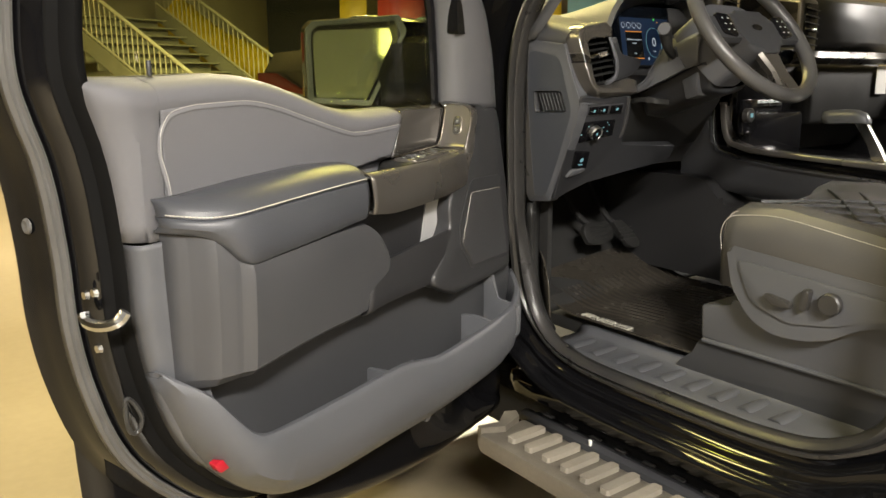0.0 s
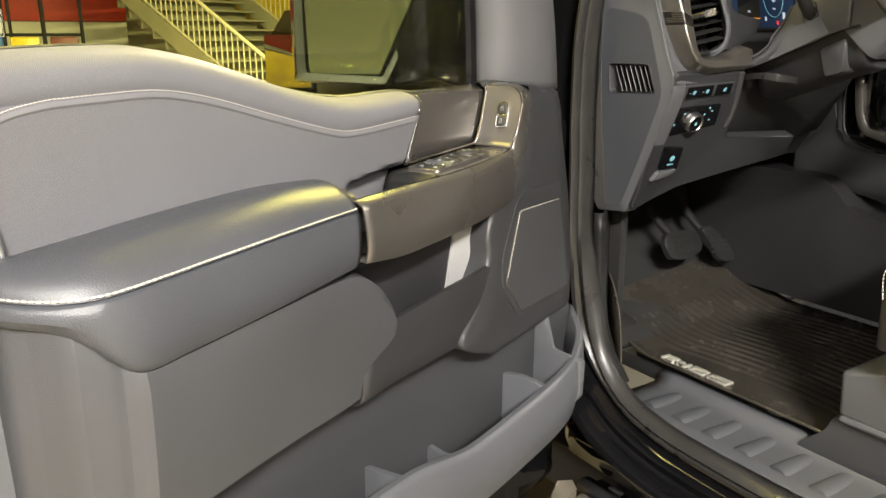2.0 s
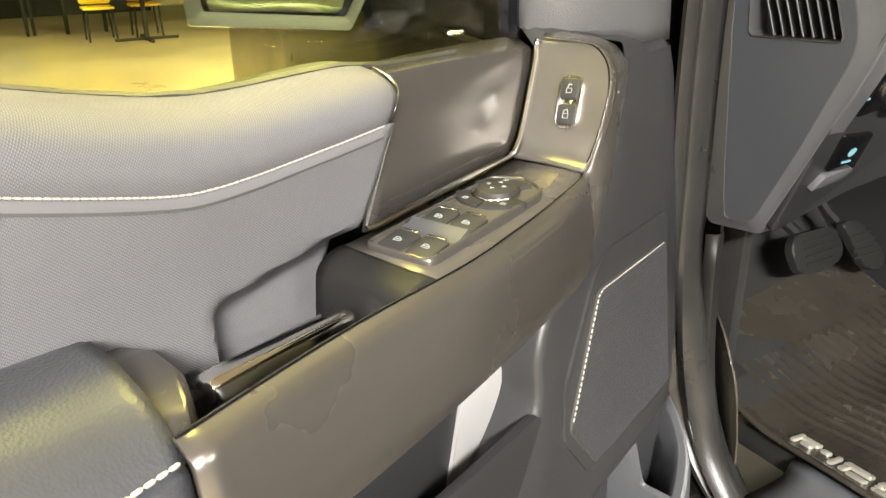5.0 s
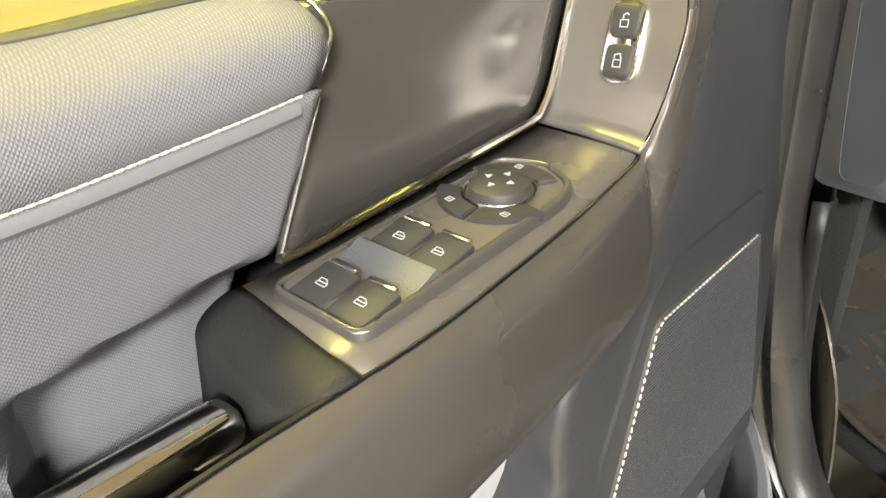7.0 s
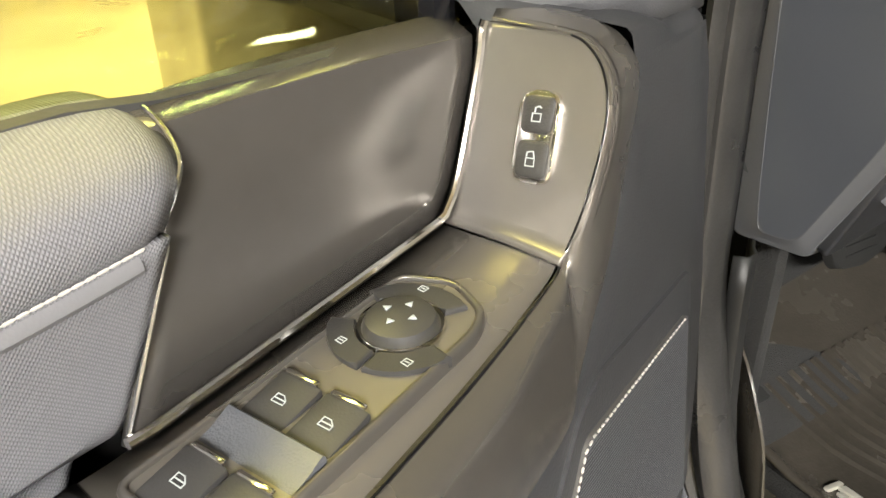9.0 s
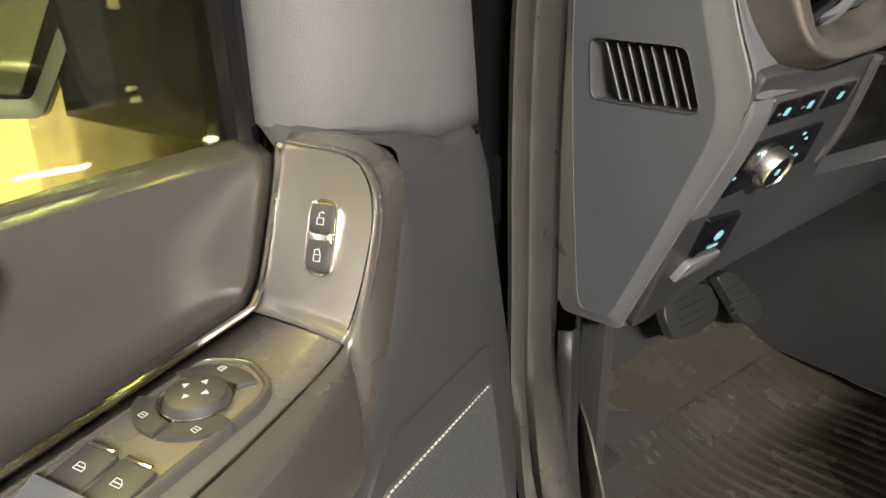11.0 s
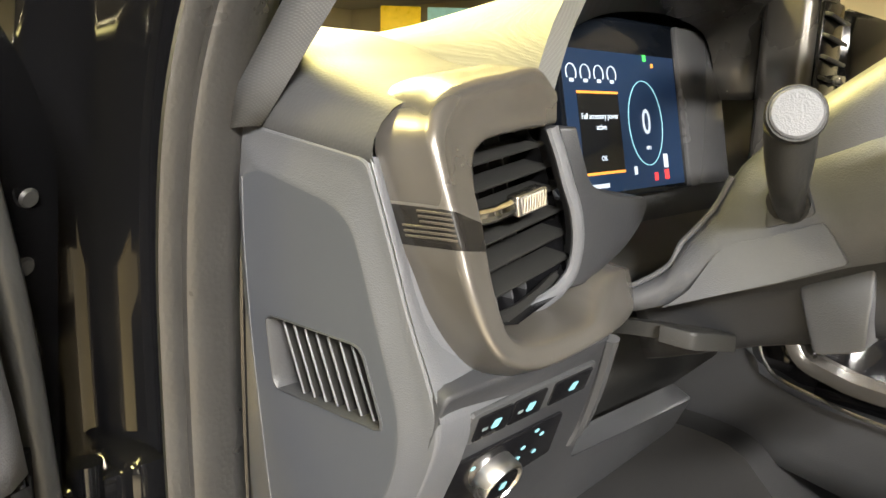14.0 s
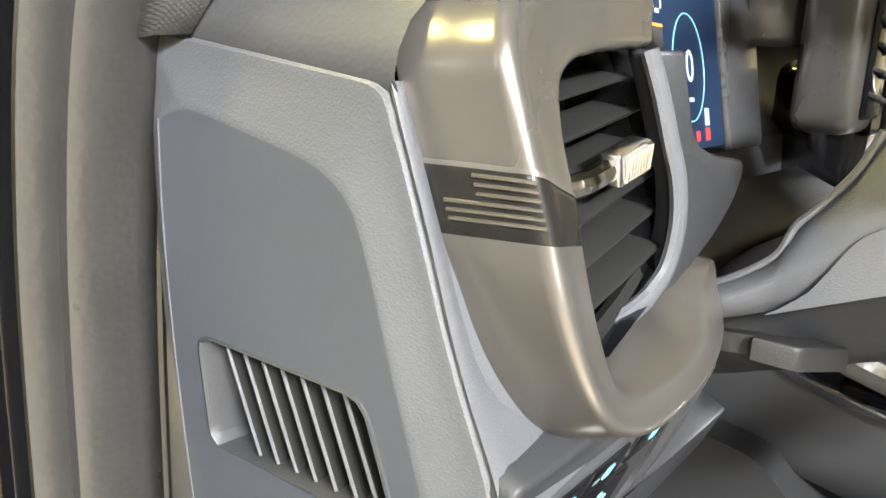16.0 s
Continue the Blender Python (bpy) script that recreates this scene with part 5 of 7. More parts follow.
for w, k in ((-0.285, 0.9), (-0.30, 1.0), (-0.36, 1.02), (-0.42, 0.9), (-0.45, 0.6)):
    rings.append([D(0.06 + (a - 0.06) * k, 1.46 + (b - 1.46) * k, w) for a, b in rounded([(0.2, 1.362), (-0.065, 1.352), (-0.085, 1.5), (-0.075, 1.572), (0.2, 1.57)], 0.025, 3)])
part("mirror_shell", loft(rings, True, True), M_PIANO, mirror, "gloss black inner end of the mirror housing")
part("mirror_rim", loft([[mir(f, v, 0.004) for f, v in MO], [mir(f, v, 0.009) for f, v in MO], [mir(cen.x + (f - cen.x) * 0.93, cen.y + (v - cen.y) * 0.93, 0.008) for f, v in MO], [mir(cen.x + (f - cen.x) * 0.88, cen.y + (v - cen.y) * 0.88, 0.0055) for f, v in MO]], True), M_TRIM_DARK, mirror, "dark grey mirror rim")
part("mirror_glass", prism(MG, 0.003, 0.0062, mir), M_MIRROR, mirror, "smudged mirror glass")
part("mirror_arm", loft([[D(0.17 + a, 1.43 + b, w) for a, b in ((0.05, -0.08), (0.05, 0.0), (0.02, 0.07), (-0.08, 0.09), (-0.09, -0.07))] for w in (-0.105, -0.17, -0.26)], True, True), M_PIANO, door, "black mirror arm")

# ---------------------------------------------------------------- dashboard
IMC = Vector((1.86, 1.478, 1.53))
dash = thing("dashboard", Matrix(), "grey truck dashboard with air vents and dark screens", "dashboard")


def capx(z):
    return 1.4175 + 0.112 * (1.5 - z)


def sunk(y):
    """Height of the middle panel below the border's outer face: it stands proud of the border."""
    return -0.004


def cap(y, z, h=0.0):
    return Vector((capx(z) + h, y, z))


# end cap: outer border, sloping step, sunken panel with a grille
OUT = [(1.548, 1.5165), (1.552, 1.494), (1.554, 1.4795), (1.56, 1.43), (1.57, 1.36), (1.585, 1.28), (1.588, 1.19), (1.588, 1.10), (1.575, 1.079), (1.494, 1.0885), (1.4739, 1.126), (1.4324, 1.205), (1.3915, 1.28), (1.376, 1.31), (1.3655, 1.335), (1.3645, 1.355), (1.371, 1.377), (1.379, 1.398), (1.3865, 1.422), (1.3935, 1.449), (1.402, 1.4785), (1.4085, 1.5005)]
INN = [(1.510, 1.4845), (1.52, 1.4825), (1.533, 1.4785), (1.5405, 1.43), (1.546, 1.36), (1.548, 1.28), (1.548, 1.19), (1.546, 1.11), (1.538, 1.0975), (1.503, 1.1045), (1.4885, 1.1315), (1.4485, 1.2075), (1.4175, 1.2735), (1.4035, 1.302), (1.3945, 1.325), (1.3935, 1.347), (1.4005, 1.374), (1.407, 1.400), (1.4115, 1.4205), (1.4165, 1.4415), (1.4225, 1.4595), (1.4385, 1.4705)]
GRILLE = rounded([(1.5225, 1.3825), (1.4225, 1.3835), (1.4075, 1.3315), (1.5225, 1.3275)], 0.008, 3)
OUTR, INNR = rounded(OUT, 0.007, 3), rounded(INN, 0.012, 3)
rings = [[cap(y, z, 0.03) for y, z in OUTR], [cap(y, z, 0.0045) for y, z in OUTR]]
for f in (0.03, 0.07, 0.13, 0.2, 0.4, 0.6, 0.75, 0.85, 0.93, 1.0):
    r = []
    for (y, z), (yi, zi) in zip(OUTR, INNR):
        f0 = 0.1
        g = max(0.0, (f - f0) / (1 - f0))
        g = g * g / 0.36 * 0.3 if g < 0.2 else (1 - (1 - g) ** 2 / 0.0225 * 0.05 if g > 0.9 else 0.033 + (g - 0.2) * 1.3)
        r.append(cap(y + (yi - y) * f, z + (zi - z) * f, (0.0012 if f < 0.05 else (0.0003 if f < 0.1 else 0.0)) + 0.0008 - min(1.0, g) * 0.0048))
    rings.append(r)
endcap = part("end_cap", loft(rings, True), M_TRIM, dash, "grey grained plastic dashboard end cap", 0.0, 16)
part("edge_ridge", tube(smooth_path([cap(y, z, -0.0036) for y, z in INN[2:9]], 6), 0.0009, 6, (1, 0, 0)), M_TRIM, endcap)
GC = Vector((1.465, 1.353))


def hit(poly, a):
    """Where a ray from the grille's middle meets an outline."""
    d, best = Vector((math.cos(a), math.sin(a))), 0.0
    for i in range(len(poly)):
        p, q = Vector(poly[i - 1]) - GC, Vector(poly[i]) - GC
        den = d.cross(q - p)
        if abs(den) > 1e-9:
            t, f = p.cross(q - p) / den, p.cross(d) / den
            if -1e-6 <= f <= 1 + 1e-6 and t > best:
                best = t
    return GC + d * best


angles = sorted([math.atan2(z - GC.y, y - GC.x) for y, z in INNR] + spread(-math.pi, math.pi, 73)[:-1])
rings = []
for f in (0.0, 0.25, 0.5, 0.75, 1.0):
    r = []
    for a in angles:
        p = hit(GRILLE, a).lerp(hit(INNR, a), f)
        r.append(cap(p.x, p.y, sunk(p.x)))
    rings.append(r)
part("sunken_panel", loft(rings, True), M_PANEL, endcap, "", 0.0, 60)
GR0 = [hit(GRILLE, a) for a in angles]
part("side_grille", loft([[cap(*(GC + (p - GC) * k), sunk(0) + h) for p in GR0] for k, h in ((1.045, 0.0002), (1.04, -0.0008), (1.015, -0.0012), (1.0, 0.0004), (0.985, 0.005), (0.955, 0.012), (0.94, 0.03))], True), M_TRIM_DARK, endcap, "recessed side air grille with a rounded rim")
part("grille_back", prism([(1.54, 1.395), (1.40, 1.395), (1.40, 1.315), (1.54, 1.315)], 0.03, 0.034, lambda a, b, h: cap(a, b, h)), M_RECESS, endcap)
for k in range(8):
    y, z0, z1 = 1.5085 - k * 0.0122, 1.3795 + 0.0002 * k, 1.3305 + 0.0006 * k
    rings = []
    for f in (0.0, 0.5, 1.0):
        yy, zz = y - 0.0155 * f, z0 + (z1 - z0) * f
        rings.append([cap(yy + a, zz, sunk(0) + b) for a, b in ((-0.0009, 0.0045), (0.0, 0.0035), (0.0009, 0.0045), (0.003, 0.022), (0.0012, 0.022))])
    slat = part("slat", loft(rings, True, True), M_BLACKPL, endcap)
    # pale line painting the light that catches the slat's front edge
    part("edge_glint", tube([(r[0] + r[2]) / 2 + Vector((-0.0006, 0, 0)) for r in rings], 0.0009, 6, (1, 0, 0)), M_TRIM, slat)
# body under the skin
part("core", loft([[Vector((x, y, z)) for y, z in ((1.53, 1.50), (1.56, 1.56), (1.9, 1.57), (1.9, 1.2), (1.56, 1.15), (1.52, 1.2), (1.46, 1.33), (1.47, 1.45))] for x in (1.455, 1.62, 2.1, 3.2)], True, True), M_TRIM_DARK, dash)
# top pad, rolled over the end cap, and the instrument hood
rings = []
for y, zj, up in ((1.404, 1.501, 0.037), (1.42, 1.5022, 0.04), (1.445, 1.505, 0.042), (1.47, 1.508, 0.044), (1.495, 1.511, 0.045), (1.5135, 1.5135, 0.047), (1.55, 1.52, 0.05), (1.65, 1.53, 0.056), (1.85, 1.54, 0.062), (2.1, 1.55, 0.06)):
    x_end = [1.57, 1.9, 2.6, 3.2] if y > 1.505 else [1.56, 1.565, 1.57, 1.575]
    rings.append([Vector((1.4205, y, zj - 0.004)), Vector((1.4182, y, zj + 0.0006)), Vector((1.4198, y, zj + up * 0.25)), Vector((1.425, y, zj + up * 0.5)), Vector((1.4345, y, zj + up * 0.73)), Vector((1.449, y, zj + up * 0.9)), Vector((1.466, y, zj + up * 0.985)), Vector((1.49, y, zj + up * 1.02)), Vector((1.53, y, zj + up * 1.06))] + [Vector((x, y, zj + up * 1.1)) for x in x_end])
part("top_pad", loft(rings), M_DASHTOP, dash, "grained grey dash top", 0.0, 60)
HP = smooth_path([Vector((1.552, 1.384, 1.520)), Vector((1.566, 1.388, 1.545)), Vector((1.60, 1.398, 1.588)), Vector((1.65, 1.41, 1.622)), Vector((1.75, 1.42, 1.65)), Vector((1.9, 1.42, 1.66)), Vector((2.03, 1.42, 1.645)), Vector((2.085, 1.42, 1.60)), Vector((2.1, 1.41, 1.54))], 5)
rings, inner_r = [], []
for p in HP:
    b = Vector((p.x, 1.8, min(p.z, 1.575)))
    rings.append([p + Vector((0, 0.008, -0.004)), p, p + Vector((-0.006 if p.x < 1.7 else 0.0, 0.012, 0.006)), p.lerp(b, 0.15) + Vector((0, 0, 0.006)), p.lerp(b, 0.5), b])
    cz = IMC.z + (p.z - IMC.z) * 0.8
    inner_r.append([p + Vector((0.0, 0.006, -0.003)), p.lerp(Vector((IMC.x, IMC.y - 0.04, IMC.z)), 0.06) + Vector((0, 0.02, 0)), Vector((IMC.x + (p.x - IMC.x) * 0.66, IMC.y + 0.01, IMC.z + (p.z - IMC.z) * 0.72))])
part("hood", loft(rings), M_CLOTH, dash, "cloth-grained instrument hood", 0.003)
part("hood_lining", loft(inner_r), M_SATIN, dash, "satin grey instrument surround", 0.002)

# lower fascia on its sloping plane: x across, s up the slope
FM = frame_of((0, 1.3713, 1.335), (1, 0, 0), (0, -0.41, 0.912))


def fas(x, s, h=0.0):
    return FM @ Vector((x, s, h))


part("lower_fascia", prism(rounded([(1.434, 0.036), (1.4365, 0.0), (1.4525, -0.142), (1.4645, -0.262), (1.475, -0.262), (1.51, -0.243), (1.575, -0.219), (1.7, -0.2), (1.9, -0.175), (1.9, -0.125), (1.652, -0.112), (1.6325, -0.02), (1.612, 0.036)], 0.008, 2), -0.024, 0.0, fas, 0.01, 5), M_FASCIA, dash, "grey plastic lower dash panel", 0.0, 60)
# narrow upright strip between the end cap and the vent bezel
rings = []
for z, yc, qx, qy in ((1.5005, 1.4075, 1.437, 1.412), (1.4785, 1.4012, 1.441, 1.406), (1.449, 1.3927, 1.446, 1.399), (1.422, 1.3857, 1.453, 1.393), (1.398, 1.3782, 1.466, 1.386), (1.377, 1.3702, 1.486, 1.373), (1.362, 1.3655, 1.5, 1.366), (1.35, 1.3637, 1.51, 1.3652)):
    x0 = capx(z)
    q = Vector((qx, qy, z))
    a = Vector((x0 + 0.0016, yc - 0.0012, z))
    rings.append([Vector((x0 + 0.008, yc + 0.004, z)), Vector((x0 + 0.0022, yc + 0.0004, z)), a, a.lerp(q, 0.08) + Vector((0, -0.0014, 0)), a.lerp(q, 0.25) + Vector((0, -0.0018, 0)), a.lerp(q, 0.6) + Vector((0, -0.001, 0)), q])
part("upright_strip", loft(smooth_rings(rings, 3)), M_TRIM, dash, "grained strip beside the vent bezel", 0.0, 60)
# black plastic here paints the shadow under the column
part("knee_panel", prism(rounded([(1.6, 0.05), (1.61, -0.16), (1.9, -0.165), (2.06, -0.15), (2.1, 0.05)], 0.01, 2), -0.1, -0.04, fas, 0.01, 3), M_BLACKPL, dash, "knee panel below the column, blackened for the shadow there")
part("fascia_ridge", tube(smooth_path([fas(1.638, -0.085, -0.002), fas(1.637, -0.06, 0.001), fas(1.625, -0.015, 0.002), fas(1.607, 0.035, 0.001)], 5), 0.006, 8, flat=0.8), M_TRIM_DARK, dash)
row = part("button_strip", prism(rounded([(1.4715, -0.0155), (1.606, -0.009), (1.600, 0.0175), (1.465, 0.0135)], 0.006, 3), -0.01, 0.003, fas, 0.002), M_TRIM_DARK, dash, "dark strip with small dash buttons")
for x0, x1, ic in ((1.4745, 1.507, 1), (1.5085, 1.543, 1), (1.552, 1.596, 1)):
    part("button", prism(rounded([(x0 + 0.001, -0.0115 + (x0 - 1.487) * 0.04), (x1 + 0.001, -0.0115 + (x1 - 1.487) * 0.04), (x1 - 0.002, 0.0105 + (x1 - 1.487) * 0.04), (x0 - 0.002, 0.0105 + (x0 - 1.487) * 0.04)], 0.002, 2), 0.0, 0.0045, fas, 0.0008), M_PIANO, row)
    xm, sm = (x0 + x1) / 2 + 0.002, ((x0 + x1) / 2 - 1.487) * 0.04
    bm = prism(rounded([(xm - 0.004, sm - 0.004), (xm + 0.003, sm - 0.0045), (xm + 0.004, sm + 0.003), (xm - 0.003, sm + 0.003)], 0.001, 2), 0.004, 0.005, fas)
    part("icon", bm, M_ICON_BLUE, row)
    if x1 < 1.55:
        part("letters", prism([(xm - 0.013, sm - 0.003), (xm - 0.008, sm - 0.003), (xm - 0.008, sm - 0.0005), (xm - 0.013, sm - 0.0005)], 0.004, 0.0048, fas), M_ICON_DIM, row)
lights = part("headlamp_panel", prism(rounded([(1.479, -0.0925), (1.600, -0.0755), (1.589, -0.029), (1.474, -0.033)], 0.004, 3), -0.01, 0.0025, fas, 0.001), M_PIANO, dash, "gloss black headlamp switch panel")
KM = FM @ Matrix.Translation((1.5215, -0.0615, 0.002))
part("knob", lathe([(0.0195, 0.0), (0.0195, 0.012), (0.018, 0.0145), (0.0165, 0.0145), (0.0155, 0.0125), (0.0001, 0.012)], 32, KM), M_STEEL, lights, "ridged silver headlamp knob")
part("knob_face", lathe([(0.0001, 0.0132), (0.0148, 0.0132), (0.0148, 0.011), (0.0001, 0.011)], 24, KM), M_PIANO, lights)
part("icon", box(0.005, 0.006, 0.0005, (1.5215, -0.0615, 0.0156)), M_ICON_BLUE, lights).matrix_local = FM
for x, ss in ((1.478, -0.068), (1.495, -0.045), (1.552, -0.05), (1.552, -0.061), (1.552, -0.072), (1.57, -0.043), (1.572, -0.062), (1.56, -0.036)):
    part("icon", prism(rounded([(x - 0.0026, ss - 0.0014), (x + 0.0018, ss - 0.0018), (x + 0.0026, ss + 0.001), (x - 0.001, ss + 0.0018)], 0.0012, 2), 0.0025, 0.0031, fas), M_ICON_BLUE, lights)
brake = part("parking_brake_switch", prism(rounded([(1.4885, -0.168), (1.543, -0.172), (1.534, -0.120), (1.479, -0.116)], 0.004, 3), -0.01, 0.005, fas, 0.002), M_PIANO, dash, "black parking brake pull switch")
part("pull_lip", prism(rounded([(1.4765, -0.193), (1.523, -0.183), (1.538, -0.174), (1.534, -0.168), (1.488, -0.172)], 0.004, 2), -0.002, 0.008, fas, 0.003), M_TRIM, brake)
bm = lathe([(0.0001, 0.0056), (0.0062, 0.0056), (0.0062, 0.005), (0.0001, 0.005)], 16, FM @ Matrix.Translation((1.513, -0.143, 0)))
part("icon", bm, M_ICON_BLUE, brake)
part("lettering", box(0.016, 0.003, 0.0005, (0, 0, 0), rot=None), M_ICON_BLUE, brake).matrix_local = FM @ Matrix.Translation((1.513, -0.1565, 0.0056))

# corner vent bezel
def vent_y(x, z):
    """The bezel's front: its foot stands further into the cab, and its far end falls back."""
    return 1.366 + 0.3 * (z - 1.4855) + 1.3 * max(0.0, x - 1.5) ** 2


def vent(x, z, h):
    """h: metres towards the cab from the bezel's front."""
    return Vector((x, vent_y(x, z) + 0.006 - h, z))


# stations round the bezel: its ridge and opening (across, up), then its back edge
STATION = [((1.566, 1.540), (1.562, 1.5185), (1.568, 1.425, 1.545)), ((1.548, 1.5525), (1.545, 1.517), (1.548, 1.425, 1.556)), ((1.512, 1.5475), (1.512, 1.5145), (1.512, 1.425, 1.552)),
           ((1.484, 1.543), (1.490, 1.5115), (1.483, 1.425, 1.548)), ((1.462, 1.5375), (1.479, 1.508), (1.460, 1.424, 1.543)), ((1.449, 1.529), (1.4715, 1.503), (1.443, 1.4215, 1.535)),
           ((1.441, 1.519), (1.468, 1.4965), (1.432, 1.4165, 1.522)), ((1.4375, 1.5106), (1.4665, 1.489), (1.4268, 1.4115, 1.5095)), ((1.4375, 1.4995), (1.4658, 1.481), (1.4258, 1.408, 1.4985)),
           ((1.4395, 1.476), (1.4665, 1.4655), (1.4290, 1.4015, 1.4765)), ((1.442, 1.451), (1.466, 1.4475), (1.4335, 1.3945, 1.450)), ((1.4428, 1.434), (1.466, 1.4305), (1.4385, 1.390, 1.434)),
           ((1.4462, 1.4155), (1.4675, 1.416), (1.4455, 1.3848, 1.411)), ((1.4515, 1.401), (1.4705, 1.4035), (1.4555, 1.3795, 1.391)), ((1.4628, 1.388), (1.476, 1.397), (1.467, 1.3715, 1.3765)),
           ((1.482, 1.3805), (1.4875, 1.3928), (1.480, 1.3635, 1.3695)), ((1.505, 1.3785), (1.503, 1.3912), (1.499, 1.358, 1.3665)), ((1.535, 1.379), (1.535, 1.3905), (1.54, 1.362, 1.366)),
           ((1.575, 1.379), (1.564, 1.3915), (1.59, 1.368, 1.368)), ((1.615, 1.379), (1.579, 1.399), (1.625, 1.375, 1.370)), ((1.645, 1.3815), (1.590, 1.407), (1.652, 1.385, 1.374)),
           ((1.656, 1.395), (1.606, 1.412), (1.662, 1.392, 1.39)), ((1.655, 1.408), (1.625, 1.4125), (1.660, 1.395, 1.409))]


def bezel_at(s):
    """Ridge, opening, back edge and throat at a place along the stations."""
    out = []
    for rows in ([Vector((x, vent_y(x, z), z)) for (x, z), _, _ in STATION], [Vector((x, vent_y(x, z) + 0.002, z)) for _, (x, z), _ in STATION], [Vector(b) for _, _, b in STATION]):
        out.append(Vector([at([(k, p[i]) for k, p in enumerate(rows)], s) for i in range(3)]))
    o = out[1]
    low = max(0.0, min(1.0, (s - 12.5) / 2.5))
    over = max(0.0, min(1.0, (5.0 - s) / 2.0))
    out.append(o + Vector((0.004 * (1 - low) * (1 - over), 0.016 + 0.02 * low, 0.009 * low - 0.002 * over)))
    return out


def bezel_ring(s, lift=0.0):
    """Section through the bezel: back edge, side face, rounded ridge, front face, throat."""
    r, o, b, t = bezel_at(s)
    away = (r - b.lerp(o, 0.5)).normalized()
    r, b2, o2 = r + away * lift, b + away * lift, o + away * lift
    s0, f0 = b2.lerp(r, 0.74) + away * 0.0012, r.lerp(o2, 0.36) + away * 0.0006
    c = r * 2 - (s0 + f0) / 2
    pts = [b + Vector((0.012, 0.006, 0.0)), b2.lerp(r, 0.0), b2.lerp(r, 0.03) + away * 0.0008, b2.lerp(r, 0.25) + away * 0.0016, b2.lerp(r, 0.5) + away * 0.0018]
    pts += [s0 * (1 - q) ** 2 + c * (2 * q * (1 - q)) + f0 * q * q for q in (0.0, 0.15, 0.3, 0.45, 0.6, 0.75, 0.9, 1.0)]
    f1 = r.lerp(o2, 0.84)
    pts += [r.lerp(o2, 0.62) + away * 0.0003]
    pts += [f1 * (1 - q) ** 2 + o2 * (2 * q * (1 - q)) + o2.lerp(t, 0.3) * q * q for q in (0.0, 0.3, 0.6, 1.0)]
    return pts + ([t] if not lift else [])


bezel = part("vent_bezel", loft([bezel_ring(k / 5) for k in range(5 * (len(STATION) - 1) + 1)], True, True), M_SATIN, dash, "satin graphite air vent bezel", 0.0, 50)
# dark band with a small ribbed emblem round the bezel's edge
part("dark_band", loft([bezel_ring(9.02 + 0.92 * f, 0.0001 if f in (0.0, 1.0) else 0.0006) for f in (0.0, 0.02, 0.2, 0.4, 0.6, 0.8, 0.98, 1.0)]), M_BAND, bezel, "dark band across the bezel", 0.0, 50)
part("band_line", loft([bezel_ring(9.02 + f, 0.0009)[1:18] for f in (0.0, 0.02, 0.05, 0.07)]), M_SATIN_SOFT, bezel, "fine lighter line on the band", 0.0, 50)
for k in range(6):
    line = []
    for f in spread(0.1 if k >= 3 else 0.4, 0.97, 8):
        r, o, b, t = bezel_at(9.18 + 0.107 * k)
        away = (r - b.lerp(o, 0.5)).normalized()
        line.append(b.lerp(r, f) + away * (0.0022 + 0.0012 * max(0.0, 1 - abs(f - 0.6) / 0.4) - 0.0012 * max(0.0, f - 0.9) / 0.07))
    part("rib", tube(line, 0.0008, 6, (1, 0, 0)), M_BAR, bezel, "" if k else "thin bright emblem bar")
# vent slats and shroud
inner = [(1.470, 1.503), (1.480, 1.509), (1.548, 1.516), (1.562, 1.50), (1.574, 1.45), (1.566, 1.409), (1.50, 1.398), (1.476, 1.402), (1.468, 1.42), (1.467, 1.48)]
air = part("air_vent", loft([[vent(x, z, h) for x, z in inner] for h in (-0.014, -0.022, -0.075)], True), M_PIANO, dash, "dark air vent with slats")
part("back", prism(inner, -0.079, -0.075, vent), M_PIANO, air)
for k in range(6):
    z = 1.4925 - k * 0.0153
    x0, x1 = 1.4705, (1.562, 1.572, 1.58, 1.585, 1.585, 1.578)[k]
    rings = [[vent(x, z + dz, -0.010), vent(x, z + dz + 0.0012, -0.0092), vent(x, z + dz + 0.0026, -0.0105), vent(x, z + dz + 0.0045, -0.030), vent(x, z + dz + 0.0015, -0.030)] for x, dz in ((x0, 0.0), (x1, 0.125 * (x1 - x0)))]
    part("slat", loft(rings, True, True), M_BLACKPL, air)
part("sill", sweep(smooth_path([vent(1.470, 1.4015, -0.022), vent(1.505, 1.3985, -0.026), vent(1.535, 1.402, -0.028), vent(1.560, 1.409, -0.026), vent(1.578, 1.4165, -0.02)], 4), [(-0.006, 0.0), (-0.0045, 0.004), (0.0, 0.006), (0.004, 0.004), (0.005, -0.006), (-0.005, -0.006)]), M_BLACKPL, air, "dark sill under the slats")
for k in range(4):
    x = 1.495 + k * 0.018
    part("vane", prism([(1.40, -0.04), (1.51, -0.04), (1.51, -0.07), (1.40, -0.07)], x - 0.001, x + 0.001, lambda a, b, h: vent(h, a, b)), M_TRIM_MID, air)
TABM = frame_of(vent(1.5135, 1.4738, 0.0005), (1, 0.05, 0.17), (0, 1, 0.12))
tab = prism(rounded([(-0.0155, -0.006), (0.0155, -0.0065), (0.0155, 0.0065), (-0.0155, 0.0055)], 0.0018, 3), -0.006, 0.006, lambda a, b, h: Vector((a, b * (1.0 - 0.25 * (h + 0.006) / 0.012), h)), 0.0014, 2)
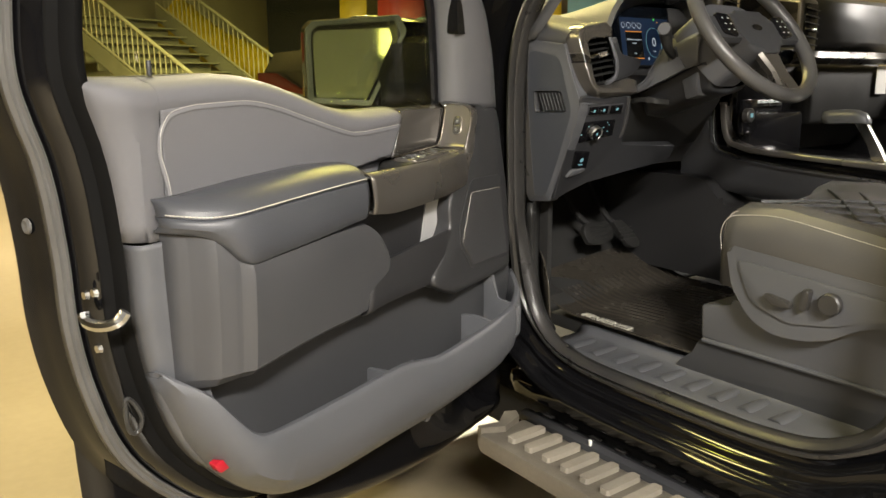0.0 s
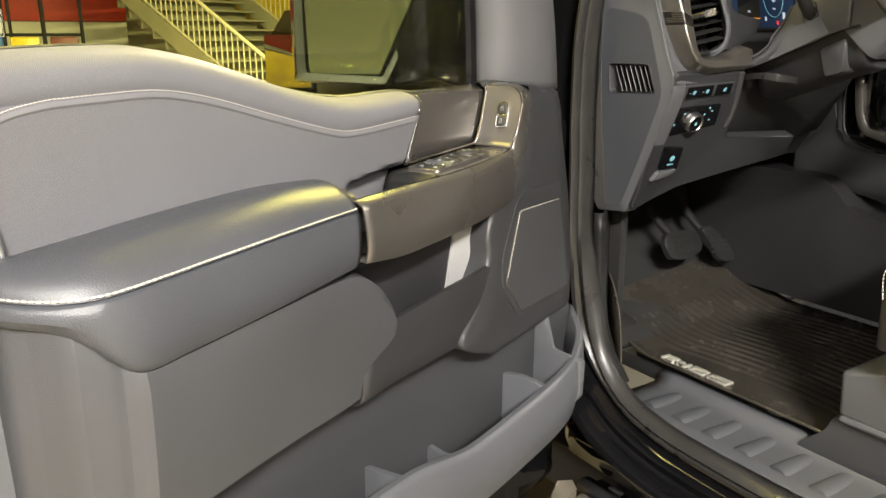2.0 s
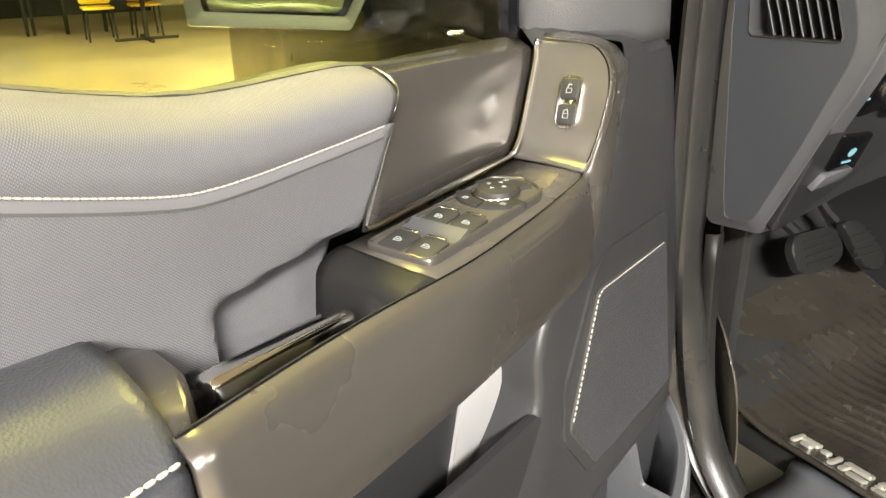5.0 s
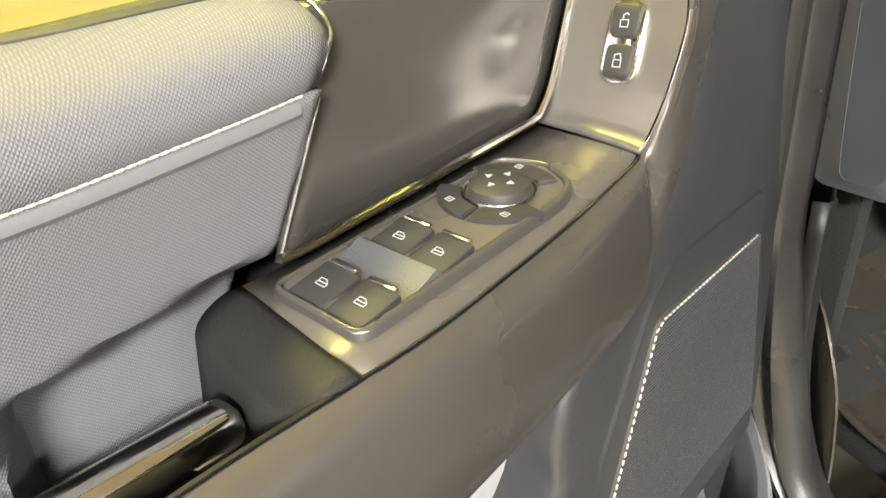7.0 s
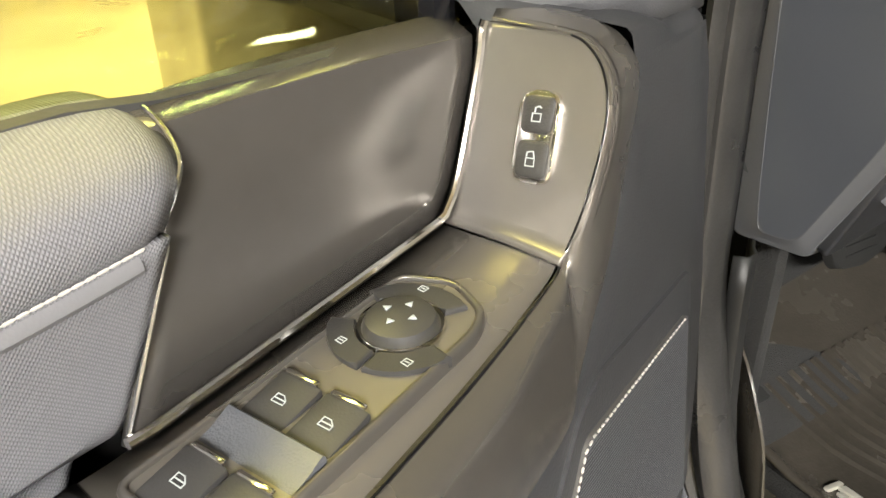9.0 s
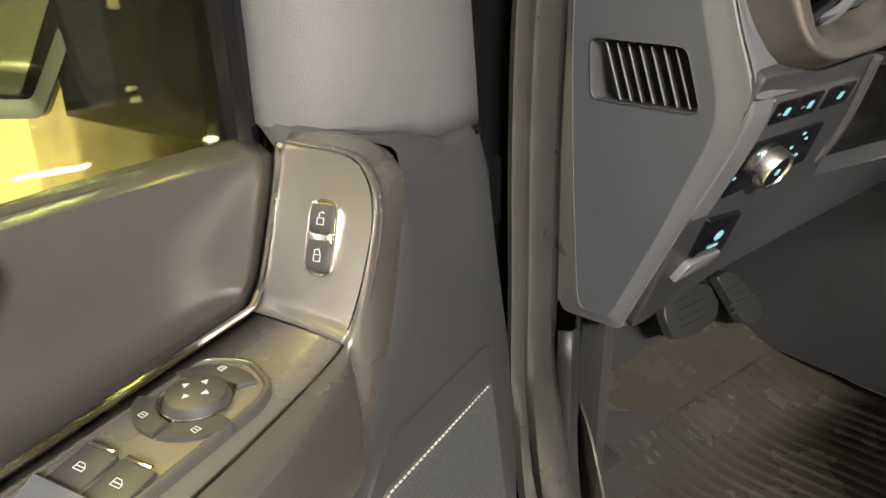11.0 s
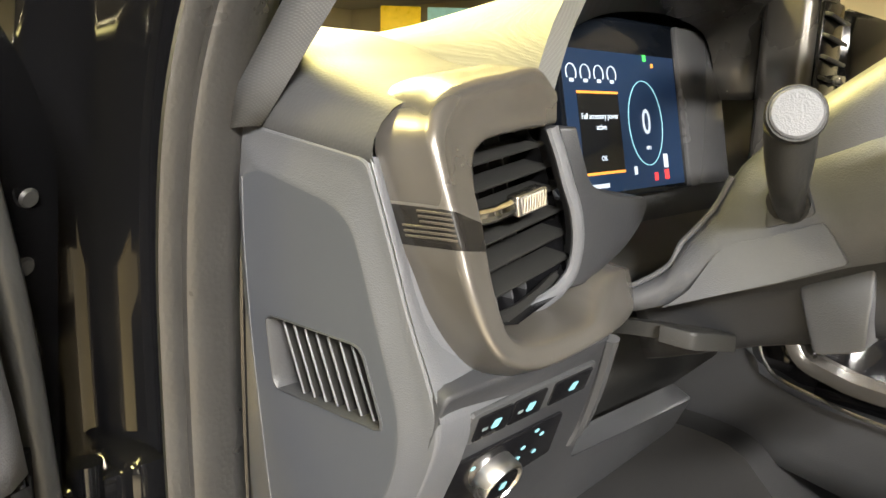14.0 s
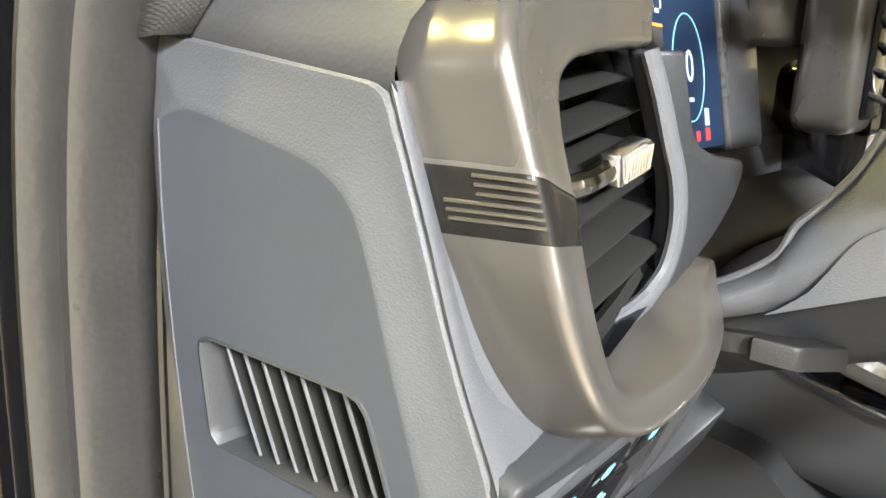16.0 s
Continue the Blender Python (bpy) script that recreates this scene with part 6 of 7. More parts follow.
for k in range(9):
    box(0.0011, 0.011, 0.0012, (-0.0105 + k * 0.0028, -0.0064, 0.0), 0.0003, 1, rot=Euler((math.pi / 2, 0, 0)).to_matrix(), bm=tab)
bmesh.ops.transform(tab, matrix=TABM, verts=tab.verts)
part("tab", tab, M_STEEL, air, "ribbed bright vent tab")
part("tab_root", tube(smooth_path([vent(1.4715, 1.4655, -0.005), vent(1.482, 1.4675, -0.001), vent(1.497, 1.4705, 0.0)], 4), 0.0048, 10), M_CHROME, air, "polished root of the tab")
# right lip of the vent and the dark shroud beside the instruments
lip = smooth_path([Vector((1.556, 1.379, 1.5165)), Vector((1.560, 1.3735, 1.4985)), Vector((1.564, 1.369, 1.480)), Vector((1.569, 1.365, 1.4616)), Vector((1.572, 1.364, 1.4412)), Vector((1.570, 1.366, 1.4207)), Vector((1.560, 1.369, 1.4085))], 9)
part("vent_lip", tube([p + Vector((-0.005, 0.0, 0.0)) for p in lip] + [Vector((1.546, 1.3715, 1.4035)), Vector((1.534, 1.3735, 1.4)), Vector((1.52, 1.3745, 1.398))], 0.0055, 10, (0, 1, 0), flat=0.7), M_TRIM, air, "grained grey inner lip")
SHX = [(1.4075, 1.592), (1.411, 1.600), (1.416, 1.614), (1.4255, 1.636), (1.4356, 1.650), (1.447, 1.660), (1.4615, 1.661), (1.4645, 1.652), (1.4675, 1.622), (1.476, 1.5885), (1.493, 1.5765), (1.519, 1.5665)]
rings = []
for p in lip:
    z = min(p.z, 1.5185)
    e = Vector((at(SHX, z), 1.3705 - 0.0045 * max(0.0, min(1.0, (1.49 - abs(z - 1.47) - 1.44) / 0.05)), z))
    rings.append([p + Vector((-0.002, 0.012, 0)), p + Vector((0.0, 0.002, 0)), p + Vector((0.0016, 0.0, 0)), p.lerp(e, 0.1) + Vector((0, -0.0012, 0)), p.lerp(e, 0.5) + Vector((0, -0.0015, 0)), p.lerp(e, 0.9) + Vector((0, -0.0008, 0)), e + Vector((0, 0.0004, 0)), e + Vector((0.002, 0.003, 0.0006)), e + Vector((0.008, 0.03, 0.001)), e + Vector((0.02, 0.09, 0.002))])
part("shroud", loft(rings), M_FASCIA, dash, "dark grey shroud between vent and instruments", 0.002)
# instruments
IM = frame_of((1.86, 1.478, 1.53), (1, 0.02, 0), (0, 0.2, 0.98))
cluster = part("instrument_screen", prism(rounded([(-0.165, -0.088), (0.064, -0.088), (0.064, 0.085), (-0.165, 0.085)], 0.008, 3), -0.02, 0.0, lambda a, b, h: IM @ Vector((a, b, h)), 0.002), M_SCREEN, dash, "lit digital instrument screen")
part("side_cover", prism(rounded([(0.066, -0.088), (0.17, -0.088), (0.17, 0.085), (0.066, 0.085)], 0.006, 3), -0.02, 0.002, lambda a, b, h: IM @ Vector((a, b, h)), 0.002), M_BLANK, cluster, "smoked blank cover beside the screen, greyed for glare")
M_BLUEGLOW = glowing("dark blue display", (0.012, 0.05, 0.14), 0.09)
M_TXT = glowing("white display text", (0.8, 0.9, 1.0), 0.32)
M_AMBER = glowing("amber display line", (1.0, 0.35, 0.05), 0.5)
M_REDG = glowing("red display bars", (1.0, 0.05, 0.05), 0.5)
M_GREENG = glowing("green display lamp", (0.1, 1.0, 0.15), 0.4)


def disp(name, x0, y0, x1, y1, mat, h=0.001):
    return part(name, prism([(x0, y0), (x1, y0), (x1, y1), (x0, y1)], 0.0, h, lambda a, b, hh: IM @ Vector((a, b, hh))), mat, cluster)


disp("display", -0.158, -0.082, 0.055, 0.05, M_BLUEGLOW, 0.0006)
disp("message_box", -0.139, -0.062, -0.068, 0.010, M_SCREEN, 0.0010)
disp("line", -0.139, 0.010, -0.068, 0.0122, M_AMBER, 0.0014)
disp("line", -0.139, -0.0645, -0.068, -0.062, M_AMBER, 0.0014)
part("message", text_mesh("Full accessory power", 0.0075, IM @ Matrix.Translation((-0.104, -0.011, 0.0016))), M_TXT, cluster)
part("message", text_mesh("active", 0.0075, IM @ Matrix.Translation((-0.104, -0.021, 0.0016))), M_TXT, cluster)
part("message", text_mesh("OK", 0.007, IM @ Matrix.Translation((-0.104, -0.05, 0.0016))), M_TXT, cluster)
part("speed", text_mesh("0", 0.036, IM @ Matrix.Translation((-0.018, -0.018, 0.0016))), M_TXT, cluster)
part("unit", text_mesh("MPH", 0.005, IM @ Matrix.Translation((-0.018, -0.043, 0.0016))), M_TXT, cluster)
part("dial", tube([IM @ Vector((-0.018 + 0.034 * math.cos(a), -0.018 + 0.042 * math.sin(a), 0.001)) for a in spread(0, 2 * math.pi, 41)], 0.0006, 5, (0, 1, 0)), M_ICON_BLUE, cluster)
for k, gx in enumerate((-0.145, -0.122, -0.099, -0.076)):
    part("gauge", tube([IM @ Vector((gx + 0.008 * math.cos(a), 0.028 + 0.008 * math.sin(a), 0.0012)) for a in spread(-0.6, math.pi + 0.6, 13)], 0.0006, 5, (0, 1, 0)), M_TXT, cluster)
    disp("mark", gx - 0.003, 0.02, gx + 0.003, 0.023, M_TXT, 0.0014)
disp("bars", 0.012, -0.076, 0.02, -0.066, M_REDG, 0.0014)
disp("bars", -0.01, -0.076, -0.004, -0.068, M_REDG, 0.0014)
disp("bars", 0.012, -0.064, 0.02, -0.05, M_TXT, 0.0014)
disp("text_bar", -0.135, -0.077, -0.1, -0.073, M_TXT, 0.0014)
disp("text_bar", -0.05, -0.068, -0.045, -0.06, M_TXT, 0.0014)
disp("lamp", -0.012, 0.044, -0.006, 0.05, M_GREENG, 0.0014)
disp("lamp", 0.004, 0.038, 0.008, 0.042, M_AMBER, 0.0014)
# centre stack and passenger side
stack = part("centre_panel", box(0.28, 0.1, 0.34, (2.27, 1.44, 1.36), 0.02, 3), M_PIANO, dash, "gloss black centre panel")
part("touch_screen", box(0.3, 0.02, 0.19, (2.27, 1.385, 1.55), 0.01, 2), M_SCREEN, dash, "dark touch screen")
part("screen_tile", box(0.03, 0.002, 0.03, (2.26, 1.374, 1.47), 0.001), M_BLUEGLOW, dash)
part("climate_bar", box(0.2, 0.015, 0.02, (2.27, 1.383, 1.335), 0.004), M_STEEL, dash, "bright climate control bar")
for k in range(5):
    part("climate_key", box(0.02, 0.01, 0.006, (2.19 + k * 0.035, 1.373, 1.338), 0.002), M_ICON, dash)
part("climate_knob", lathe([(0.02, 0.0), (0.02, 0.02), (0.016, 0.023), (0.0001, 0.023)], 20, frame_of((2.36, 1.385, 1.36), (1, 0, 0), (0, 0, 1))), M_STEEL, dash)
for cx0, cx1 in ((2.02, 2.09), (2.46, 2.54)):
    cv = part("centre_vent", box(cx1 - cx0 + 0.02, 0.06, 0.2, ((cx0 + cx1) / 2, 1.41, 1.56), 0.015, 3), M_SATIN, dash, "upright centre air vent")
    part("vent_throat", box(cx1 - cx0 - 0.005, 0.01, 0.17, ((cx0 + cx1) / 2, 1.3795, 1.56), 0.004), M_PIANO, cv)
    for k in range(7):
        part("slat", box(cx1 - cx0 - 0.008, 0.012, 0.004, ((cx0 + cx1) / 2, 1.373, 1.495 + k * 0.022), 0.001, rot=Euler((0.3, 0.1, 0)).to_matrix()), M_BUTTON, cv)
    part("tab", box(0.02, 0.016, 0.01, ((cx0 + cx1) / 2, 1.366, 1.562), 0.003), M_STEEL, cv)
part("passenger_panel", loft([[Vector((x, y, z)) for y, z in ((1.44, 1.68), (1.40, 1.66), (1.38, 1.60), (1.385, 1.53), (1.41, 1.50))] for x in (2.56, 2.9, 3.2)]), M_TRIM_MID, dash, "grey passenger dash panel", 0.01)
part("grab_strip", loft([[Vector((x, y, z)) for y, z in ((1.40, 1.50), (1.36, 1.495), (1.35, 1.475), (1.38, 1.455))] for x in (2.4, 2.56, 2.62, 2.9, 3.2)]), M_GLOSS, dash, "satin strip along the passenger dash", 0.006)
part("glove_box", box(0.6, 0.08, 0.2, (2.88, 1.44, 1.35), 0.02, 3), M_BLACKPL, dash)
part("paper_tag", box(0.08, 0.002, 0.1, (3.05, 1.39, 1.4), 0.0), M_WHITE, dash, "white paper tag")

# ---------------------------------------------------------------- steering
HUB = Vector((1.768, 1.115, 1.525))
AX = Vector((0.02, -0.8, 0.6)).normalized()
WM = frame_of(HUB, (1, 0.02, 0), (0, 0.6, 0.8))
wheel = thing("steering_wheel", WM, "dark leather steering wheel with button pods", "steering wheel")
part("rim", tube([Vector((0.192 * math.cos(a), 0.192 * math.sin(a), 0)) for a in spread(0, 2 * math.pi, 65)[:-1]], 0.0175, 12, close_path=True), M_SEAT, wheel, "black leather rim")
part("airbag_cover", prism(rounded([(-0.085, 0.05), (0.085, 0.05), (0.09, -0.02), (0.055, -0.075), (-0.055, -0.075), (-0.09, -0.02)], 0.03, 5), -0.05, 0.012, lambda a, b, h: Vector((a, b, h)), 0.014, 4), M_TRIM_DARK, wheel, "dark grey hub cover")
part("emblem", lathe([(0.0001, 0.002), (0.02, 0.001), (0.021, 0.0), (0.0001, -0.002)], 24, Matrix.Translation((0, 0.0, 0.013)) @ Matrix.Diagonal((1, 0.45, 1, 1))), M_PIANO, wheel, "plain oval emblem")
for s in (-1, 1):
    part("spoke", loft([[Vector((s * x, y, z)) for y, z in ((0.035, -0.005), (0.03, 0.008), (-0.03, 0.008), (-0.035, -0.005), (-0.03, -0.02), (0.03, -0.02))] for x in (0.075, 0.12, 0.18)], True, True), M_TRIM_DARK, wheel)
    pod = part("button_pod", prism(rounded([(s * 0.09, 0.035), (s * 0.145, 0.04), (s * 0.15, -0.02), (s * 0.098, -0.03)], 0.01, 3), 0.004, 0.014, lambda a, b, h: Vector((a, b, h)), 0.003), M_PIANO, wheel, "gloss black button pod")
    for k in range(3):
        for j in range(2):
            part("key_mark", box(0.006, 0.003, 0.0006, (s * (0.108 + j * 0.022), 0.022 - k * 0.017, 0.0143)), M_ICON, pod)
part("lower_spoke", loft([[Vector((x, y, z)) for x, z in ((-w, 0.0), (-w * 0.8, 0.008), (w * 0.8, 0.008), (w, 0.0), (w * 0.8, -0.015), (-w * 0.8, -0.015))] for y, w in ((-0.06, 0.045), (-0.12, 0.03), (-0.185, 0.045))], True, True), M_SATIN, wheel, "satin lower spoke")

column = thing("steering_column", Matrix(), "grey steering column cover with stalks", "steering column")


COL = [(1.39, 1.368, 1.386, 1.315), (1.375, 1.373, 1.395, 1.32), (1.36, 1.378, 1.405, 1.326), (1.348, 1.383, 1.415, 1.33), (1.3415, 1.386, 1.423, 1.333), (1.336, 1.388, 1.439, 1.335), (1.328, 1.391, 1.450, 1.338), (1.318, 1.395, 1.464, 1.342), (1.31, 1.398, 1.478, 1.345), (1.303, 1.401, 1.498, 1.348), (1.29, 1.406, 1.513, 1.352), (1.27, 1.414, 1.523, 1.358), (1.245, 1.425, 1.529, 1.366), (1.22, 1.436, 1.535, 1.374), (1.2, 1.443, 1.538, 1.38), (1.192, 1.445, 1.532, 1.384), (1.186, 1.446, 1.52, 1.395)]
XL, XC = 1.656, 1.79
upper, lower = [], []
for y, zm, zt, zb in COL:
    h, d = zt - zm, zm - zb
    left = [(XL, zm), (XL - 0.003, zm + 0.4 * h), (XL + 0.0, zm + 0.66 * h), (XL + 0.008, zm + 0.86 * h), (XL + 0.02, zt - 0.06 * h), (XL + 0.04, zt), (XL + 0.08, zt + 0.004)]
    upper.append([Vector((x, y, z)) for x, z in left + [(XC, zt + 0.006)] + [(2 * XC - x, z) for x, z in reversed(left)]])
    left = [(XL + 0.03, zm + 0.006), (XL + 0.045, zm - 0.004), (XL + 0.052, zm - 0.3 * d), (XL + 0.06, zm - 0.75 * d), (XL + 0.068, zm - 0.94 * d), (XL + 0.08, zb)]
    lower.append([Vector((x, y, z)) for x, z in left + [(XC, zb - 0.008)] + [(2 * XC - x, z) for x, z in reversed(left)]])
part("upper_cover", loft(upper), M_TRIM, column, "grey upper steering column cover", 0.003, 50)
part("lower_cover", loft(lower), M_FASCIA, column, "grey lower column cover", 0.003, 50)
part("wheel_housing", prism(rounded([(-0.11, 0.088), (-0.104, 0.05), (-0.08, -0.01), (-0.052, -0.07), (0.052, -0.07), (0.08, -0.01), (0.104, 0.05), (0.11, 0.088), (0.06, 0.105), (-0.06, 0.105)], 0.025, 4), -0.128, -0.03, lambda a, b, h: WM @ Vector((a, b, h)), 0.022, 5), M_TRIM, column, "grey housing behind the steering wheel", 0.0, 60)
def side(a, b, h):
    """A place on the column's flank: along the cab, up, and out towards the door."""
    return Vector((XL - 0.002 - h, a, b))


part("apron", prism(rounded([(1.344, 1.3835), (1.335, 1.390), (1.323, 1.401), (1.313, 1.418), (1.305, 1.432), (1.293, 1.441), (1.276, 1.446), (1.237, 1.463), (1.2195, 1.4385), (1.262, 1.4185), (1.300, 1.4025)], 0.003, 2), -0.004, 0.0022, side, 0.001, 2), M_TRIM, column, "grey apron along the column cover")
part("bracket", prism(rounded([(1.264, 1.408), (1.248, 1.360), (1.215, 1.37), (1.215, 1.432)], 0.006, 3), -0.10, -0.046, side, 0.004, 3), M_TRIM, column, "grey block under the column cover")
part("edge_bead", tube(smooth_path([Vector((XL + 0.0045, y, zm + 0.86 * (zt - zm) + 0.001)) for y, zm, zt, zb in COL[1:10]], 3), 0.0022, 8, (1, 0, 0)), M_TRIM, column, "raised bead along the cover's edge")
plate = part("stalk_plate", prism(rounded([(1.2735, 1.4535), (1.242, 1.467), (1.2535, 1.493), (1.2735, 1.483)], 0.004, 3), -0.006, 0.0035, side, 0.0012, 2), M_TRIM_MID, column, "grey stalk plate")
part("boot", lathe([(0.0001, 0.004), (0.011, 0.004), (0.0135, 0.001), (0.014, -0.003), (0.0001, -0.003)], 20, frame_of(side(1.259, 1.4735, 0.004), (0, 1, 0), (-0.3, 0, 1))), M_BLACKPL, plate, "black rubber boot")
SPINE = smooth_path([Vector((1.668, 1.260, 1.464)), Vector((1.645, 1.257, 1.473)), Vector((1.622, 1.251, 1.487)), Vector((1.606, 1.247, 1.512)), Vector((1.598, 1.245, 1.524))], 5)
rings = []
for k, p in enumerate(SPINE):
    d = (SPINE[min(k + 1, len(SPINE) - 1)] - SPINE[max(k - 1, 0)]).normalized()
    sd = d.cross(Vector((0, 1, 0))).normalized()
    up = sd.cross(d)
    rr = at([(0, 0.0098), (6, 0.0098), (10, 0.0115), (14, 0.0143), (20, 0.015)], k)
    rings.append([p + (sd * math.cos(a) + up * math.sin(a)) * rr for a in spread(0, 2 * math.pi, 19)[:-1]])
stalk = part("wiper_stalk", loft(rings, True, True), M_BLACKPL, column, "black stalk")
part("tip_rim", lathe([(0.0001, 0.0035), (0.0188, 0.0035), (0.0196, 0.0015), (0.0196, -0.004), (0.017, -0.018), (0.012, -0.026), (0.0001, -0.028)], 24, frame_of((1.590, 1.24, 1.5305), (0.42, -0.9, 0.0), (0.2, 0.12, 0.97)) @ Matrix.Scale(0.86, 4)), M_BLACKPL, stalk)
part("stalk_tip", lathe([(0.0001, 0.006), (0.0155, 0.006), (0.017, 0.0048), (0.0172, 0.0), (0.0001, 0.0)], 24, frame_of((1.590, 1.24, 1.5305), (0.42, -0.9, 0.0), (0.2, 0.12, 0.97)) @ Matrix.Scale(0.86, 4)), M_TRIM, stalk, "round grey stalk end")
lever = part("tilt_lever", sweep(smooth_path([Vector((1.70, 1.43, 1.350)), Vector((1.676, 1.40, 1.354)), Vector((1.674, 1.37, 1.358)), Vector((1.682, 1.347, 1.358)), Vector((1.69, 1.335, 1.354))], 4), [(-0.004, -0.006), (-0.004, 0.006), (0.004, 0.006), (0.004, -0.006)]), M_BLACKPL, column, "black column tilt lever")
part("paddle", prism(rounded([(-0.024, -0.017), (0.022, -0.019), (0.026, 0.012), (-0.004, 0.02), (-0.022, 0.018)], 0.005, 3), -0.007, 0.007, lambda a, b, h: Vector((1.69 + 0.8 * a - 0.35 * b, 1.330 + 0.75 * b - 0.4 * a, 1.3555 + h - 0.1 * a + 0.12 * b)), 0.003, 2), M_BLACKPL, lever)

# ---------------------------------------------------------------- pedals, floor mat
for nm, c, shape, lab in (("brake_pedal", (1.84, 1.66, 0.927), [(-0.066, 0.012), (-0.05, 0.036), (0.045, 0.034), (0.066, 0.012), (0.062, -0.026), (0.0, -0.038), (-0.056, -0.03)], "black rubber brake pedal"),
                          ("accelerator_pedal", (1.978, 1.66, 0.908), [(-0.055, 0.05), (-0.01, 0.05), (0.045, -0.02), (0.05, -0.045), (0.02, -0.052), (-0.012, -0.04)], "black rubber accelerator pedal")):
    ped = thing(nm, pose(c[0], c[1], c[2], -22, 0, 0), lab, "pedal")
    part("pad", prism(rounded(shape, 0.014, 4), -0.006, 0.01, lambda a, b, h: Vector((a, -h, b)), 0.004, 3), M_BLACKPL, ped)
    for k in range(4):
        part("rib", box(0.07, 0.003, 0.004, (0.0 if len(shape) > 6 else -0.004, -0.0105, -0.018 + k * 0.013), 0.0012), M_BLACKPL, ped)
    part("arm", tube(smooth_path([Vector((0, 0.008, 0.01)), Vector((-0.02, 0.05, 0.09)), Vector((-0.03, 0.08, 0.24))], 4), 0.011, 8), M_DARKM, ped)


def mat_z(x, y):
    return 0.7385 + 0.02 * max(0.0, (x - 1.6)) * 2 + 0.55 * max(0.0, y - 1.5) ** 1.3 + 0.0 * x


mat_ob = thing("floor_mat", Matrix(), "black ribbed rubber floor mat with a raised rim", "floor mat")
rings = []
for y in spread(1.80, 1.02, 44):
    r = []
    for x in spread(1.562, 2.10, 34):
        edge_d = min(x - 1.562, 2.10 - x, y - 1.02, 1.80 - y)
        rim = 0.01 * max(0.0, 1 - edge_d / 0.02)
        r.append(Vector((x, y, mat_z(x, y) + rim)))
    rings.append(r)
part("sheet", loft(rings), M_MAT, mat_ob, "", 0.006)
bm = bmesh.new()
for k in range(17):
    x0 = 1.66 + k * 0.024
    pts = []
    for y in spread(1.10, 1.62, 16):
        pts.append(Vector((x0 + 0.015 * math.sin((y - 1.1) * 9), y, mat_z(x0, y) + 0.001)))
    sweep(pts, [(0.007, 0), (0.004, 0.01), (-0.004, 0.01), (-0.007, 0)], bm=bm)
tagged(part("ribs", bm, M_MAT, mat_ob), "", "", "", "stuff")
for k, (cx, cy) in enumerate(((1.6, 1.185), (1.99, 1.292))):
    part("fixing_ring", tube([Vector((cx + 0.026 * math.cos(a), cy + 0.026 * math.sin(a), mat_z(cx, cy) + 0.004)) for a in spread(0, 2 * math.pi, 25)[:-1]], 0.004, 6, close_path=True), M_MAT, mat_ob)
    part("fixing_post", lathe([(0.012, 0.0), (0.011, 0.006), (0.0001, 0.007)], 14, Matrix.Translation((cx, cy, mat_z(cx, cy)))), M_BUTTON, mat_ob)
# silver badge on the mat, as plain shapes
for y0, y1, x0, x1 in ((1.481, 1.474, 1.588, 1.612), (1.472, 1.446, 1.602, 1.611), (1.468, 1.452, 1.593, 1.599), (1.44, 1.428, 1.6, 1.607), (1.42, 1.413, 1.586, 1.61), (1.405, 1.366, 1.602, 1.611), (1.405, 1.396, 1.588, 1.602), (1.392, 1.366, 1.586, 1.594), (1.355, 1.309, 1.602, 1.611), (1.355, 1.309, 1.586, 1.594), (1.355, 1.346, 1.594, 1.602), (1.318, 1.309, 1.594, 1.602)):
    part("badge", prism(rounded([(x0, y0), (x1, y0 - 0.004), (x1, y1 - 0.004), (x0, y1)], 0.002, 2), 0.0, 0.005, lambda a, b, h: Vector((a, b, mat_z(a, b) + 0.006 + h)), 0.0012), M_SILVER, mat_ob, "plain silver badge shape")
# plate added to carry the tan light on the footwell's dark side
part("lit_side", prism(rounded([(1.63, 0.935), (1.56, 0.912), (1.5, 0.865), (1.478, 0.80), (1.47, 0.745), (1.63, 0.745)], 0.02, 3), 0.0, 0.004, lambda a, b, h: Vector((1.452 + 0.62 * (a - 1.48) - h, a - 0.012, b)), 0.0015), M_LIT_SIDE, mat_ob, "footwell side plate, tan for the light on it")
dead = thing("foot_rest", Matrix(), "moulded dark foot rest at the footwell side", "foot rest")
part("pad", loft([[Vector((x, 1.60, 0.775)), Vector((x, 1.68, 0.80)), Vector((x, 1.76, 0.93)), Vector((x, 1.8, 1.0))] for x in (1.5, 1.6, 1.63)]), M_CARPET, dead, "", 0.01)

# ---------------------------------------------------------------- centre console
con = thing("centre_console", Matrix(), "dark grey centre console with satin trim and shifter", "console")
part("side_panel", prism(rounded([(1.86, 0.8), (1.88, 1.10), (1.6, 1.112), (1.48, 1.113), (1.425, 1.105), (1.39, 1.07), (1.357, 1.038), (1.29, 1.029), (1.2, 1.03), (0.5, 1.0), (0.4, 0.8)], 0.03, 4), 0.12, 0.0, lambda a, b, h: Vector((2.055 + h, a, b)), 0.022, 5), M_CONSOLE, con, "dark grey lower console side", 0.0, 60)
part("upper_side", prism(rounded([(1.56, 1.35), (1.47, 1.35), (1.45, 1.2), (1.38, 1.17), (0.5, 1.12), (0.5, 1.04), (1.3, 1.06), (1.56, 1.1)], 0.02, 3), 0.2, 0.0, lambda a, b, h: Vector((2.11 + h, a, b)), 0.01, 3), M_TRIM_DARK, con)
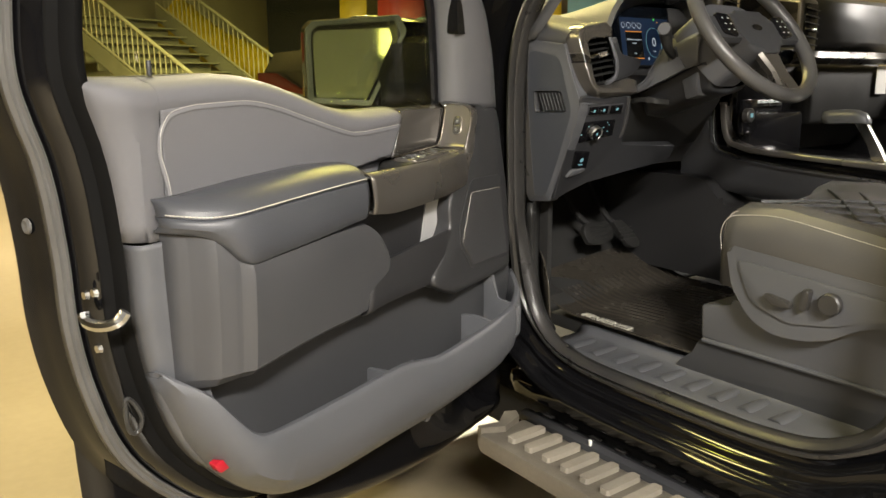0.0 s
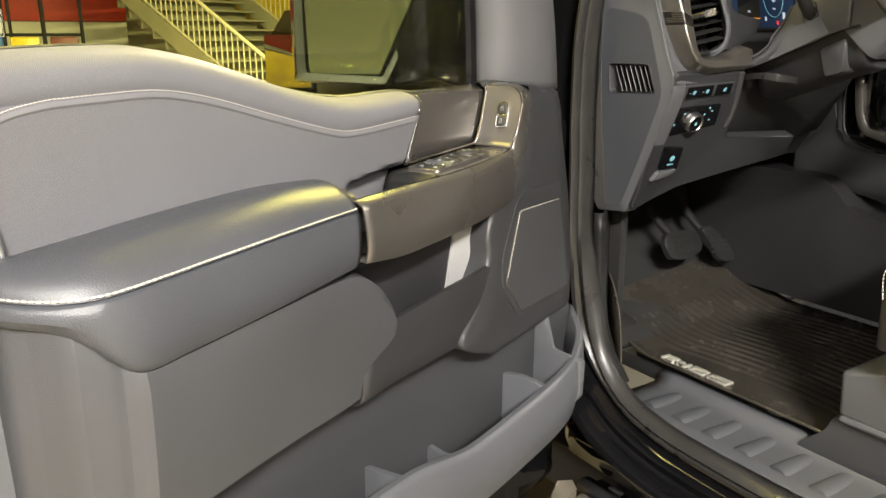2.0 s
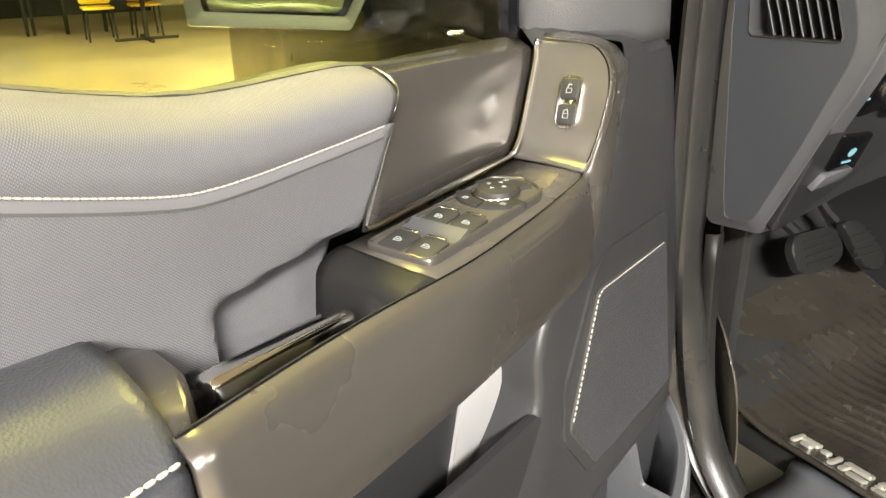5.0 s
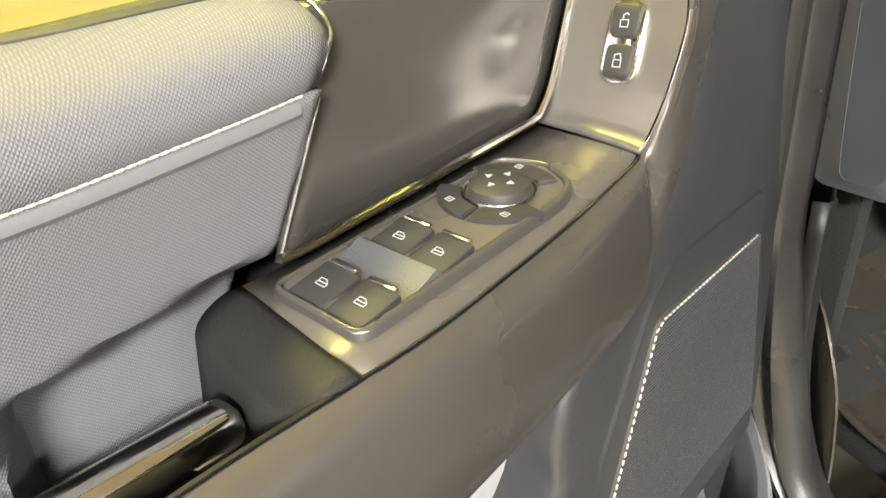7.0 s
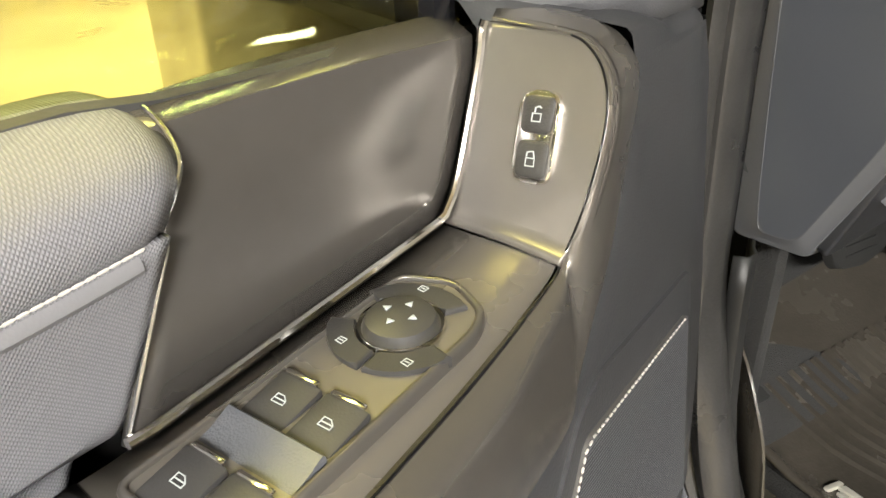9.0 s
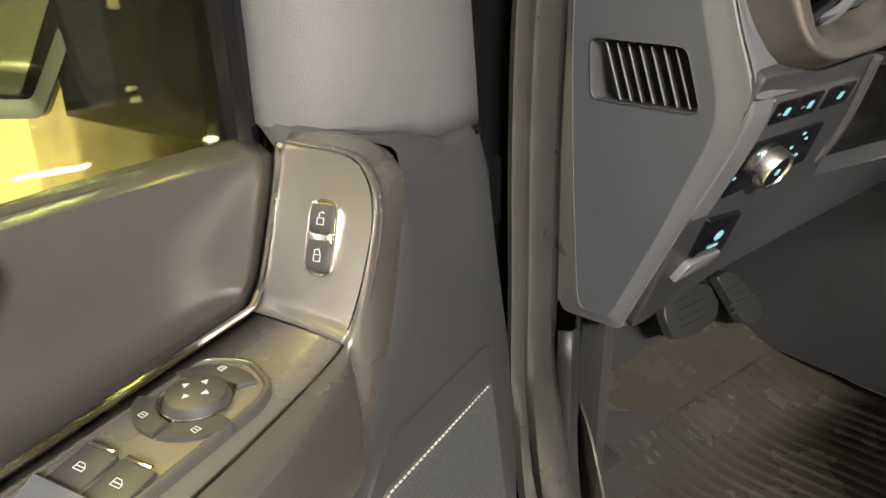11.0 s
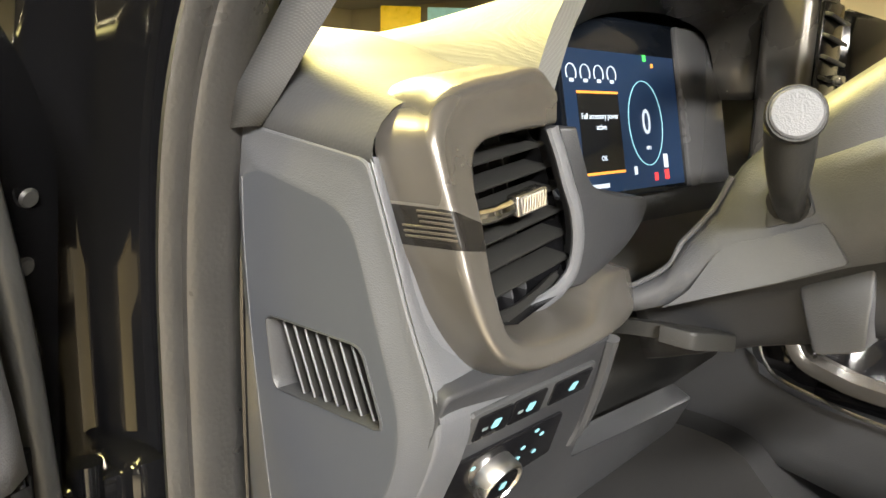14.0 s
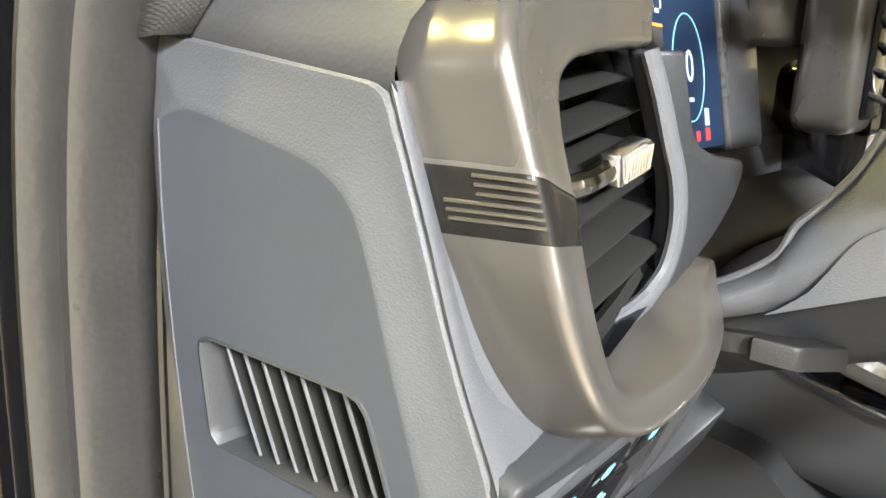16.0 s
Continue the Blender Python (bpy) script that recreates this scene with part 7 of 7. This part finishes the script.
part("satin_strip", tube(smooth_path([Vector((2.10, 1.44, 1.36)), Vector((2.098, 1.435, 1.26)), Vector((2.097, 1.42, 1.21)), Vector((2.096, 1.37, 1.188)), Vector((2.096, 1.2, 1.165)), Vector((2.096, 0.6, 1.13))], 6), 0.0028, 6, (1, 0, 0)), M_STEEL, con, "thin bright strip")
part("console_rim", sweep(smooth_path([Vector((2.13, 1.42, 1.34)), Vector((2.13, 1.40, 1.24)), Vector((2.13, 1.35, 1.205)), Vector((2.13, 1.2, 1.19)), Vector((2.13, 0.5, 1.16))], 6), [(-0.03, -0.02), (-0.03, 0.004), (-0.02, 0.012), (0.02, 0.012), (0.03, 0.0)], (0, -0.2, 1)), M_GLOSS, con, "satin dark console rim", 0.004)
part("top_deck", box(0.32, 0.95, 0.04, (2.3, 0.9, 1.165), 0.01), M_PIANO, con)
part("front_bin", box(0.3, 0.12, 0.14, (2.3, 1.40, 1.24), 0.02), M_PIANO, con)
part("drive_panel", box(0.07, 0.02, 0.1, (2.12, 1.335, 1.30), 0.006), M_PIANO, con, "gloss black drive mode panel")
part("drive_knob", lathe([(0.021, 0.0), (0.021, 0.016), (0.018, 0.019), (0.0001, 0.019)], 24, frame_of((2.09, 1.322, 1.305), (1, 0, 0), (0, 0, 1))), M_BUTTON, con, "black drive mode knob")
part("icon", box(0.012, 0.001, 0.012, (2.09, 1.3025, 1.305), 0.0), M_ICON_BLUE, con)
sh = part("shifter", loft([[Vector((2.24 + a * k, y + b * k, z)) for a, b in ((-0.014, -0.016), (0.0, -0.02), (0.014, -0.016), (0.014, 0.016), (0.0, 0.02), (-0.014, 0.016))] for y, z, k in ((0.99, 1.175, 1.1), (1.015, 1.225, 0.9), (1.045, 1.27, 0.9), (1.06, 1.295, 1.0))], True, True), M_CHROME, con, "bright shifter stem")
part("grip", loft([[Vector((2.24 + a * k, y + 0.3 * b * k, z + b * k)) for a, b in ((-0.02, -0.016), (0.0, -0.02), (0.02, -0.016), (0.024, 0.004), (0.014, 0.018), (0.0, 0.021), (-0.014, 0.018), (-0.024, 0.004))] for y, z, k in ((1.166, 1.296, 0.6), (1.16, 1.298, 0.9), (1.14, 1.3, 1.0), (1.1, 1.303, 1.0), (1.065, 1.304, 0.95), (1.045, 1.3, 0.8), (1.036, 1.295, 0.5))], True, True), M_LEATHER, sh, "black shifter grip", 0.0, 60)

# ---------------------------------------------------------------- driver's seat
seat = thing("driver_seat", Matrix(), "dark leather driver's seat with quilted cushion and power switches", "seat")
CX0, CX1 = 1.51, 2.03
SEAT_TOP = ((0.985, 1.05, 0.03), (0.995, 1.085, 0.012), (0.985, 1.118, 0.004), (0.955, 1.137, 0.0), (0.85, 1.143, 0.0), (0.7, 1.122, 0.0), (0.45, 1.085, 0.0), (0.2, 1.06, 0.0))
rings = []
for y, top, in_ in SEAT_TOP:
    r = []
    for t, dz in ((0.006, -0.2), (0.0, -0.05), (0.012, -0.018), (0.04, 0.0), (0.1, 0.006), (0.16, 0.0), (0.2, -0.01), (0.26, -0.014), (0.5, -0.016), (0.74, -0.014), (0.8, -0.01), (0.84, 0.0), (0.9, 0.006), (0.96, 0.0), (0.988, -0.018), (1.0, -0.05), (1.0, -0.2)):
        r.append(Vector((CX0 + in_ + (CX1 - CX0 - 2 * in_) * t, y + 0.05 * t * t * max(0.0, (y - 0.6) / 0.4), max(top + dz + 0.012 * t, 0.955))))
    rings.append(r)
cushion = part("cushion", loft(rings), M_SEAT, seat, "black leather cushion with raised bolsters", 0.006)
for off in (0.0, 0.012):
    part("piping_stitches", stitches(smooth_path([Vector((1.513 + off, 0.99, 1.04)), Vector((1.513 + off, 0.993, 1.08)), Vector((1.514 + off, 0.975, 1.112 + off * 0.6)), Vector((1.517 + off, 0.93, 1.1225 + off * 0.8)), Vector((1.517 + off, 0.85, 1.1265 + off * 0.8)), Vector((1.517 + off, 0.7, 1.1055 + off * 0.8)), Vector((1.517 + off, 0.45, 1.0685 + off * 0.8))], 8), 0.0062, 0.005, 0.0011), M_STITCH, cushion)
bm = bmesh.new()
for k in range(9):
    for s in (-1, 1):
        y0 = 0.86 - k * 0.075
        sweep([Vector((1.625 + f * 0.3, y0 + s * (f - 0.5) * 0.22, at([(0.2, 1.05), (0.45, 1.0745), (0.7, 1.1115), (0.85, 1.1325), (1.1, 1.13)], y0 + s * (f - 0.5) * 0.22) + 0.0055)) for f in spread(0, 1, 8)], [(0.004, -0.004), (0.002, 0.0015), (-0.002, 0.0015), (-0.004, -0.004)], bm=bm)
tagged(part("quilting", bm, M_TRIM_DARK, cushion, "diamond quilting seams"), "", "", "", "stuff")
SH = rounded([(0.977, 1.052), (0.3, 1.0), (0.3, 0.955), (0.6, 0.948), (0.662, 0.935), (0.728, 0.892), (0.78, 0.876), (0.85, 0.872), (0.906, 0.894), (0.955, 0.955)], 0.02, 4)
shield = part("side_shield", prism(SH, 0.06, 0.0, lambda a, b, h: Vector((1.51 + h, a, b)), 0.012, 4), M_TRIM, seat, "grey plastic seat side shield")
SHI = rounded([(0.945, 1.023), (0.33, 0.978), (0.33, 0.962), (0.61, 0.962), (0.66, 0.948), (0.721, 0.924), (0.815, 0.907), (0.905, 0.934)], 0.016, 4)
part("inset", prism(SHI, 0.01, -0.003, lambda a, b, h: Vector((1.508 + h, a, b)), 0.003, 2), M_TRIM, shield)
part("slide_switch", prism(rounded([(0.866, 0.966), (0.812, 0.957), (0.803, 0.946), (0.845, 0.943)], 0.006), 0.0, -0.018, lambda a, b, h: Vector((1.506 + h, a, b)), 0.004, 3), M_BUTTON, shield, "horizontal seat switch")
part("recline_switch", prism(rounded([(0.782, 0.992), (0.766, 0.992), (0.77, 0.949), (0.786, 0.945)], 0.006), 0.0, -0.018, lambda a, b, h: Vector((1.506 + h, a, b)), 0.004, 3), M_BUTTON, shield, "upright seat switch")
part("lumbar_switch", lathe([(0.023, 0.0), (0.023, 0.012), (0.02, 0.015), (0.0001, 0.014)], 24, frame_of((1.499, 0.724, 0.973), (0, -1, 0), (0, 0, 1))), M_BUTTON, shield, "round lumbar switch")
part("riser", prism(rounded([(1.058, 0.886), (1.052, 0.802), (0.2, 0.79), (0.2, 0.96), (0.93, 0.95), (0.965, 0.905)], 0.012, 3), 0.3, 0.0, lambda a, b, h: Vector((1.548 + h, a, b)), 0.01, 3), M_TRIM, seat, "dark grey seat riser cover")
part("riser_strip", tube([Vector((1.549, 1.045, 0.8)), Vector((1.548, 0.7, 0.802)), Vector((1.548, 0.3, 0.796))], 0.006, 8), M_TRIM, seat)
part("skirt", prism(rounded([(1.06, 0.8), (1.075, 0.76), (1.125, 0.715), (1.125, 0.70), (0.2, 0.69), (0.2, 0.8)], 0.015, 3), 0.3, 0.0, lambda a, b, h: Vector((1.556 + h, a, b)), 0.015, 3), M_TRIM_DARK, seat, "black plastic skirt under the seat")
part("backrest", loft([[Vector((x, y + 0.05 * abs((x - 1.77) / 0.26) ** 2, z)) for x in spread(1.51, 2.03, 11)] for y, z in ((0.30, 1.1), (0.22, 1.3), (0.1, 1.6), (0.05, 1.75))]), M_SEAT, seat, "black leather backrest", 0.1)

# ---------------------------------------------------------------- seen through the windows


def polar(az, r, z):
    """A place by its bearing from the camera's start, degrees to the right of the truck's forward line."""
    return Vector((r * math.sin(radians(az)), r * math.cos(radians(az)), z))


stair = thing("staircase", Matrix(), "grey-green steel staircase with cream rails", "staircase")
ST0, ST1 = Vector((4.71, 11.93, 0.0)), Vector((2.7, 15.88, 2.8))
run = ST1 - ST0
flat = Vector((run.x, run.y, 0)).normalized()
side = Vector((flat.y, -flat.x, 0))
WID = 2.75
for s in (0.0, WID):
    a, b = ST0 + side * s, ST1 + side * s
    n = Vector((0, 0, 0.16))
    bm = loft([[p - n + side * d, p + n + side * d, p + n + side * (d + 0.05), p - n + side * (d + 0.05)] for p, d in ((a, -0.025), (b, -0.025))], True, True)
    part("stringer", bm, M_STAIR, stair)
for k in range(16):
    c = ST0 + run * ((k + 0.5) / 16) + side * (WID / 2)
    m = frame_of(c, flat, side)
    bm = box(0.3, WID, 0.035, (0, 0, 0.1), 0.006)
    bmesh.ops.transform(bm, matrix=m, verts=bm.verts)
    part("tread", bm, M_STAIR, stair)
    bm = box(0.02, WID, 0.16, (0.14, 0, 0.18), 0.004)
    bmesh.ops.transform(bm, matrix=m, verts=bm.verts)
    part("riser", bm, M_STAIR, stair)
for s in (0.0, WID):
    for h in (0.95, 0.2):
        part("rail", tube([ST0 + side * s + Vector((0, 0, h)), ST1 + side * s + Vector((0, 0, h))], 0.03 if h > 0.9 else 0.016, 8), M_RAIL, stair)
    for k in range(38):
        p = ST0 + run * (k / 37) + side * s
        part("baluster", tube([p + Vector((0, 0, 0.15)), p + Vector((0, 0, 0.95))], 0.011, 6, (1, 0, 0)), M_RAIL, stair)

slide = thing("play_slide", Matrix(), "yellow moulded plastic spiral slide", "slide")
sp = smooth_path([polar(17.5, 18.9, 2.9), polar(20.3, 18.8, 2.15), polar(22.5, 18.6, 1.82), polar(25, 18.5, 1.6), polar(27.5, 18.5, 1.3)], 8)
part("tube", tube(sp, 0.42, 16), M_YELLOW, slide)
bm = bmesh.new()
for k in range(2, len(sp) - 2, 3):
    d = (sp[k + 1] - sp[k]).normalized()
    tube([sp[k] - d * 0.03, sp[k] + d * 0.03], 0.45, 16, bm=bm)
part("collars", bm, M_YELLOW, slide)
for az, z, mat, r in ((24.2, 1.15, M_REDP, 0.54), (27.0, 1.08, M_GREENP, 0.4)):
    ball = thing("play_dome", Matrix.Translation(polar(az, 18.0, 0)), "round moulded plastic play dome", "play dome")
    part("dome", lathe([(r * 1.05, 0.0), (r * 1.05, z - r)] + [(r * math.cos(a), z - r + r * math.sin(a)) for a in spread(0, 1.5, 8)] + [(0.0001, z)], 20), mat, ball)

# red cabinets, frames and bins further left
rack = thing("red_cabinet", Matrix.Translation(polar(4.8, 18.2, 0)), "red painted cabinet with white lower boards", "cabinet")
part("body", box(4.4, 0.6, 1.5, (0, 0, 2.5), 0.02), M_REDP, rack)
part("board", box(4.4, 0.5, 0.6, (0, 0.0, 1.44), 0.02), M_WHITE, rack)
part("base", box(4.4, 0.5, 1.14, (0, 0.1, 0.57), 0.02), M_DARKM, rack)
for az, mat, nm in ((4.2, M_BLUEP, "blue"), (6.0, M_YELLOW, "yellow"), (8.2, M_MAROON, "maroon")):
    bn = thing("climbing_frame", Matrix.Translation(polar(az, 14.8, 0)), nm + " moulded plastic climbing frame with dark posts", "climbing frame")
    part("panel", box(0.42, 0.06, 0.9, (0, 0, 1.0), 0.03), mat, bn)
    part("frame", box(0.05, 0.08, 2.4, (0.28, 0, 1.2), 0.01), M_DARKM, bn)
    part("frame", box(0.05, 0.08, 2.4, (-0.28, 0, 1.2), 0.01), M_DARKM, bn)
    part("crossbar", box(0.6, 0.05, 0.05, (0, 0, 1.48), 0.01), M_DARKM, bn)
tbl = thing("round_table", Matrix.Translation((2.75, 13.2, 0)), "round orange-topped table on a dark pedestal", "table")
part("tabletop", lathe([(0.0001, 0.74), (0.62, 0.74), (0.64, 0.755), (0.62, 0.77), (0.0001, 0.77)], 32), M_ORANGE, tbl)
part("pedestal", lathe([(0.035, 0.0), (0.035, 0.74)], 10), M_DARKM, tbl)
for k in range(4):
    part("foot", box(0.5, 0.05, 0.04, (0.2 * math.cos(k * math.pi / 2), 0.2 * math.sin(k * math.pi / 2), 0.02), 0.01, rot=Euler((0, 0, k * math.pi / 2)).to_matrix()), M_DARKM, tbl)
for az, r in ((9.0, 13.9), (11.6, 14.2)):
    ch = thing("plastic_chair", Matrix.Translation(polar(az, r, 0)), "bright yellow moulded plastic chair at the table", "chair", "chairs at the table")
    part("backrest", prism(rounded([(-0.22, 0.5), (0.22, 0.5), (0.2, 1.25), (-0.2, 1.25)], 0.06, 4), -0.02, 0.02, lambda a, b, h: Vector((a, h - 0.1 * (b - 0.5), b)), 0.01), M_YELLOW, ch)
    part("seat", box(0.42, 0.42, 0.04, (0, -0.2, 0.46), 0.015), M_YELLOW, ch)
    for sx in (-1, 1):
        for sy in (-0.4, 0.0):
            part("leg", tube([Vector((sx * 0.19, sy, 0)), Vector((sx * 0.17, sy, 0.45))], 0.016, 8), M_DARKM, ch)
for az, w, mat, z0, z1, nm in ((27.2, 2.0, M_DARKM, 0.0, 3.7, "dark storage wall"), (30.0, 0.6, M_YELLOW, 1.2, 3.75, "yellow painted column"), (33.8, 1.3, M_REDP, 1.9, 3.4, "red board")):
    bd = thing("wall_panel", Matrix.Translation(polar(az, 18.0, 0)) @ pose(0, 0, 0, 0, 0, -az), nm + " against the far wall", "wall panel")
    part("panel", box(w, 0.3, z1 - z0, (0, 0, (z0 + z1) / 2), 0.02), mat, bd)
    if z0 > 0:
        part("post", box(w * 0.3, 0.2, z0, (0, 0.04, z0 / 2), 0.02), M_DARKM, bd)
for az, w, mat in ((43.4, 0.9, M_YELLOW), (47.5, 1.6, M_LBLUE)):
    bd = thing("wall_board", Matrix.Translation(polar(az, 19.5, 0)) @ pose(0, 0, 0, 0, 0, -az), "coloured board standing by the wall", "wall board")
    part("panel", box(w, 0.1, 3.4, (0, 0, 1.7), 0.02), mat, bd)
